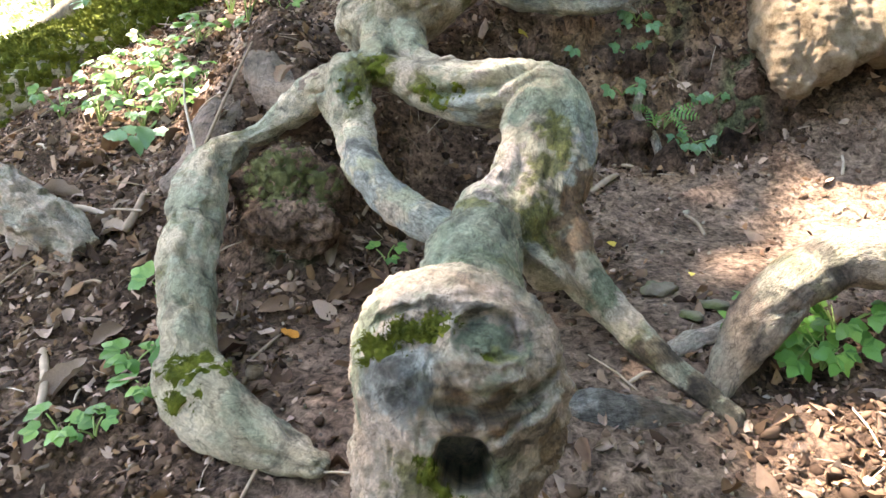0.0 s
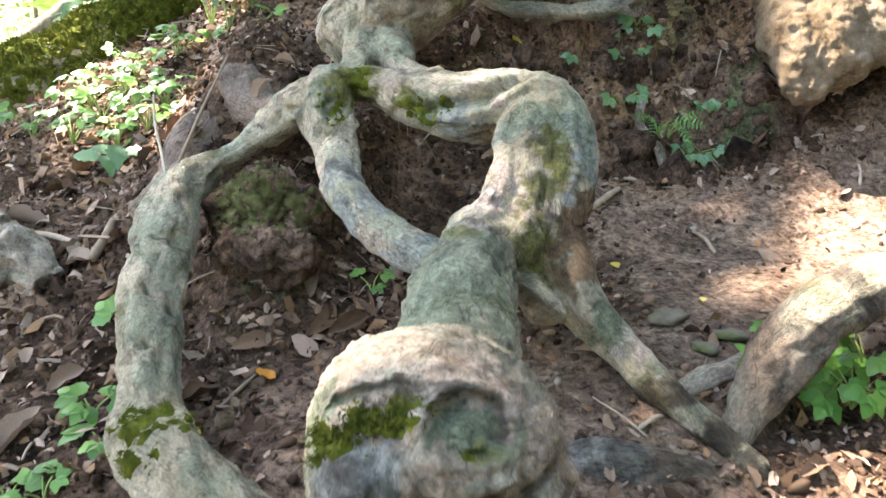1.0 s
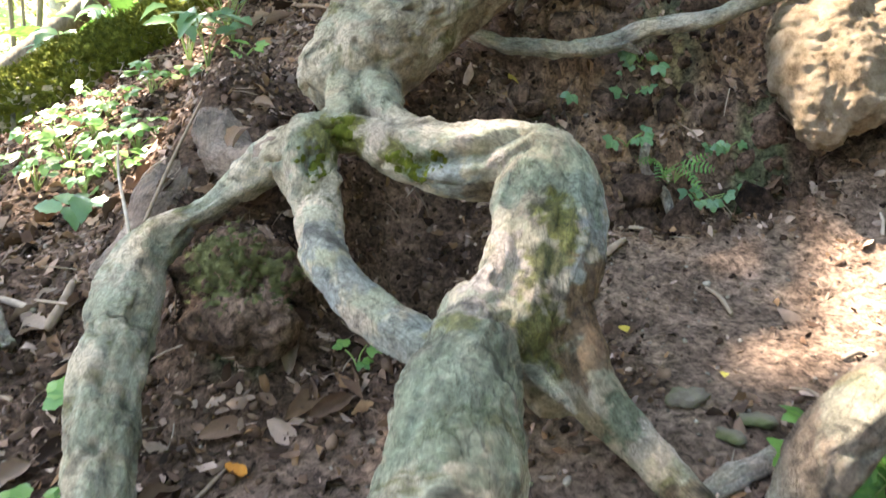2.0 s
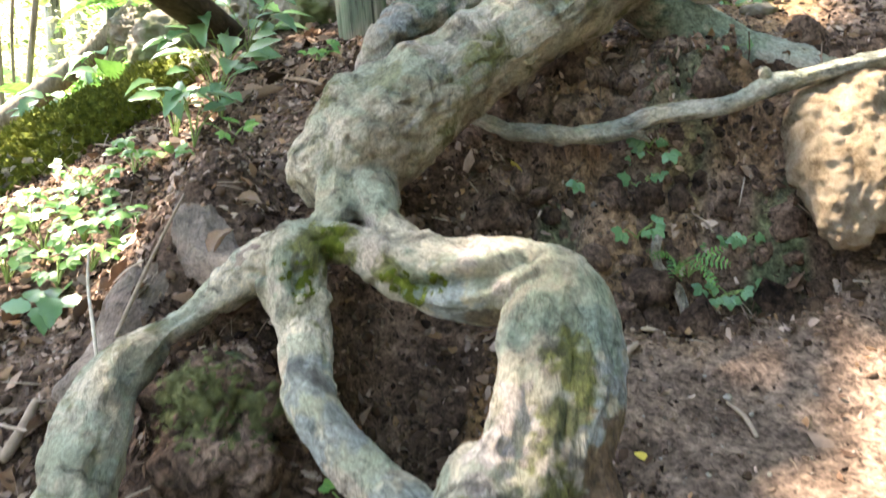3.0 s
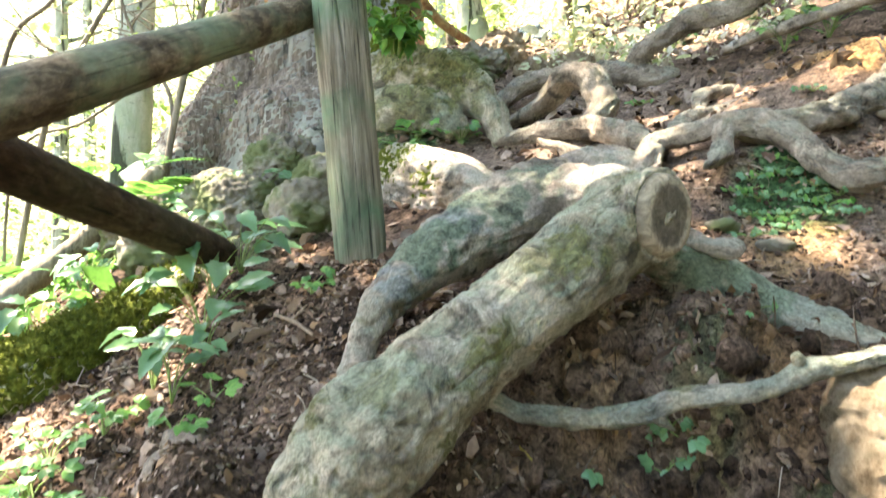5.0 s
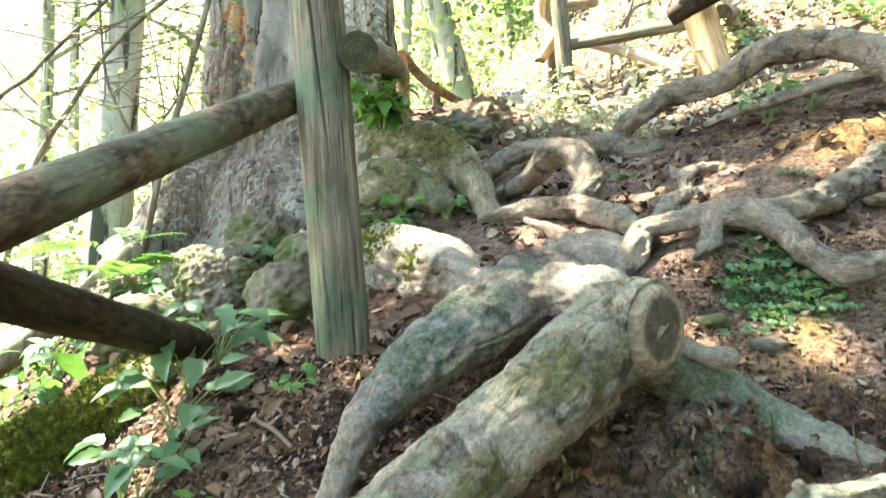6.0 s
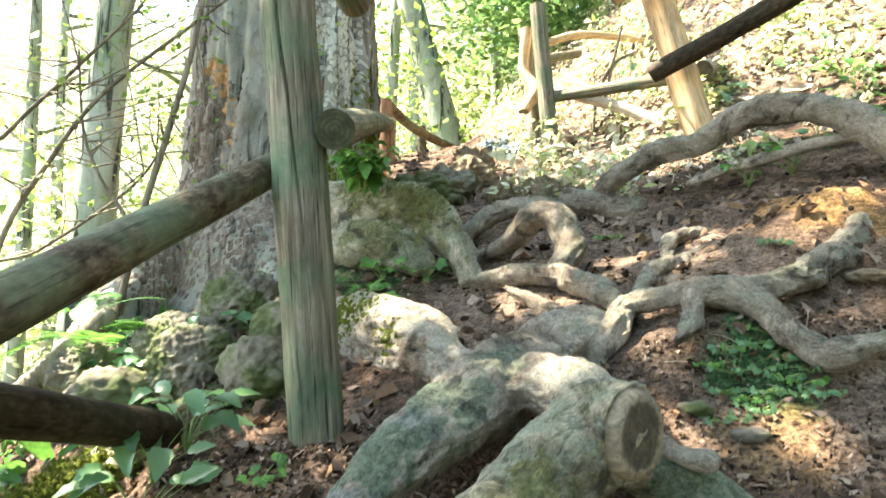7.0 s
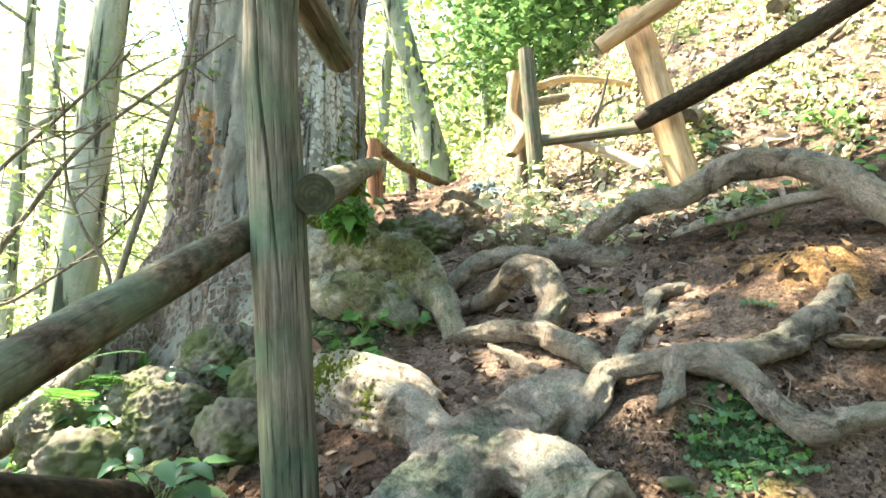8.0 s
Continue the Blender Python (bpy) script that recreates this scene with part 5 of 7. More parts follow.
# ---- posts and rails ----
def pole(name, pts, mat, parent=None, label="", sides=20, rough=0.05, crack=None, category="", cut=None):
    """A round timber along the line of its points, with sawn ends; its own z runs along it."""
    p = np.array(pts, float)
    a, b = Vector(p[0, :3]), Vector(p[-1, :3])
    m = Matrix.Translation(a) @ (b - a).to_track_quat("Z", "Y").to_matrix().to_4x4()
    inv = m.inverted()
    n = 90 if crack else 26
    s = spline(pts, 0.01)
    verts, faces = [], []
    for j in range(n + 1):
        q = s[min(len(s) - 1, round(j / n * (len(s) - 1)))]
        c, r = inv @ Vector(q[:3]), q[3]
        for k in range(sides):
            t = 2 * math.pi * k / sides
            v = Vector((math.cos(t), math.sin(t), 0))
            f = 1 + rough * noise.fractal(Vector((v.x * 1.3, v.y * 1.3, c.z * 6 + a.x)), 0.9, 2.0, 3)
            if crack:
                way = crack[0] + (crack[1] - crack[0]) * j / n + 0.04 * noise.noise(Vector((0, 0, c.z * 7)))
                gap = (m.to_3x3() @ v).angle(Vector((math.sin(way), -math.cos(way), 0)))
                f -= 0.25 * math.exp(-(gap / 0.045) ** 4)
            if j in (0, n):
                f -= 0.04
            verts.append(c + v * (r * f))
    for j in range(n):
        for k in range(sides):
            u = (k + 1) % sides
            faces.append((j * sides + k, j * sides + u, (j + 1) * sides + u, (j + 1) * sides + k))
    me = mesh_of(name, verts, faces, mat)
    if parent is None:
        ob = tagged(new(name, me), label, category)
        ob.matrix_basis = m
    else:
        ob = child(name, me, parent, label, m)
    for j, lift in ((0, -1), (n, 1)):
        rim = [verts[j * sides + k] for k in range(sides)]
        e = new("sawn_end", mesh_of("sawn_end", rim, [tuple(range(sides))[::lift]], cut or CUT, False))
        e.parent = ob
    return ob


near_fence = thing("fence", "weathered timber fence beside the path", "fence", (-0.15, 2.27, 1.0))
post_pts = [(-0.268, 2.325, 2.62, 0.073)] + POLES["near_post"] + [(-0.135, 2.265, 0.88, 0.066)]
pole("post", post_pts, POST_WOOD, near_fence, "grey-green weathered post with a long crack", 160, 0.03, (-0.62, 0.62))
pole("rail", [(-0.665, 1.17, 1.16, 0.050), (-0.589, 1.44, 1.298, 0.048), (-0.30, 2.44, 1.81, 0.045)], RAIL_WOOD, near_fence, "", 28)
pole("rail", [(-0.74, 1.20, 1.315, 0.047), (-0.665, 1.6, 1.244, 0.047), (-0.53, 2.33, 1.112, 0.046)], DARK_RAIL, near_fence, "dark brown rail", 28)
pole("rail", [(-0.122, 2.235, 1.853, 0.053), (-0.085, 3.4, 2.25, 0.05), (-0.06, 5.6, 2.95, 0.05)], POST_WOOD, near_fence, "rail with a dark sawn end", 28, cut=DARK_CUT)
pole("rail", POLES["top_rail"], POST_WOOD, near_fence, "", 24)

far_fence = thing("fence", "brown timber fence farther up the slope", "fence", (-0.05, 5.55, 2.5))
for k in ("post_h", "post_h2"):
    pole("post", POLES[k] + [(POLES[k][-1][0] + 0.02, POLES[k][-1][1], POLES[k][-1][2] - 0.3, 0.05)], RED_WOOD if k == "post_h" else RAIL_WOOD, far_fence)
for k in ("rail_h1", "rail_h2"):
    pole("rail", POLES[k], RAIL_WOOD, far_fence)

BLEACHED = timber("bleached_wood", [(0.42, 0.33, 0.26), (0.56, 0.47, 0.38), (0.66, 0.58, 0.48)], 0.0)
hill_fence = thing("fence", "crooked timber fence with a pale peeled post", "fence", (1.6, 3.95, 2.2))
for k, mat in (("post_f", POST_WOOD), ("post_f2", OLD_RAIL), ("post_g", PEELED)):
    last = POLES[k][-1]
    pole("post", POLES[k] + [(last[0] + 0.03, last[1] - 0.02, last[2] - 0.35, last[3])], mat, hill_fence)
for k, mat in (("rail_f1", PEELED), ("rail_f2", OLD_RAIL), ("rail_f3", POST_WOOD), ("rail_f4", BLEACHED), ("rail_g1", DARK_RAIL), ("rail_g2", PEELED), ("rail_g3", OLD_RAIL), ("rail_g4", OLD_RAIL)):
    pole("rail", POLES[k], mat, hill_fence)


pole("brace", POLES["brace_f"], PEELED, hill_fence, "crooked barkless brace")


# ---- trees ----
def leaf_cloud(name, pts, size, mat, seed=0, droop=0.6):
    """Many single leaves: a folded diamond each, at every point."""
    rng = np.random.default_rng(seed)
    n = len(pts)
    s = size * rng.uniform(0.6, 1.3, n)[:, None]
    t = rng.normal(size=(n, 3))
    t[:, 2] *= droop
    t /= np.linalg.norm(t, axis=1)[:, None]
    u = np.cross(t, rng.normal(size=(n, 3)) * np.array((0.5, 0.5, 0.2)) + np.array((0, 0, 1)))
    u /= np.linalg.norm(u, axis=1)[:, None] + 1e-9
    w = np.cross(t, u)
    a = pts - t * s * 0.5
    d = pts + t * s * 0.5
    b = pts + u * s * 0.33 + w * s * 0.06 - t * s * 0.05
    c = pts - u * s * 0.33 + w * s * 0.06 - t * s * 0.05
    verts = np.stack([a, b, d, c], 1).reshape(-1, 3)
    me = bpy.data.meshes.new(name)
    me.vertices.add(4 * n)
    me.vertices.foreach_set("co", verts.ravel())
    me.loops.add(6 * n)
    k = np.arange(n)[:, None] * 4
    me.loops.foreach_set("vertex_index", np.hstack([k, k + 1, k + 2, k, k + 2, k + 3]).ravel().astype(np.int32))
    me.polygons.add(2 * n)
    me.polygons.foreach_set("loop_start", np.arange(2 * n, dtype=np.int32) * 3)
    me.materials.append(mat)
    me.update(calc_edges=True)
    return me


def crown_points(rng, limbs, count, spread):
    """Leaf places: bunches strung along the limbs."""
    out = []
    for a, b in limbs:
        for _ in range(max(1, count // (len(limbs) * 14))):
            c = a + (b - a) * rng.uniform(0.3, 1.1) + rng.normal(size=3) * spread
            out.append(c + rng.normal(size=(14, 3)) * spread * np.array((0.45, 0.45, 0.22)))
    return np.vstack(out)


def far_tree(x, y, height, r, lean, count, leaf, seed, label="slender grey-green woodland tree", low=0.25, leaves=None):
    rng = np.random.default_rng(seed)
    z = float(base_height([x], [y])[0]) - 0.2
    ob = thing("tree", label, "tree", (x, y, z), "woodland trees")
    top = np.array((x + lean[0] * height, y + lean[1] * height, z + height))
    base = np.array((x, y, z))
    pts = [(*(base + (top - base) * q + np.array((math.sin(q * 5 + seed), math.cos(q * 4 + seed), 0)) * 0.03 * height * 0.3 * q), r * (1.25 - 0.9 * q if q else 1.5)) for q in (0, 0.08, 0.3, 0.6, 1.0)]
    pieces, limbs = [tube(pts, 12, 0.25, 0.08, 2.5, seed=seed)], []
    for _ in range(9):
        q = rng.uniform(low, 0.95)
        a = base + (top - base) * q
        g = rng.uniform(0, 6.28)
        ln = height * rng.uniform(0.12, 0.3)
        b = a + np.array((math.cos(g), math.sin(g), rng.uniform(0.1, 0.6))) * ln
        pieces.append(tube([(*a, r * 0.35), (*((a + b) / 2 + rng.normal(size=3) * 0.06 * ln), r * 0.22), (*b, r * 0.06)], 6, 0.3, 0.05, 2.0, seed=seed))
        limbs.append((a, b))
    child("trunk", mesh_of("trunk", *joined(pieces), MOSSY_TRUNK), ob)
    if count:
        child("crown", leaf_cloud("crown", crown_points(rng, limbs, count, height * 0.07), leaf, leaves or CANOPY, seed), ob, "bright green leaves", None)
    return ob


big_tree = thing("tree", "old grey beech trunk with cracked bark and a broken scar", "tree", (-0.6, 4.15, 1.6))
trunk_pts = POLES["big_trunk"]
big_me = grown("trunk", [tube([(-0.53, 4.2, 9.0, 0.34)] + trunk_pts + [(-0.62, 4.05, 1.2, 0.66)], 48, 0.05, 0.07, 2.2, 0.03)] +
               [tube(p, 16, 0.04, 0.1, 5) for p in (
                   [(-0.8, 3.9, 2.0, 0.2), (-1.05, 3.6, 1.55, 0.15), (-1.25, 3.3, 1.2, 0.08)],
                   [(-0.5, 3.8, 1.9, 0.2), (-0.45, 3.5, 1.6, 0.12), (-0.5, 3.2, 1.42, 0.06)],
                   [(-1.0, 4.1, 1.8, 0.14), (-1.3, 3.9, 1.4, 0.1), (-1.5, 3.7, 1.0, 0.08)])], 0.016, TRUNK, 2, 0.004)
ridge = np.empty(len(big_me.vertices) * 3)
big_me.vertices.foreach_get("co", ridge)
ridge = ridge.reshape(-1, 3)
around = np.arctan2(ridge[:, 0] + 0.58, -(ridge[:, 1] - 4.15))
cut = np.zeros(len(ridge))
for k, (a, deep) in enumerate([(-1.15, 0.03), (-0.75, 0.022), (-0.52, 0.04), (-0.28, 0.03), (-0.02, 0.018), (0.3, 0.03), (0.55, 0.02), (0.9, 0.04), (1.2, 0.03)]):
    off = around - a - 0.07 * np.sin(ridge[:, 2] * (2.1 + 0.4 * k) + k) - 0.03 * np.sin(ridge[:, 2] * 7 + k)
    cut -= deep * np.exp(-(off / 0.05) ** 2) - 0.02 * np.exp(-((off - 0.12) / 0.09) ** 2)
cut *= 0.35 + 0.65 * ease(ridge[:, 2], 1.7, 2.5)
ridge[:, 0] += np.sin(around) * cut
ridge[:, 1] -= np.cos(around) * cut
big_me.vertices.foreach_set("co", ridge.ravel())
big_me.update()
child("trunk", big_me, big_tree)
WOOD_SCAR = timber("broken_orange_wood", [(0.12, 0.06, 0.025), (0.30, 0.16, 0.07), (0.42, 0.25, 0.12)], 0.0)
child("scar", moss_pad(big_me, [(-0.865, 3.80, 2.637, 0.05), (-0.812, 3.79, 2.584, 0.05), (-0.775, 3.77, 2.528, 0.045), (-0.755, 3.76, 2.46, 0.035), (-0.745, 3.75, 2.406, 0.03), (-0.735, 3.74, 2.33, 0.028), (-0.725, 3.73, 2.257, 0.025)], WOOD_SCAR, 0.012, 3, 0), big_tree, "broken orange-brown wood")
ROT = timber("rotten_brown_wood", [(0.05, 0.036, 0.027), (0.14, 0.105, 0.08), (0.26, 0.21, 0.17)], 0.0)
child("rot", moss_pad(big_me, [(-0.87, 3.82, 2.5, 0.09)] + [(-0.86 - 0.02 * q, 3.80 - 0.02 * q, 2.40 - 0.16 * q, 0.14) for q in range(6)], ROT, 0.010, 7, 0), big_tree, "rotten brown wood laid bare")
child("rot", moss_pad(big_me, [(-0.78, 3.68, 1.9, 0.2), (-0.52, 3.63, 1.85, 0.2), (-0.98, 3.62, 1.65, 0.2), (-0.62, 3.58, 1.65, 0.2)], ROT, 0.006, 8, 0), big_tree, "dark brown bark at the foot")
# Lichen, painted near white so its colour also stands in for sunlight.
child("lichen", moss_pad(big_me, [(-0.36, 3.85, 3.05, 0.17), (-0.32, 3.85, 2.82, 0.19), (-0.32, 3.85, 2.6, 0.17), (-0.34, 3.83, 2.42, 0.13)], LICHEN, 0.004, 5, 0), big_tree, "white lichen patch on the bark")
child("moss", moss_pad(big_me, [(-0.22, 3.95, 2.6, 0.10), (-0.2, 3.95, 2.35, 0.14), (-0.25, 3.85, 2.1, 0.2)], MOSS, 0.008, 6, 1), big_tree, "olive moss low on the trunk")

# unseen leaf roof added for shade; its gaps put sun on these spots (x, y, radius)
GAPS = [
    (0.70, 1.22, 0.10), (0.59, 1.17, 0.06), (0.48, 1.15, 0.035), (0.80, 1.31, 0.10), (0.86, 1.17, 0.08), (0.72, 1.40, 0.04), (0.97, 1.56, 0.12), (0.21, 0.92, 0.012), (0.45, 0.70, 0.09), (0.60, 0.72, 0.08),
    (-0.75, 1.75, 0.10), (-1.0, 2.25, 0.12), (-0.55, 1.55, 0.05), (-0.90, 2.0, 0.10), (-0.55, 1.95, 0.07), (-0.65, 2.75, 0.15), (-0.60, 2.30, 0.10), (-0.50, 2.08, 0.06), (-0.95, 2.75, 0.2), (-0.3, 2.35, 0.03), (0.10, 2.62, 0.06), (0.33, 2.5, 0.06), (0.70, 2.35, 0.05), (0.9, 2.05, 0.07),
    (0.45, 3.45, 0.10), (0.75, 3.4, 0.07), (0.3, 3.62, 0.08), (0.9, 3.62, 0.10), (0.60, 0.82, 0.05), (0.74, 0.83, 0.05), (0.34, 2.32, 0.05), (0.35, 2.5, 0.035), (0.36, 2.72, 0.05), (-0.06, 1.55, 0.012), (-0.02, 1.8, 0.012), (0.42, 2.02, 0.05), (0.62, 2.12, 0.05), (1.35, 2.3, 0.03), (0.95, 2.5, 0.05), (0.7, 2.9, 0.07), (1.1, 2.95, 0.08), (1.35, 2.65, 0.08), (1.6, 2.75, 0.10), (0.4, 2.8, 0.05), (1.0, 3.35, 0.08), (0.6, 3.4, 0.08),
    (0.175, 2.65, 0.04), (0.10, 2.72, 0.03), (0.555, 1.89, 0.03), (0.28, 1.93, 0.015), (0.64, 2.0, 0.02), (0.29, 1.49, 0.012), (0.24, 1.415, 0.008), (0.38, 1.57, 0.012), (0.20, 1.87, 0.015), (0.48, 1.95, 0.03), (-0.12, 2.12, 0.02),
    (0.5, 3.05, 0.06), (1.1, 2.4, 0.07), (1.5, 3.1, 0.08), (0.75, 3.6, 0.08), (0.5, 4.35, 0.5), (0.35, 3.6, 0.10), (0.15, 3.1, 0.06), (0.85, 3.1, 0.07), (0.6, 2.7, 0.05), (-0.25, 2.9, 0.05), (-0.9, 3.2, 0.2), (1.0, 2.75, 0.05), (1.02, 1.46, 0.07), (0.27, 0.895, 0.014), (0.235, 1.10, 0.012), (0.18, 0.43, 0.024),
]
rng = np.random.default_rng(5)
n_roof = 17000
rx, ry = rng.uniform(-2.8, 3.4, n_roof), rng.uniform(-0.4, 4.7, n_roof)
ok = np.ones(n_roof, bool)
for cx, cy, cr in GAPS:
    ok &= np.hypot(rx - cx, ry - cy) > cr + 0.045
ok &= ~((rx > 1.35) & (ry > 3.3)) & ~((rx > 0.1) & (ry > 3.75)) & ~((rx < -1.0) & (ry > 2.6))
rx, ry = rx[ok], ry[ok]
h = rng.uniform(7.5, 10.0, len(rx))
s = h / SUN_FROM.z
roof = np.stack([rx + SUN_FROM.x * s, ry + SUN_FROM.y * s, base_height(rx, ry) + h], 1)
child("crown", leaf_cloud("crown", roof, 0.19, CANOPY, 8), big_tree, "unseen leaf roof added to shade the slope")
# its thinning fringe, unseen too, added to soften the edge of its shadow
rng = np.random.default_rng(15)
rx, ry = rng.normal(0.3, 3.4, 5200), rng.normal(1.2, 3.0, 5200)
ok = ((rx < -2.7) | (rx > 3.3) | (ry < -0.3)) & (ry < 4.7) & ~((rx < -1.0) & (ry > 2.4)) & ~((rx > 1.2) & (ry > 3.2))
rx, ry = rx[ok], ry[ok]
h = rng.uniform(7.5, 10.0, len(rx))
fringe = np.stack([rx + SUN_FROM.x * h / SUN_FROM.z, ry + SUN_FROM.y * h / SUN_FROM.z, base_height(rx, ry) + h], 1)
child("crown", leaf_cloud("crown", fringe, 0.26, CANOPY, 9), big_tree, "unseen leaves added to soften the leaf roof's shadow edge")

far_tree(-2.1, 5.4, 9, 0.13, (0.03, 0.0), 900, 0.09, 11, "straight grey-green tree trunk in the wood", 0.5)
far_tree(0.75, 9.3, 9, 0.16, (-0.27, 0.0), 900, 0.09, 12, "leaning mossy tree trunk", 0.5)
for k, (x, y, hgt, r) in enumerate([(-4.4, 9.0, 10, 0.09), (-5.5, 12.0, 12, 0.10), (2.1, 9.5, 9, 0.09), (1.5, 11.0, 10, 0.07), (-0.9, 12.5, 11, 0.06), (2.9, 12.0, 11, 0.12)]):
    far_tree(x, y, hgt, r, (0.01 * (k % 3 - 1), 0.0), 700, 0.09, 50 + k, "slender trunk tinted pale for haze in the wood", 0.4)
rng = np.random.default_rng(21)
for k in range(26):
    y = rng.uniform(9, 34)
    x = rng.uniform(-0.40, 0.5) * y
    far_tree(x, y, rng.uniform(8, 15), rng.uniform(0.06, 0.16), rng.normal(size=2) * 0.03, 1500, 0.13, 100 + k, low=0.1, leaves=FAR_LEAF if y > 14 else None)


def thicket(label, clumps, ys, slope, leaf, spread, mat, seed, rise, per=90):
    rg = np.random.default_rng(seed)
    out = []
    for k in range(clumps):
        y = rg.uniform(*ys)
        c = np.array((rg.uniform(*slope) * y, y, 0.0))
        c[2] = float(base_height([c[0]], [c[1]])[0]) + abs(rg.normal()) * rise * y + rg.uniform(0, 1.2)
        out.append(c + rg.normal(size=(per, 3)) * np.array((1, 1, 0.5)) * spread)
    return tagged(new("thicket", leaf_cloud("thicket", np.vstack(out), leaf, mat, seed)), label, "foliage", kind="stuff")


thicket("sunlit green thicket of young leaves", 330, (8, 20), (-0.8, 0.7), 0.11, 0.8, CANOPY, 31, 0.17)
thicket("foliage tinted pale for haze deep in the wood", 900, (18, 46), (-0.9, 0.8), 0.34, 1.7, FAR_LEAF, 32, 0.24)
thicket("leaves tinted pale for haze behind the rails", 420, (9, 24), (-0.9, -0.25), 0.13, 0.9, FAR_LEAF, 34, 0.2)
thicket("green shrubs coloured as if in shade above the hillside", 150, (7.0, 11), (0.14, 0.42), 0.12, 0.4, SHADE_LEAF, 33, 0.10)


def sky_screen(label, xs, ys, count, seed):
    """Unseen wall of leaves, added to shut off sky light behind and beside the walk."""
    rg = np.random.default_rng(seed)
    x, y = rg.uniform(*xs, count), rg.uniform(*ys, count)
    z = base_height(x, y) + rg.uniform(0.2, 9.0, count)
    return tagged(new("thicket", leaf_cloud("thicket", np.stack([x, y, z], 1), 0.75, SHADE_LEAF, seed)), label, "foliage", kind="stuff")


sky_screen("unseen leaf wall added down the slope to block sky light", (-9, 9), (-8, -5), 2600, 35)
sky_screen("unseen leaf wall added above the steep slope to block sky light", (6.5, 10), (-5, 9), 2600, 36)


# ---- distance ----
def glowing_wood():
    """A sheet that glows by itself, coloured like the hazy, sunlit far side of the wood."""
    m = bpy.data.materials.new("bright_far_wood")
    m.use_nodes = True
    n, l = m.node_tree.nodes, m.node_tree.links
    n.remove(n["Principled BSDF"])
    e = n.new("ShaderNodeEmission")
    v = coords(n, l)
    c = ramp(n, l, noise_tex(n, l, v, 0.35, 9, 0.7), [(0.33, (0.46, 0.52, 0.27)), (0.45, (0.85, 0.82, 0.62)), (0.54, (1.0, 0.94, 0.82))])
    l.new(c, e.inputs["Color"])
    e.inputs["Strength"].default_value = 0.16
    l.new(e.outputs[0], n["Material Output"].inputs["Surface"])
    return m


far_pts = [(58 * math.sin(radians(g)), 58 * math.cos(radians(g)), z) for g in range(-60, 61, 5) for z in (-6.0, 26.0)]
tagged(new("backdrop", mesh_of("backdrop", far_pts, [(k, k + 2, k + 3, k + 1) for k in range(0, len(far_pts) - 2, 2)], glowing_wood())), "glowing sheet painted as hazy sunlit wood in the distance", "backdrop", kind="structure")


# ---- leaves ----
def leaf_grid(length, width, fold, curl, teeth=0, lobes=0.0, n=6):
    """An ovate blade from its stalk along y, folded along the rib and curled along its length."""
    verts, faces = [], []
    for j in range(n + 1):
        q = j / n
        w = width * 0.5 * (math.sin(math.pi * min(1, q * 0.97 + 0.03) ** 0.75)) ** 0.9 + 0.0003
        if teeth and 0 < j < n:
            w *= 1 + (0.14 if j % 2 else -0.1)
        a = curl * (q - 0.15)
        y, z = length * (q - 0.12 * abs(curl) * q * q), -length * 0.5 * curl * q * q + 0.1 * length * q
        for k in (-1, 0, 1):
            verts.append((k * w * math.cos(fold), y, z + abs(k) * w * math.sin(fold) + lobes * length * math.sin(7 * q + k * 2)))
    for j in range(n):
        for k in range(2):
            i = j * 3 + k
            faces.append((i, i + 1, i + 4, i + 3))
    return verts, faces


def dry_leaf(seed, width=0.55, cols=3, rows=9, crumple=0.10, curl=0.6):
    """A withered blade: pointed, folded along its rib, rolled and crumpled, with a nibbled edge."""
    g = random.Random(seed)
    off = Vector((seed * 3.1, seed * 1.7, 0))
    roll, bend = g.uniform(0.5, 1.6), g.uniform(-curl, curl)
    verts, faces = [], []
    for j in range(rows + 1):
        q = j / rows
        w = width * 0.5 * (q ** 0.55) * (1 - q) ** 0.75 * 2.05 + 0.004
        for k in range(-cols, cols + 1):
            u = k / cols
            edge = 1 + (0.16 * noise.noise(Vector((q * 9, u * 3, seed))) + 0.05 * (-1) ** j if abs(k) == cols else 0)
            x, y = u * w * edge, q - 0.5
            p = noise.noise_vector(Vector((x * 4, y * 4, 0)) + off) * crumple
            z = roll * x * x / width * 1.6 + abs(u) * w * 0.25 - bend * y * y + p.z
            verts.append((x * math.cos(0.5 * roll * abs(u)) + 0.4 * p.x, y + 0.4 * p.y, z))
    m = 2 * cols + 1
    for j in range(rows):
        for k in range(m - 1):
            faces.append((j * m + k, j * m + k + 1, (j + 1) * m + k + 1, (j + 1) * m + k))
    verts += [(-0.008, -0.49, 0.0), (0.008, -0.49, 0.0), (0.006, -0.72, 0.03), (-0.006, -0.72, 0.03)]
    k = len(verts)
    faces.append((k - 4, k - 3, k - 2, k - 1))
    return verts, faces


def turned(piece, m):
    return [tuple(m @ Vector(v)) for v in piece[0]], piece[1]


def trefoil(length, width, fold, curl):
    """Three toothed leaflets on one stalk."""
    out = []
    for g in (-62, 0, 62):
        out.append(turned(leaf_grid(length, width, fold, curl, 1), Matrix.Translation((0, length * 0.35, 0)) @ pose(0, 0, 0, 0, 0, g)))
    out.append(([(-0.0007, 0, 0), (0.0007, 0, 0), (0.0007, length * 0.4, 0), (-0.0007, length * 0.4, 0)], [(0, 1, 2, 3)]))
    return joined(out)


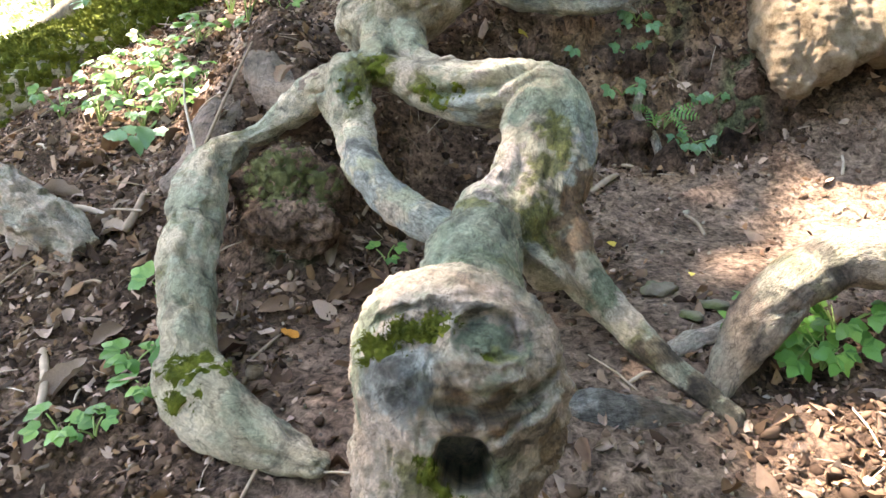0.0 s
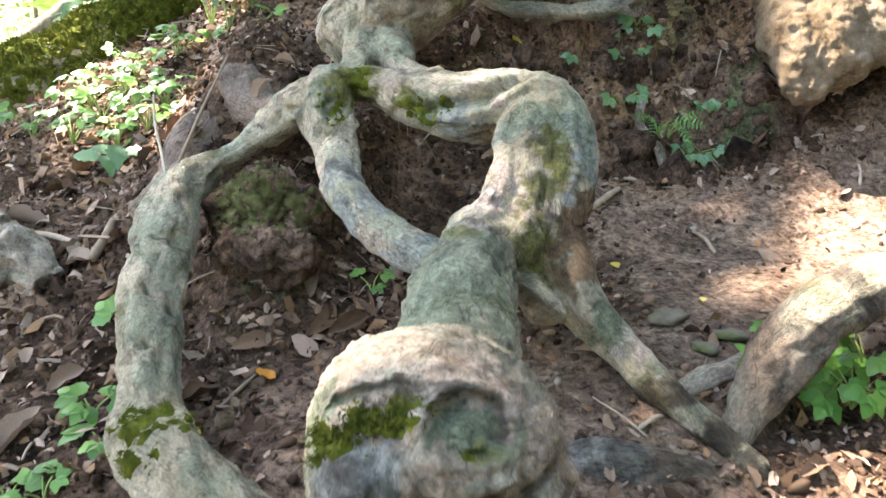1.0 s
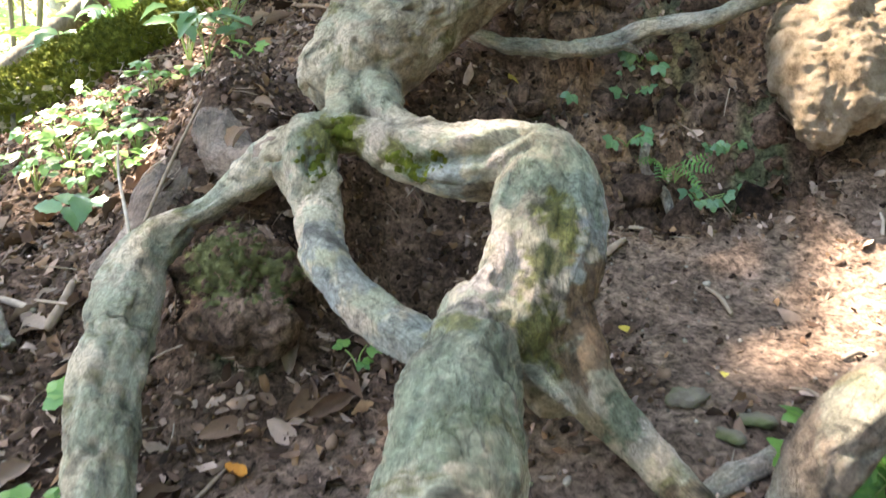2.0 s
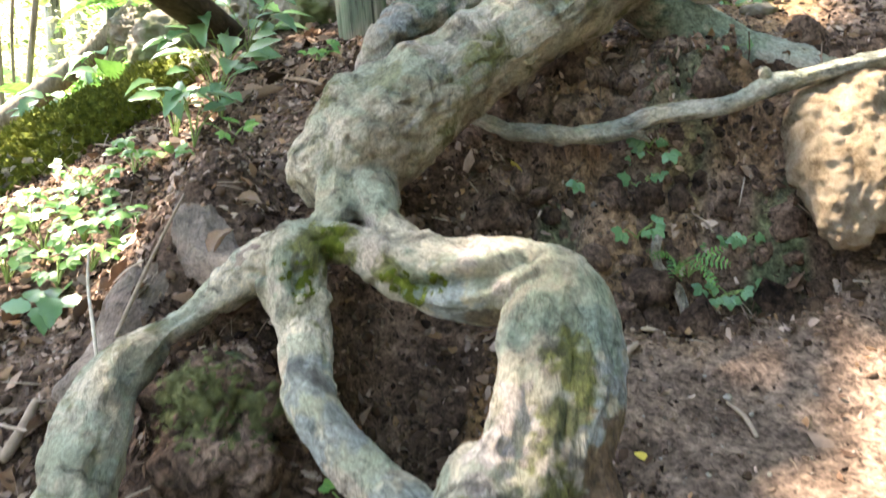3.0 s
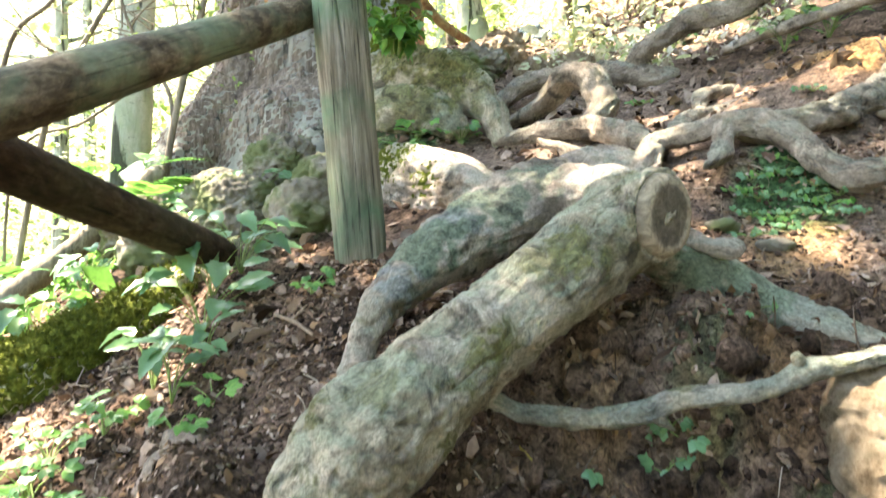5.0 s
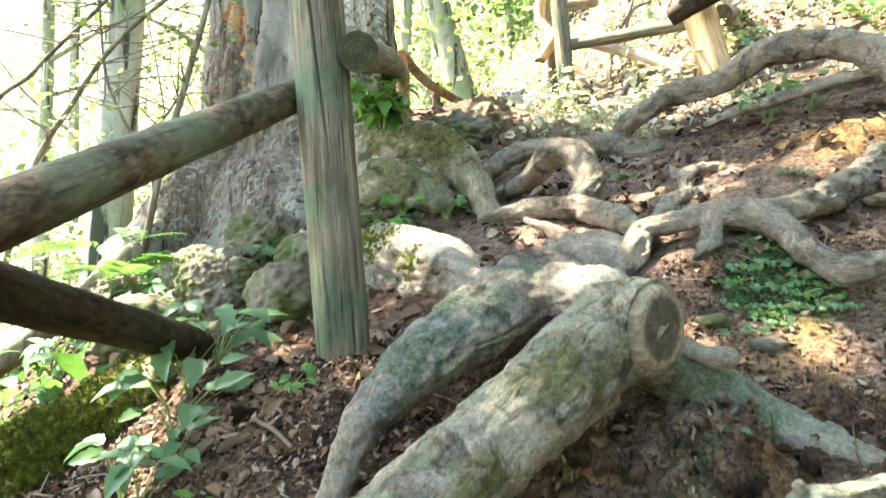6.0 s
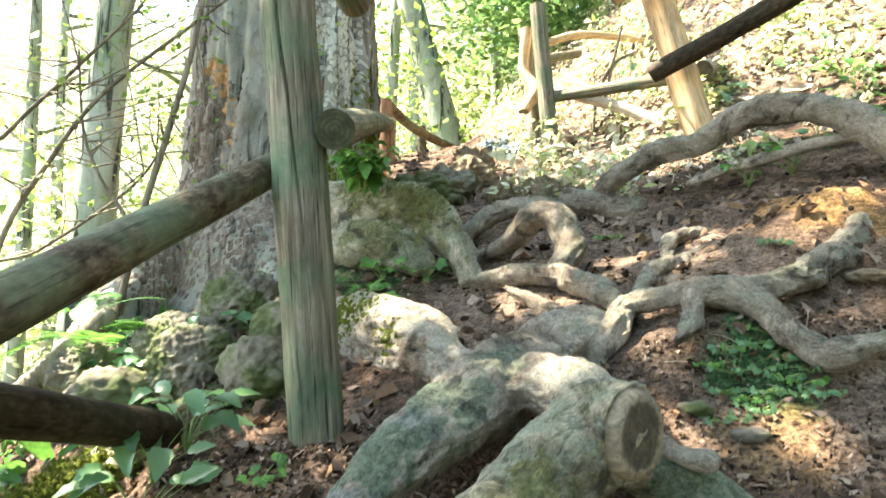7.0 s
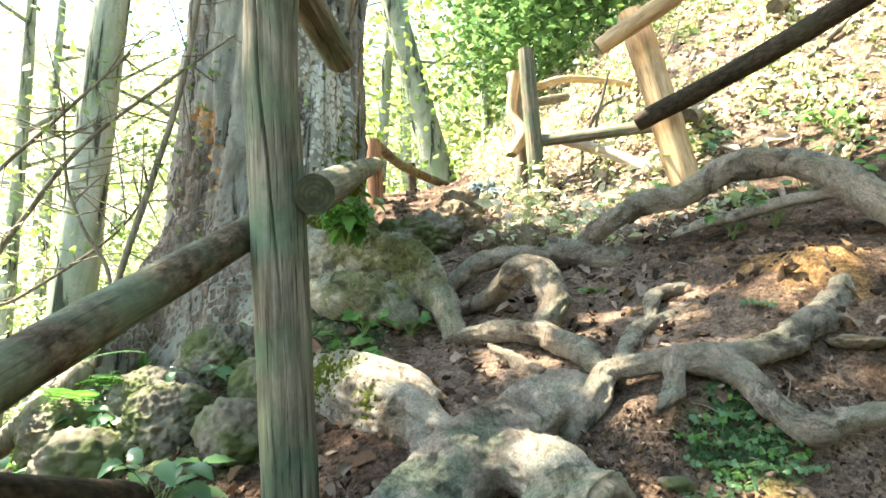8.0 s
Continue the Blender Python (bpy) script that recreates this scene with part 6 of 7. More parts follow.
def frond(length, pairs, droop):
    """A fern frond: a bowed rib with pinnae that shrink to the tip."""
    out = []
    for j in range(pairs):
        q = (j + 1) / (pairs + 1)
        y, z = length * q, length * (0.35 * q - droop * q * q)
        s = length * 0.26 * math.sin(math.pi * (0.12 + 0.86 * q)) + 0.004
        for side in (-1, 1):
            out.append(turned(leaf_grid(s, s * 0.3, 0.1, 0.25, 1), Matrix.Translation((0, y, z)) @ pose(0, 0, 0, 0, 8 * side, -side * 72)))
    rib = [(0, length * k / 8, length * (0.35 * k / 8 - droop * (k / 8) ** 2), 0.0016 - 0.00012 * k) for k in range(9)]
    out.append(tube(rib, 5, 0.02, 0.0))
    return joined(out)


def variants(name, make, mat, n=4):
    return [mesh_of(name, *make(k), mat) for k in range(n)]


random.seed(4)
OVATE = variants("leaf", lambda k: leaf_grid(1.0, 0.5 + 0.05 * k, 0.25 + 0.08 * k, 0.35 + 0.2 * k, 1, 0.01, 8), BLUE_GREEN)
SMALL = variants("leaf", lambda k: leaf_grid(1.0, 0.62, 0.2, 0.3 + 0.15 * k, 1, 0.02, 6), GREEN)
TREFOIL = variants("leaf", lambda k: trefoil(1.0, 0.75, 0.15, 0.3 + 0.2 * k), GREEN)
DULL_TREFOIL = variants("leaf", lambda k: trefoil(1.0, 0.75, 0.15, 0.3 + 0.2 * k), BLUE_GREEN)
FROND = variants("frond", lambda k: frond(1.0, 15, 0.35 + 0.12 * k), GREEN)
FERNLET = variants("leaf", lambda k: frond(1.0, 6, 0.3 + 0.1 * k), GREEN)
STALK, _sn, _sl, _sb = material("green_stalk", 0.6)
_sb.inputs["Base Color"].default_value = (0.16, 0.22, 0.07, 1)


def on_ground(x, y, lift=0.0):
    return Vector((x, y, ground_z(x, y) + lift))


def plant(name, label, x, y, meshes, leaves, size, height, spread, seed, category="plant", lift=-0.004, group="small plants on the slope", up=0.35, z=None, lean=28):
    """Stalks that rise from one root, with a leaf at each tip and some along the way."""
    r = random.Random(seed)
    at = on_ground(x, y, lift) if z is None else Vector((x, y, z))
    ob = thing(name, label, category, at, group)
    for k in range(leaves):
        g = 2.4 * k + r.uniform(-0.5, 0.5)
        h = height * r.uniform(0.45, 1.0)
        out = spread * (0.3 + 0.7 * r.random())
        tip = at + Vector((math.cos(g) * out, math.sin(g) * out, h))
        mid = at + Vector((math.cos(g) * out * 0.35, math.sin(g) * out * 0.35, h * 0.6))
        child("stalk", mesh_of("stalk", *tube([(*at, 0.0016), (*mid, 0.0013), (*tip, 0.0009)], 5, 0.03, 0.0), STALK), ob)
        s = size * r.uniform(0.65, 1.15)
        m = Matrix.Translation(tip) @ pose(0, 0, 0, 0, 0, math.degrees(g) - 90 + r.uniform(-35, 35)) @ pose(0, 0, 0, math.degrees(up) * r.uniform(-0.6, 1.0), r.uniform(-25, 25), 0) @ Matrix.Scale(s, 4)
        m = Matrix.Translation(tip) @ pose(0, 0, 0, lean, 0, 0) @ Matrix.Translation(-tip) @ m
        child(meshes[0].name.split(".")[0], meshes[k % len(meshes)], ob, "", m)
    return ob


PALE_HERB = "pale green herb with small toothed leaflets on the slope"
for k, (x, y) in enumerate([(-0.71, 1.76), (-0.74, 1.70), (-0.58, 1.66), (-0.71, 1.83), (-0.86, 1.84), (-0.67, 1.61), (-0.60, 1.60), (-0.78, 1.64), (-0.92, 1.74), (-0.62, 1.86), (-0.80, 1.78), (-0.66, 1.70)]):
    plant("herb", PALE_HERB, x, y, TREFOIL, 8, 0.030, 0.08, 0.06, 40 + k)
plant("broad_leaved_plant", "plant with long broad pale leaves among litter", -0.64, 1.50, OVATE, 6, 0.085, 0.06, 0.03, 61, up=0.1)
for k, (x, y, n, h) in enumerate([(-0.50, 1.89, 9, 0.13), (-0.46, 1.97, 8, 0.12), (-0.56, 1.95, 8, 0.15)]):
    plant("broad_leaved_plant", "green plant with pointed leaves beside the mossy log", x, y, OVATE, n, 0.065, h, 0.07, 70 + k)
for k, (x, y) in enumerate([(-0.45, 1.77), (-0.62, 1.90), (-0.40, 1.83)]):
    plant("herb", "small green herb growing out of the litter", x, y, TREFOIL, 5, 0.026, 0.05, 0.04, 80 + k)
for k, (x, y, n) in enumerate([(-0.48, 2.33, 12), (-0.52, 2.22, 9), (-0.50, 2.08, 10)]):
    plant("broad_leaved_plant", "bramble-like plant with broad dull green leaves under the rail", x, y, OVATE, n, 0.095, 0.16, 0.12, 90 + k)
for k, (x, y) in enumerate([(-1.05, 2.71), (-1.01, 3.06), (-0.94, 3.18), (-0.79, 3.12), (-0.9, 2.9), (-1.2, 2.95), (-0.75, 2.85), (-1.15, 2.6), (-0.62, 3.02)]):
    plant("broad_leaved_plant", "spreading plant with dull green leaves near the big tree", x, y, OVATE, 10, 0.085, 0.13, 0.11, 100 + k)
plant("herb", "drooping dusty herb at the foot of the post", -0.26, 2.12, TREFOIL, 6, 0.03, 0.05, 0.04, 110)
for k, (x, y, n, s) in enumerate([(0.47, 1.60, 9, 0.05), (0.49, 1.60, 6, 0.045)]):
    plant("fern", "bright green young fern on the bank", x, y, FERNLET, n, s * 1.1, 0.05, 0.045, 120 + k, "fern", lean=58)
for k, (x, y, n) in enumerate([(0.44, 1.69, 8), (0.42, 1.675, 7), (0.46, 1.68, 7), (0.60, 1.62, 8), (0.57, 1.60, 7), (0.40, 1.62, 6), (0.285, 1.685, 4), (0.54, 1.59, 6)]):
    plant("herb", "dark green rounded herb on the shaded bank", x, y, DULL_TREFOIL, n, 0.024, 0.035, 0.045, 130 + k, lean=58)
for k, (x, y) in enumerate([(0.47, 0.89), (0.45, 0.92), (0.50, 0.88), (0.53, 0.91)]):
    plant("herb", "glossy green strawberry-like herb under the arched root", x, y, TREFOIL, 6, 0.034, 0.06, 0.045, 145 + k)
for k, (x, y, n, s) in enumerate([(-0.44, 1.08, 4, 0.032), (-0.42, 0.92, 5, 0.035), (-0.38, 0.86, 3, 0.035), (-0.46, 0.80, 5, 0.022), (-0.09, 1.13, 3, 0.018), (0.04, 1.29, 3, 0.022), (-0.42, 0.80, 4, 0.02)]):
    plant("sprout", "small green sprout in the litter", x, y, TREFOIL, n, s, 0.035, 0.025, 150 + k)


def nettle(at, stems, height, leaf, seed):
    """Upright stems with pairs of pointed leaves that droop and shrink to the tip."""
    r = random.Random(seed)
    at = Vector(at)
    ob = thing("nettle", "bright green nettle on the mossy buttress", "plant", at, "small plants on the slope")
    for k in range(stems):
        g, lean = 2.4 * k + r.uniform(-0.4, 0.4), r.uniform(0.15, 0.6)
        h = height * r.uniform(0.6, 1.0)
        foot = at + Vector((math.cos(g), math.sin(g), 0)) * r.uniform(0.0, 0.04)
        top = foot + Vector((math.cos(g) * lean * h, math.sin(g) * lean * h, h))
        child("stalk", mesh_of("stalk", *tube([(*foot, 0.003), (*(foot.lerp(top, 0.5) + Vector((0, 0, 0.1 * h))), 0.0026), (*top, 0.0018)], 5, 0.03, 0.0), STALK), ob)
        for j in range(5):
            q = 0.35 + 0.16 * j
            p = foot.lerp(top, q) + Vector((0, 0, 0.4 * h * q * (1 - q)))
            for side in (0, 180):
                turn = math.degrees(g) + 90 * (j % 2) + side + r.uniform(-20, 20)
                m = Matrix.Translation(p) @ pose(0, 0, 0, 0, 0, turn) @ pose(0, 0, 0, r.uniform(-50, 0), r.uniform(-15, 15), 0) @ Matrix.Scale(leaf * (1.15 - 0.13 * j) * r.uniform(0.8, 1.1), 4)
                child("leaf", SMALL[(j + k) % 4], ob, "", m)
    return ob


nettle((-0.10, 3.16, 1.90), 13, 0.20, 0.08, 160)
for k, (x, y) in enumerate([(-0.03, 3.14), (-0.10, 3.06), (-0.06, 2.98), (0.14, 3.15)]):
    plant("herb", "green herb at the foot of the buttress", x, y, TREFOIL, 7, 0.045, 0.10, 0.07, 165 + k)
for k, (x, y) in enumerate([(0.89, 2.25), (0.96, 2.18), (0.77, 2.10), (0.85, 2.22), (0.97, 2.26), (0.92, 2.21), (0.90, 2.17), (1.22, 2.63), (0.88, 3.30), (0.99, 2.21), (0.82, 2.19), (0.60, 1.78), (0.86, 2.17), (0.94, 2.24), (0.91, 2.25), (0.84, 2.25), (0.99, 2.16), (1.02, 2.12), (0.97, 2.13), (0.87, 2.13), (0.80, 2.23), (1.03, 2.18)]):
    plant("herb", "low mat of small green leaves on the mossy bank", x, y, DULL_TREFOIL if k % 4 else TREFOIL, 13, 0.013, 0.02, 0.055, 170 + k, lean=58)
plant("fern", "arching green fern behind the rails", -1.04, 3.02, FROND, 12, 0.30, 0.34, 0.10, 185, "fern", up=0.45, lean=8)
plant("fern", "pale fern in the light behind the rails", -1.65, 3.5, FROND, 9, 0.40, 0.16, 0.07, 186, "fern", up=0.45, lean=8)
r = random.Random(9)
for k in range(46):
    y = r.uniform(3.7, 7.0)
    x = 1.15 + (y - 3.7) * 0.22 + abs(r.gauss(0, 1.1))
    plant("herb", "sunlit green plant on the bright hillside", x, y, OVATE if k % 2 else SMALL, 9, 0.085, 0.14, 0.13, 200 + k)
for k, (x, y) in enumerate([(2.05, 3.4), (2.2, 3.6), (1.95, 3.55), (1.66, 3.3), (1.5, 3.35), (2.3, 3.3)]):
    plant("herb", "leafy green plant beside the arched root", x, y, SMALL, 14, 0.07, 0.16, 0.14, 260 + k)


# ---- litter ----
def litter(name, label, count, size, area, keep, mat, seed, lift=0.003, tilt=0.35, shapes=None, category="leaf litter"):
    """Many small flat things strewn over the soil in one mesh."""
    rg = np.random.default_rng(seed)
    xs = rg.uniform(area[0], area[1], count * 3)
    ys = rg.uniform(area[2], area[3], count * 3)
    ok = rg.uniform(0, 1, count * 3) < keep(xs, ys)
    xs, ys = xs[ok][:count], ys[ok][:count]
    zs = ground_z(xs, ys)
    ex = (ground_z(xs + 0.01, ys) - zs) / 0.01
    ey = (ground_z(xs, ys + 0.01) - zs) / 0.01
    verts, faces = [], []
    for k in range(len(xs)):
        n = Vector((-ex[k], -ey[k], 1)) + Vector(rg.normal(size=3)) * tilt
        q = n.to_track_quat("Z", "Y").to_matrix().to_4x4() @ pose(0, 0, 0, 0, 0, rg.uniform(0, 360))
        m = Matrix.Translation((xs[k], ys[k], zs[k] + lift * rg.uniform(0.3, 1.5))) @ q @ Matrix.Scale(size * min(2.6, 0.75 * math.exp(rg.normal() * 0.5)), 4)
        v, f = shapes[k % len(shapes)]
        o = len(verts)
        verts += [m @ Vector(p) for p in v]
        faces += [tuple(i + o for i in g) for g in f]
    return tagged(new(name, mesh_of(name, verts, faces, mat)), label, category, kind="stuff")


def bare(x, y):
    steep = ease(x, 0.1, 0.25) * (1 - ease(x, 0.8, 0.95)) * ease(y, 1.48, 1.6) * (1 - ease(y, 1.8, 1.95))
    return (1 - 0.93 * sandy(x, y)) * (1 - 0.65 * steep)


def low_leaf(k):
    return dry_leaf(20 + k, 0.5 + 0.05 * (k % 4), 1, 5, 0.16, 0.9)


def chip(k):
    g = random.Random(k)
    pts = [(math.cos(a) * g.uniform(0.12, 0.55), math.sin(a) * g.uniform(0.3, 1.0), g.uniform(-0.35, 0.35)) for a in (0, 1.1, 2.2, 3.3, 4.4, 5.4)]
    return [(0, 0, g.uniform(0.05, 0.3))] + pts, [(0, 1 + i, 1 + (i + 1) % 6) for i in range(6)]


def clod(k):
    g = random.Random(50 + k)
    v, f = [], []
    for j in range(1, 4):
        for i in range(6):
            a, b = 2 * math.pi * i / 6, math.pi * j / 4
            s = g.uniform(0.35, 0.6)
            v.append((s * math.cos(a) * math.sin(b), s * 1.2 * math.sin(a) * math.sin(b), 0.65 * s * math.cos(b)))
    v += [(0, 0, 0.35), (0, 0, -0.35)]
    for j in range(2):
        for i in range(6):
            m = (i + 1) % 6
            f.append((j * 6 + i, (j + 1) * 6 + i, (j + 1) * 6 + m, j * 6 + m))
    for i in range(6):
        m = (i + 1) % 6
        f += [(18, i, m), (19, 12 + m, 12 + i)]
    return v, f


def needle(k):
    g = random.Random(80 + k)
    b = g.uniform(-0.15, 0.15)
    return tube([(0, -0.5, 0, 0.018), (b, 0, 0.05, 0.02), (0, 0.5, 0, 0.012)], 5, 0.5, 0.0)


CLOD = leaf_paint("soil_crumb", [(0.012, 0.007, 0.005), (0.055, 0.034, 0.022), (0.14, 0.09, 0.06)], 0, 0.95)
GRIT = leaf_paint("pale_grit", [(0.10, 0.08, 0.06), (0.17, 0.14, 0.11), (0.28, 0.24, 0.19)], 0, 0.9)
TWIG = leaf_paint("dry_twig", [(0.13, 0.09, 0.06), (0.24, 0.18, 0.13), (0.38, 0.31, 0.24)], 0, 0.85)
NEAR = (-1.3, 1.3, 0.62, 2.3)
LEAVES, CHIPS, CLODS, NEEDLES = [low_leaf(k) for k in range(7)], [chip(k) for k in range(8)], [clod(k) for k in range(6)], [needle(k) for k in range(4)]
litter("leaf_litter", "brown and pinkish broken dead leaves", 20000, 0.0125, NEAR, bare, DEAD, 1, 0.004, 0.55, CHIPS)
litter("leaf_litter", "brown curled dead beech leaves", 650, 0.034, NEAR, lambda x, y: bare(x, y) * np.where(x < 0.1, 1.0, 0.45), DEAD, 2, 0.005, 0.4, LEAVES)
litter("soil_crumbs", "dark crumbs of forest soil", 15000, 0.009, NEAR, lambda x, y: 1 - 0.97 * sandy(x, y), CLOD, 3, 0.001, 0.6, CLODS, "soil")
litter("grit", "pale grit and small pebbles", 1300, 0.0055, NEAR, lambda x, y: 0.4 + 0.6 * sandy(x, y), GRIT, 4, 0.001, 0.5, CLODS, "gravel")
litter("dry_twigs", "thin dry twigs and leaf stalks", 900, 0.05, NEAR, bare, TWIG, 5, 0.004, 0.25, NEEDLES, "twigs")
ROOTLET = leaf_paint("dark_rootlet", [(0.04, 0.026, 0.017), (0.09, 0.06, 0.04), (0.16, 0.115, 0.08)], 0, 0.85)
BANK = (0.08, 0.82, 1.5, 1.85)
litter("soil_clods", "dark clods of earth on the steep bank", 420, 0.038, BANK, lambda x, y: np.ones_like(x), SOIL, 11, -0.006, 0.8, CLODS, "soil")
litter("rootlets", "fine rootlets hanging out of the bank", 260, 0.05, BANK, lambda x, y: np.ones_like(x), ROOTLET, 12, 0.004, 0.5, NEEDLES, "rootlets")
litter("leaf_litter", "dark dead leaves caught on the bank", 420, 0.022, BANK, lambda x, y: np.ones_like(x), DEAD, 13, 0.008, 0.8, LEAVES + CHIPS)
FAR = (-2.0, 2.6, 2.3, 6.5)
litter("leaf_litter", "dead leaves on the upper slope", 3000, 0.036, FAR, lambda x, y: 1 - ease(y + x, 4.4, 5.2), DEAD, 6, 0.006, 0.4, CHIPS + LEAVES)
litter("soil_crumbs", "dark soil crumbs on the upper slope", 2600, 0.022, FAR, lambda x, y: np.ones_like(x), CLOD, 7, 0.002, 0.5, CLODS, "soil")
# Pale dead leaves, whitened further to paint in the glare of full sun.
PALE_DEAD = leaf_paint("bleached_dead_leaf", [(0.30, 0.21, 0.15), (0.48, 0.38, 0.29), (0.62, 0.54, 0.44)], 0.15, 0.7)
HILL = (0.3, 7.0, 3.6, 9.0)


def tufty(x, y):
    """Cover that gathers in tufts and leaves dark hollows between them."""
    f = np.array([noise.fractal(Vector((a * 2.2, b * 2.2, 4)), 0.8, 2.0, 3) for a, b in zip(x, y)])
    return ease(x - 0.08 * y, 0.15, 0.5) * np.clip(1.4 - 0.12 * y, 0.3, 1) * ease(f, -0.12, 0.1)


SPRIG = [leaf_grid(1.0, 0.5, 0.3, 0.4 + 0.3 * k, 0, 0.03, 3) for k in range(3)]
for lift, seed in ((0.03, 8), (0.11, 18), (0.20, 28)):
    litter("ground_cover", "yellowish leaves whitened for sun glare, in tufts on the hillside", 13000, 0.045, HILL, tufty, HILL_LEAF, seed, lift, 0.8, SPRIG, "foliage")
litter("leaf_litter", "pale dead leaves whitened for sun glare on the hillside", 7000, 0.06, HILL, lambda x, y: ease(x - 0.08 * y, 0.1, 0.3), PALE_DEAD, 9, 0.03, 0.4, LEAVES)
litter("ground_cover", "green leaves on the slope under the big tree", 2600, 0.06, (-3.0, -0.6, 2.4, 6.0), lambda x, y: ease(-x, 0.5, 1.2), GREEN, 10, 0.04, 0.7, LEAVES, "foliage")


# ---- stones ----
def rock(x, y, size, seed, label, z=None, mat=None, lobes=0.35, name="stone"):
    bm = bmesh.new()
    bmesh.ops.create_icosphere(bm, subdivisions=6 if max(size) > 0.15 else 5 if max(size) > 0.06 else 3, radius=1.0)
    for v in bm.verts:
        n = v.co.normalized()
        f = 1 + lobes * noise.fractal(n * 1.4 + Vector((seed, 0, 0)), 0.8, 2.0, 3) - 0.6 * lobes * abs(noise.noise(n * 2.6 + Vector((seed, 2, 0)))) + 0.10 * noise.fractal(n * 6 + Vector((seed, 2, 0)), 0.6, 2.0, 5)
        q = n * f
        big = max(abs(q.x), abs(q.y), abs(q.z))
        q *= 1 - 0.18 * (big - 0.7)
        v.co = Vector((q.x * size[0], q.y * size[1], q.z * size[2]))
    me = bpy.data.meshes.new(name)
    bm.to_mesh(me)
    bm.free()
    me.polygons.foreach_set("use_smooth", [True] * len(me.polygons))
    me.materials.append(mat or STONE)
    ob = tagged(new(name, me), label, "stone", "stones on the slope")
    ob.location = (x, y, (ground_z(x, y) + size[2] * 0.25) if z is None else z)
    ob.rotation_euler = (0, 0, seed * 1.7)
    return ob


def pale_stone():
    m, n, l, b = material("pale_sandstone", 0.95)
    v = coords(n, l)
    c = ramp(n, l, noise_tex(n, l, v, 18, 10, 0.75), [(0.36, (0.11, 0.075, 0.043)), (0.48, (0.27, 0.198, 0.128)), (0.64, (0.42, 0.33, 0.235))])
    c = mix(n, l, ramp(n, l, noise_tex(n, l, v, 7, 8, 0.7, 0.8), [(0.55, 0.0), (0.68, 0.6)]), c, (0.07, 0.07, 0.03))
    l.new(c, b.inputs["Base Color"])
    relief(n, l, b, noise_tex(n, l, v, 34, 12, 0.85), 1.0, 0.035)
    return m


SANDSTONE = pale_stone()
SLATE, _gn, _gl, _gb = material("blue_grey_slate", 0.7)
_gl.new(ramp(_gn, _gl, noise_tex(_gn, _gl, coords(_gn, _gl), 20, 6), [(0.3, (0.07, 0.09, 0.10)), (0.7, (0.17, 0.21, 0.23))]), _gb.inputs["Base Color"])
boulder_me = grown("boulder", [tube([(x, 1.48 - d, low, 0.045 + d), (x, 1.535 - d, 0.77, 0.068 + d), (x + 0.01, 1.60 - d, 0.85 + d, 0.062 + d)], 24, 0.02, 0.20, 9.0, seed=x * 9) for x, d, low in ((0.71, 0.0, 0.66), (0.765, 0.010, 0.70), (0.83, 0.004, 0.735), (0.92, 0.02, 0.75), (1.02, 0.01, 0.75), (1.12, 0.02, 0.75))] + [tube([(0.82, 1.65, 0.78, 0.10), (1.1, 1.64, 0.80, 0.13)], 24, 0.03, 0.1)], 0.005, SANDSTONE, 5, 0.004, creases=6.0)
tagged(new("boulder", boulder_me), "large pale sandstone block jutting from the bank", "stone", "stones on the slope")
rock(0.335, 1.05, (0.032, 0.022, 0.014), 2.1, "pale angular stone on the path")
rock(-0.25, 0.90, (0.02, 0.014, 0.009), 2.9, "small pale stone in the soil", mat=SANDSTONE)
rock(0.36, 0.98, (0.022, 0.015, 0.007), 3.1, "flat grey stone on the path")
rock(0.40, 1.0, (0.025, 0.018, 0.007), 3.4, "flat grey stone on the path")
rock(0.334, 1.79, (0.045, 0.03, 0.035), 4.2, "pinkish stone set in the bank", mat=SANDSTONE)
for k, (x, y, s) in enumerate([(-0.36, 2.60, 0.14), (-0.60, 2.80, 0.17), (-0.82, 2.72, 0.15), (-0.56, 3.25, 0.19), (-0.34, 2.90, 0.14), (-0.98, 3.0, 0.17), (-0.72, 3.02, 0.16)]):
    rock(x, y, (s, s * 0.85, s * 0.8), 5 + k * 1.3, "mossy grey stone near the post", lobes=0.16)
for k, (x, y, s) in enumerate([(0.47, 4.72, 0.16), (0.26, 4.20, 0.19), (0.10, 4.30, 0.15), (0.55, 3.98, 0.10), (0.72, 3.92, 0.13), (0.42, 4.4, 0.15), (0.62, 3.75, 0.09), (0.88, 3.85, 0.09)]):
    rock(x, y, (s, s * 0.9, s * 0.8), 14 + k * 1.9, "rough mossy stone at the top of the roots" if k in (1, 2) else "pale pinkish stone at the top of the roots", mat=STONE if k in (1, 2) else SANDSTONE)
for k, (x, y, s) in enumerate([(0.69, 5.15, 0.10), (0.78, 5.0, 0.07), (0.74, 5.25, 0.08)]):
    rock(x, y, (s * 1.5, s, s * 0.7), 41 + k * 1.3, "blue-grey slate stone beside the path top", mat=SLATE)
rock(1.36, 2.40, (0.085, 0.06, 0.022), 31, "flat pale stone on the slope", mat=SANDSTONE)
rock(0.72, 2.13, (0.04, 0.03, 0.02), 33, "brown stone in the bank")
rock(0.80, 2.05, (0.05, 0.035, 0.02), 35, "brown stone in the bank")

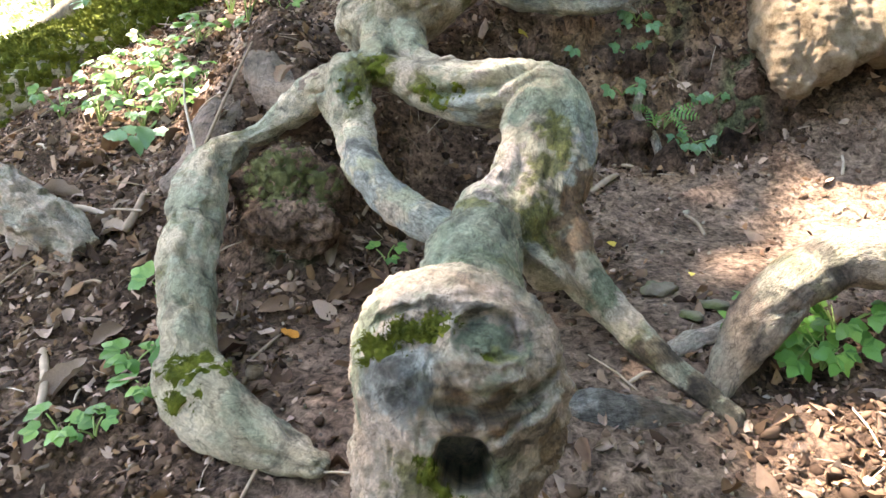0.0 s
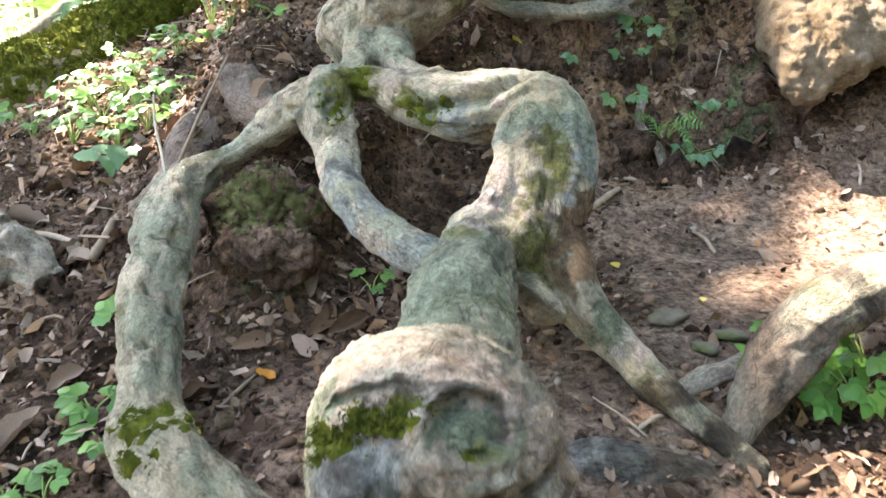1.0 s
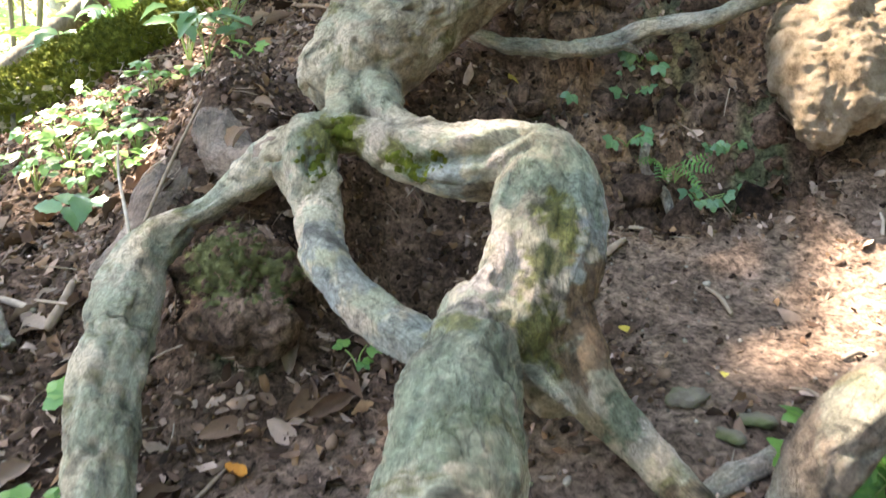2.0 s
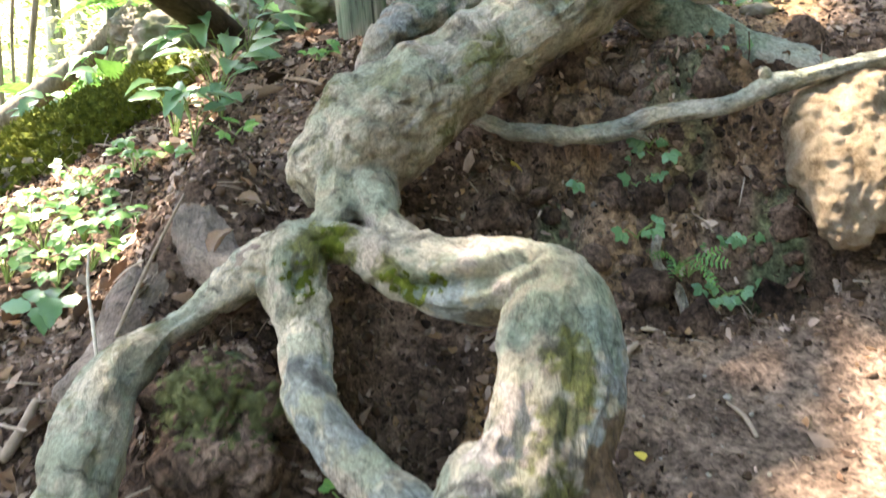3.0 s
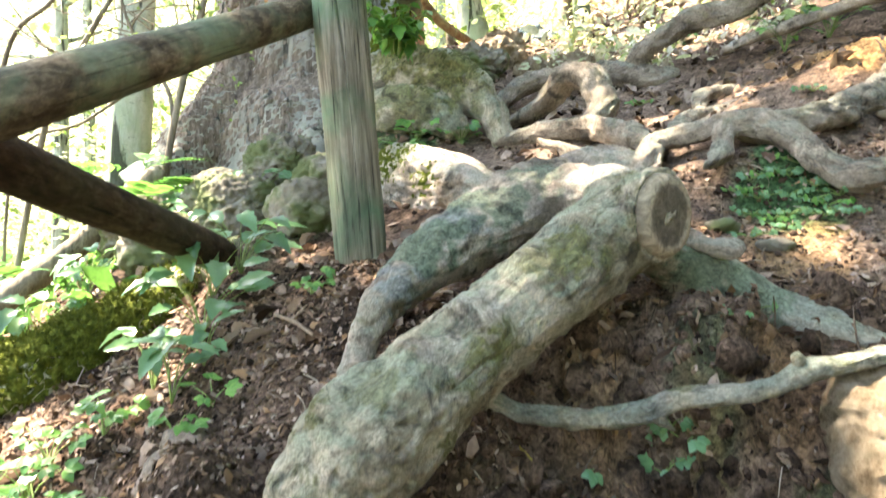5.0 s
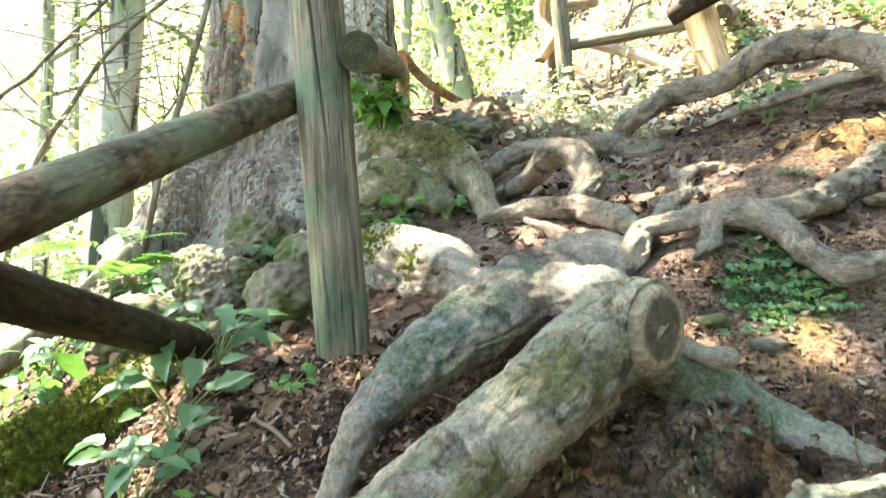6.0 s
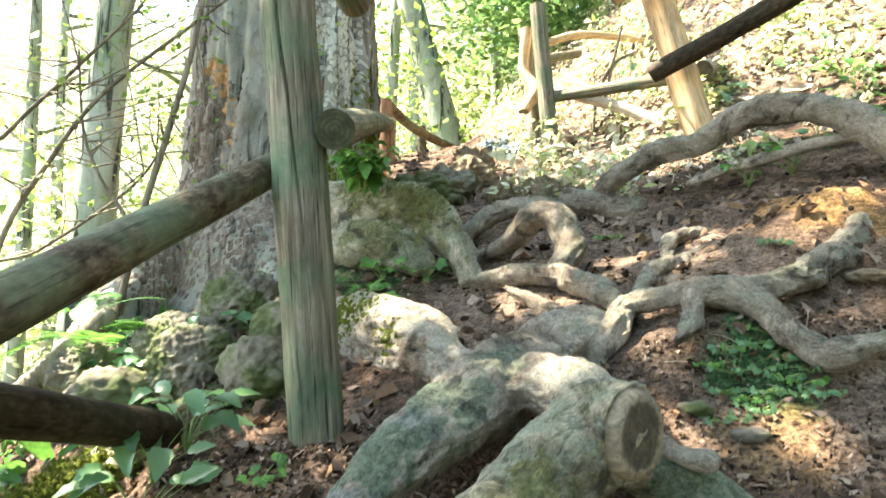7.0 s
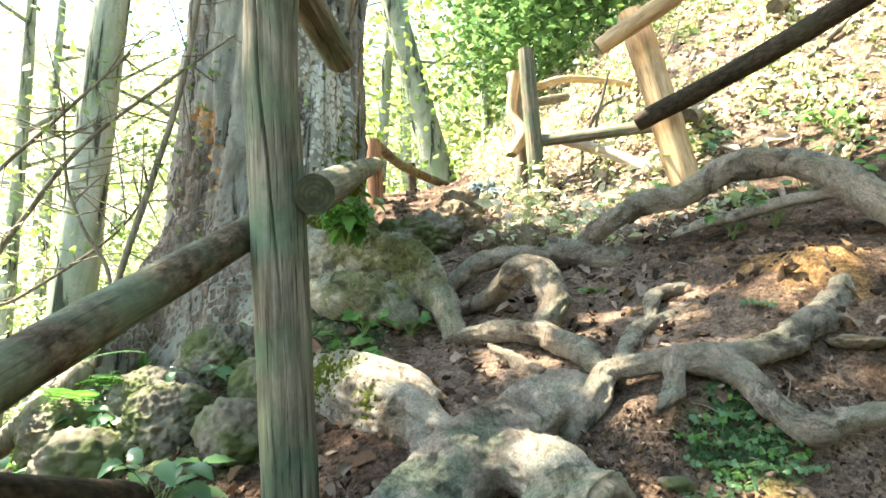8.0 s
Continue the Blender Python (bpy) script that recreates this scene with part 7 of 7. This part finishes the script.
# ---- single dead leaves and twigs ----
BIG_LEAF = variants("dead_leaf", lambda k: dry_leaf(k, 0.52 + 0.05 * k), DEAD)
PALE_LEAF = variants("dead_leaf", lambda k: dry_leaf(10 + k, 0.55 + 0.04 * k), leaf_paint("pale_dead_leaf", [(0.19, 0.13, 0.095), (0.26, 0.19, 0.145), (0.13, 0.09, 0.064)], 0.1, 0.75))
ORANGE = variants("dead_leaf", lambda k: dry_leaf(31, 0.75, crumple=0.16), leaf_paint("orange_dead_leaf", [(0.42, 0.17, 0.03), (0.5, 0.22, 0.04), (0.36, 0.14, 0.03)], 0.15, 0.6), 1)
YELLOW = variants("dead_leaf", lambda k: leaf_grid(1.0, 0.6, 0.2, 0.4, 0, 0.03, 8), leaf_paint("yellow_dead_leaf", [(0.5, 0.40, 0.08), (0.6, 0.5, 0.12), (0.45, 0.33, 0.06)], 0.2, 0.6), 1)


def fallen_leaf(x, y, size, turn, mesh, label, tip=(12, 0), z=None):
    ob = tagged(new("dead_leaf", mesh), label, "leaf", "fallen leaves")
    zz = ground_z(x, y) + 0.006 if z is None else z
    sx, sy = (ground_z(x + 0.02, y) - ground_z(x, y)) / 0.02, (ground_z(x, y + 0.02) - ground_z(x, y)) / 0.02
    q = Vector((-sx, -sy, 1)).to_track_quat("Z", "Y").to_matrix().to_4x4()
    ob.matrix_basis = Matrix.Translation((x, y, zz)) @ q @ pose(0, 0, 0, tip[0], tip[1], turn) @ Matrix.Scale(size, 4)
    return ob


fallen_leaf(-0.50, 0.89, 0.085, -20, PALE_LEAF[0], "large pale pinkish dead leaf on the soil", (20, 0))
fallen_leaf(-0.22, 0.985, 0.03, 70, ORANGE[0], "curled orange dead leaf on the soil", (10, 10))
fallen_leaf(-0.295, 1.36, 0.055, -60, BIG_LEAF[2], "curled brown dead leaf caught on the root", (25, -30), 0.655)
fallen_leaf(-0.72, 1.33, 0.10, 80, PALE_LEAF[2], "rolled pale dead leaf beside the rotten log", (10, 40))
fallen_leaf(-0.25, 1.04, 0.06, 100, BIG_LEAF[1], "dark dead leaf on the bank")
fallen_leaf(-0.18, 1.06, 0.05, 60, BIG_LEAF[3], "dark dead leaf on the bank")
fallen_leaf(0.315, 1.25, 0.022, 80, YELLOW[0], "small yellow leaf on the path")
fallen_leaf(0.40, 1.10, 0.02, 150, YELLOW[0], "small yellow leaf on the path")
fallen_leaf(-0.27, 0.86, 0.02, 30, YELLOW[0], "small yellow leaf on the soil")
fallen_leaf(0.48, 1.52, 0.04, 20, PALE_LEAF[1], "pinkish dead leaf at the foot of the bank")
fallen_leaf(0.17, 1.67, 0.045, 120, YELLOW[0], "yellowed leaf on the bank")
rr = random.Random(12)
for k in range(24):
    fallen_leaf(rr.uniform(0.18, 0.46), rr.uniform(0.69, 0.82), rr.uniform(0.012, 0.028), rr.uniform(0, 360), PALE_LEAF[k % 4], "pale dead leaf in a heap by the root", (rr.uniform(-35, 35), rr.uniform(-35, 35)))
for k in range(70):
    x = rr.uniform(-1.0, 0.15)
    y = rr.uniform(0.75, 2.1)
    fallen_leaf(x, y, rr.uniform(0.035, 0.065), rr.uniform(0, 360), (BIG_LEAF if k % 3 else PALE_LEAF)[k % 4], "dead beech leaf on the slope", (rr.uniform(-20, 25), rr.uniform(-25, 25)))
for k in range(26):
    fallen_leaf(rr.uniform(-0.45, 0.1), rr.uniform(1.95, 2.5), rr.uniform(0.05, 0.08), rr.uniform(0, 360), (BIG_LEAF if k % 3 else PALE_LEAF)[k % 4], "dead leaf at the foot of the post", (rr.uniform(-20, 30), rr.uniform(-25, 25)))
for k in range(22):
    fallen_leaf(rr.uniform(0.1, 0.75), rr.uniform(1.58, 1.85), rr.uniform(0.025, 0.05), rr.uniform(0, 360), BIG_LEAF[k % 4], "dead leaf caught on the steep bank", (rr.uniform(-30, 30), rr.uniform(-30, 30)))


def stick(pts, label, mat=None):
    me = mesh_of("stick", *tube(pts, 8, 0.01, 0.12, 60), mat or TWIG)
    return tagged(new("stick", me), label, "stick", "sticks on the ground")


def lying(x0, y0, x1, y1, r, label, rise=0.0):
    a, b = on_ground(x0, y0, r), on_ground(x1, y1, r + rise)
    c = (a + b) / 2 + Vector((0.004, 0.003, 0.004))
    return stick([(*a, r), (*c, r), (*b, r * 0.75)], label)


PALE_TWIG, _tn, _tl, _tb = material("bleached_twig", 0.8)
_tl.new(ramp(_tn, _tl, noise_tex(_tn, _tl, coords(_tn, _tl), 90, 5), [(0.3, (0.26, 0.21, 0.16)), (0.7, (0.42, 0.36, 0.29))]), _tb.inputs["Base Color"])
stick([(-0.40, 1.18, 0.47, 0.003), (-0.432, 1.24, 0.54, 0.0026), (-0.46, 1.29, 0.60, 0.0022), (-0.466, 1.31, 0.645, 0.0016)], "bleached upright dead stalk", PALE_TWIG)
stick([(-0.43, 1.30, 0.53, 0.003), (-0.41, 1.38, 0.62, 0.003), (-0.38, 1.46, 0.72, 0.002)], "thin dry stalk leaning on the root")
lying(-0.55, 1.22, -0.55, 1.30, 0.008, "short broken stick in the litter")
lying(-0.60, 1.27, -0.72, 1.31, 0.006, "short broken stick in the litter")
lying(0.80, 1.42, 0.812, 1.45, 0.003, "pale stick at the foot of the bank", 0.01)
lying(0.30, 1.41, 0.36, 1.47, 0.007, "short pale stick on the path")
lying(0.42, 1.51, 0.36, 1.50, 0.004, "short brown stick on the path")
lying(-0.56, 0.95, -0.50, 0.82, 0.006, "dark stick in the litter")
lying(-0.33, 2.06, -0.22, 1.90, 0.005, "bent dry vine over the soil", 0.02)
for k in range(24):
    x, y, g, ln = rr.uniform(-0.9, 0.8), rr.uniform(0.75, 2.2), rr.uniform(0, 3.14), rr.uniform(0.03, 0.08)
    lying(x, y, x + ln * math.cos(g), y + ln * math.sin(g), rr.uniform(0.0015, 0.004), "small dry stick in the litter")

# ---- bare saplings behind the rails ----
SAPLINGS = [
    [(-1.66, 3.4, 1.2, 0.013), (-1.55, 3.4, 1.75, 0.012), (-1.40, 3.4, 2.05, 0.011), (-1.20, 3.4, 2.35, 0.009), (-0.85, 3.4, 2.66, 0.007), (-0.62, 3.4, 2.85, 0.005)],
    [(-1.10, 3.4, 1.35, 0.016), (-1.02, 3.4, 1.80, 0.015), (-0.92, 3.4, 2.20, 0.014), (-0.82, 3.4, 2.65, 0.012), (-0.76, 3.4, 3.2, 0.010)],
    [(-1.75, 3.4, 1.9, 0.010), (-1.55, 3.4, 2.20, 0.009), (-1.35, 3.4, 2.42, 0.008), (-1.05, 3.4, 2.75, 0.006)],
    [(-1.05, 3.4, 1.75, 0.009), (-1.18, 3.4, 2.0, 0.007), (-1.26, 3.4, 2.2, 0.006), (-1.30, 3.4, 2.55, 0.004)],
    [(-1.75, 3.5, 1.55, 0.007), (-1.45, 3.5, 1.72, 0.007), (-1.1, 3.5, 1.98, 0.006), (-0.95, 3.5, 2.2, 0.004)],
]
SAPLING = timber("sapling_bark", [(0.09, 0.07, 0.05), (0.17, 0.135, 0.10), (0.25, 0.21, 0.16)], 0.2)
for k, pts in enumerate(SAPLINGS):
    base = thing("sapling", "thin bare sapling with a few green leaves", "sapling", pts[0][:3], "saplings by the big tree")
    rg = np.random.default_rng(60 + k)
    p = np.array(pts)[:, :3]
    pieces = [tube([(pts[0][0] - 0.05, pts[0][1], float(base_height([pts[0][0]], [pts[0][1]])[0]) - 0.1, pts[0][3])] + pts, 8, 0.04, 0.1, 20)]
    leaf_at = []
    for j in range(16):
        u = rg.uniform(1, len(p) - 1.01)
        a = p[int(u)] + (p[int(u) + 1] - p[int(u)]) * (u % 1)
        b = a + rg.normal(size=3) * np.array((0.22, 0.12, 0.16)) + np.array((0, 0, 0.08))
        pieces.append(tube([(*a, 0.004), (*((a + b) / 2 + rg.normal(size=3) * 0.02), 0.003), (*b, 0.0012)], 5, 0.05, 0.1))
        leaf_at.append(b + rg.normal(size=(4, 3)) * 0.05)
    child("stem", mesh_of("stem", *joined(pieces), SAPLING), base)
    child("foliage", leaf_cloud("foliage", np.vstack(leaf_at), 0.036, CANOPY, k), base, "few bright green leaves")
stick([(-1.75, 2.9, 0.75, 0.045), (-1.25, 3.0, 1.15, 0.042), (-0.98, 3.05, 1.42, 0.038)], "grey dead branch leaning behind the rails", SAPLING)

# ---- bare fallen branches on the bright hillside ----
for pts in ([(1.32, 4.9, 2.95, 0.012), (1.42, 4.9, 3.15, 0.011), (1.50, 4.9, 3.42, 0.008)], [(1.42, 4.9, 3.12, 0.010), (1.58, 4.9, 3.24, 0.007)], [(1.7, 5.2, 3.45, 0.02), (2.1, 5.2, 3.62, 0.025), (2.6, 5.2, 3.9, 0.025)], [(1.75, 5.0, 3.3, 0.009), (1.95, 5.0, 3.6, 0.007), (2.05, 5.0, 3.85, 0.005)], [(2.2, 4.4, 3.0, 0.02), (2.5, 4.4, 3.25, 0.02), (2.9, 4.4, 3.6, 0.015)]):
    low = on_ground(pts[0][0] - 0.05, pts[0][1], -0.03)
    stick([(*low, pts[0][3])] + pts, "bare dead branch sticking out of the hillside", SAPLING)
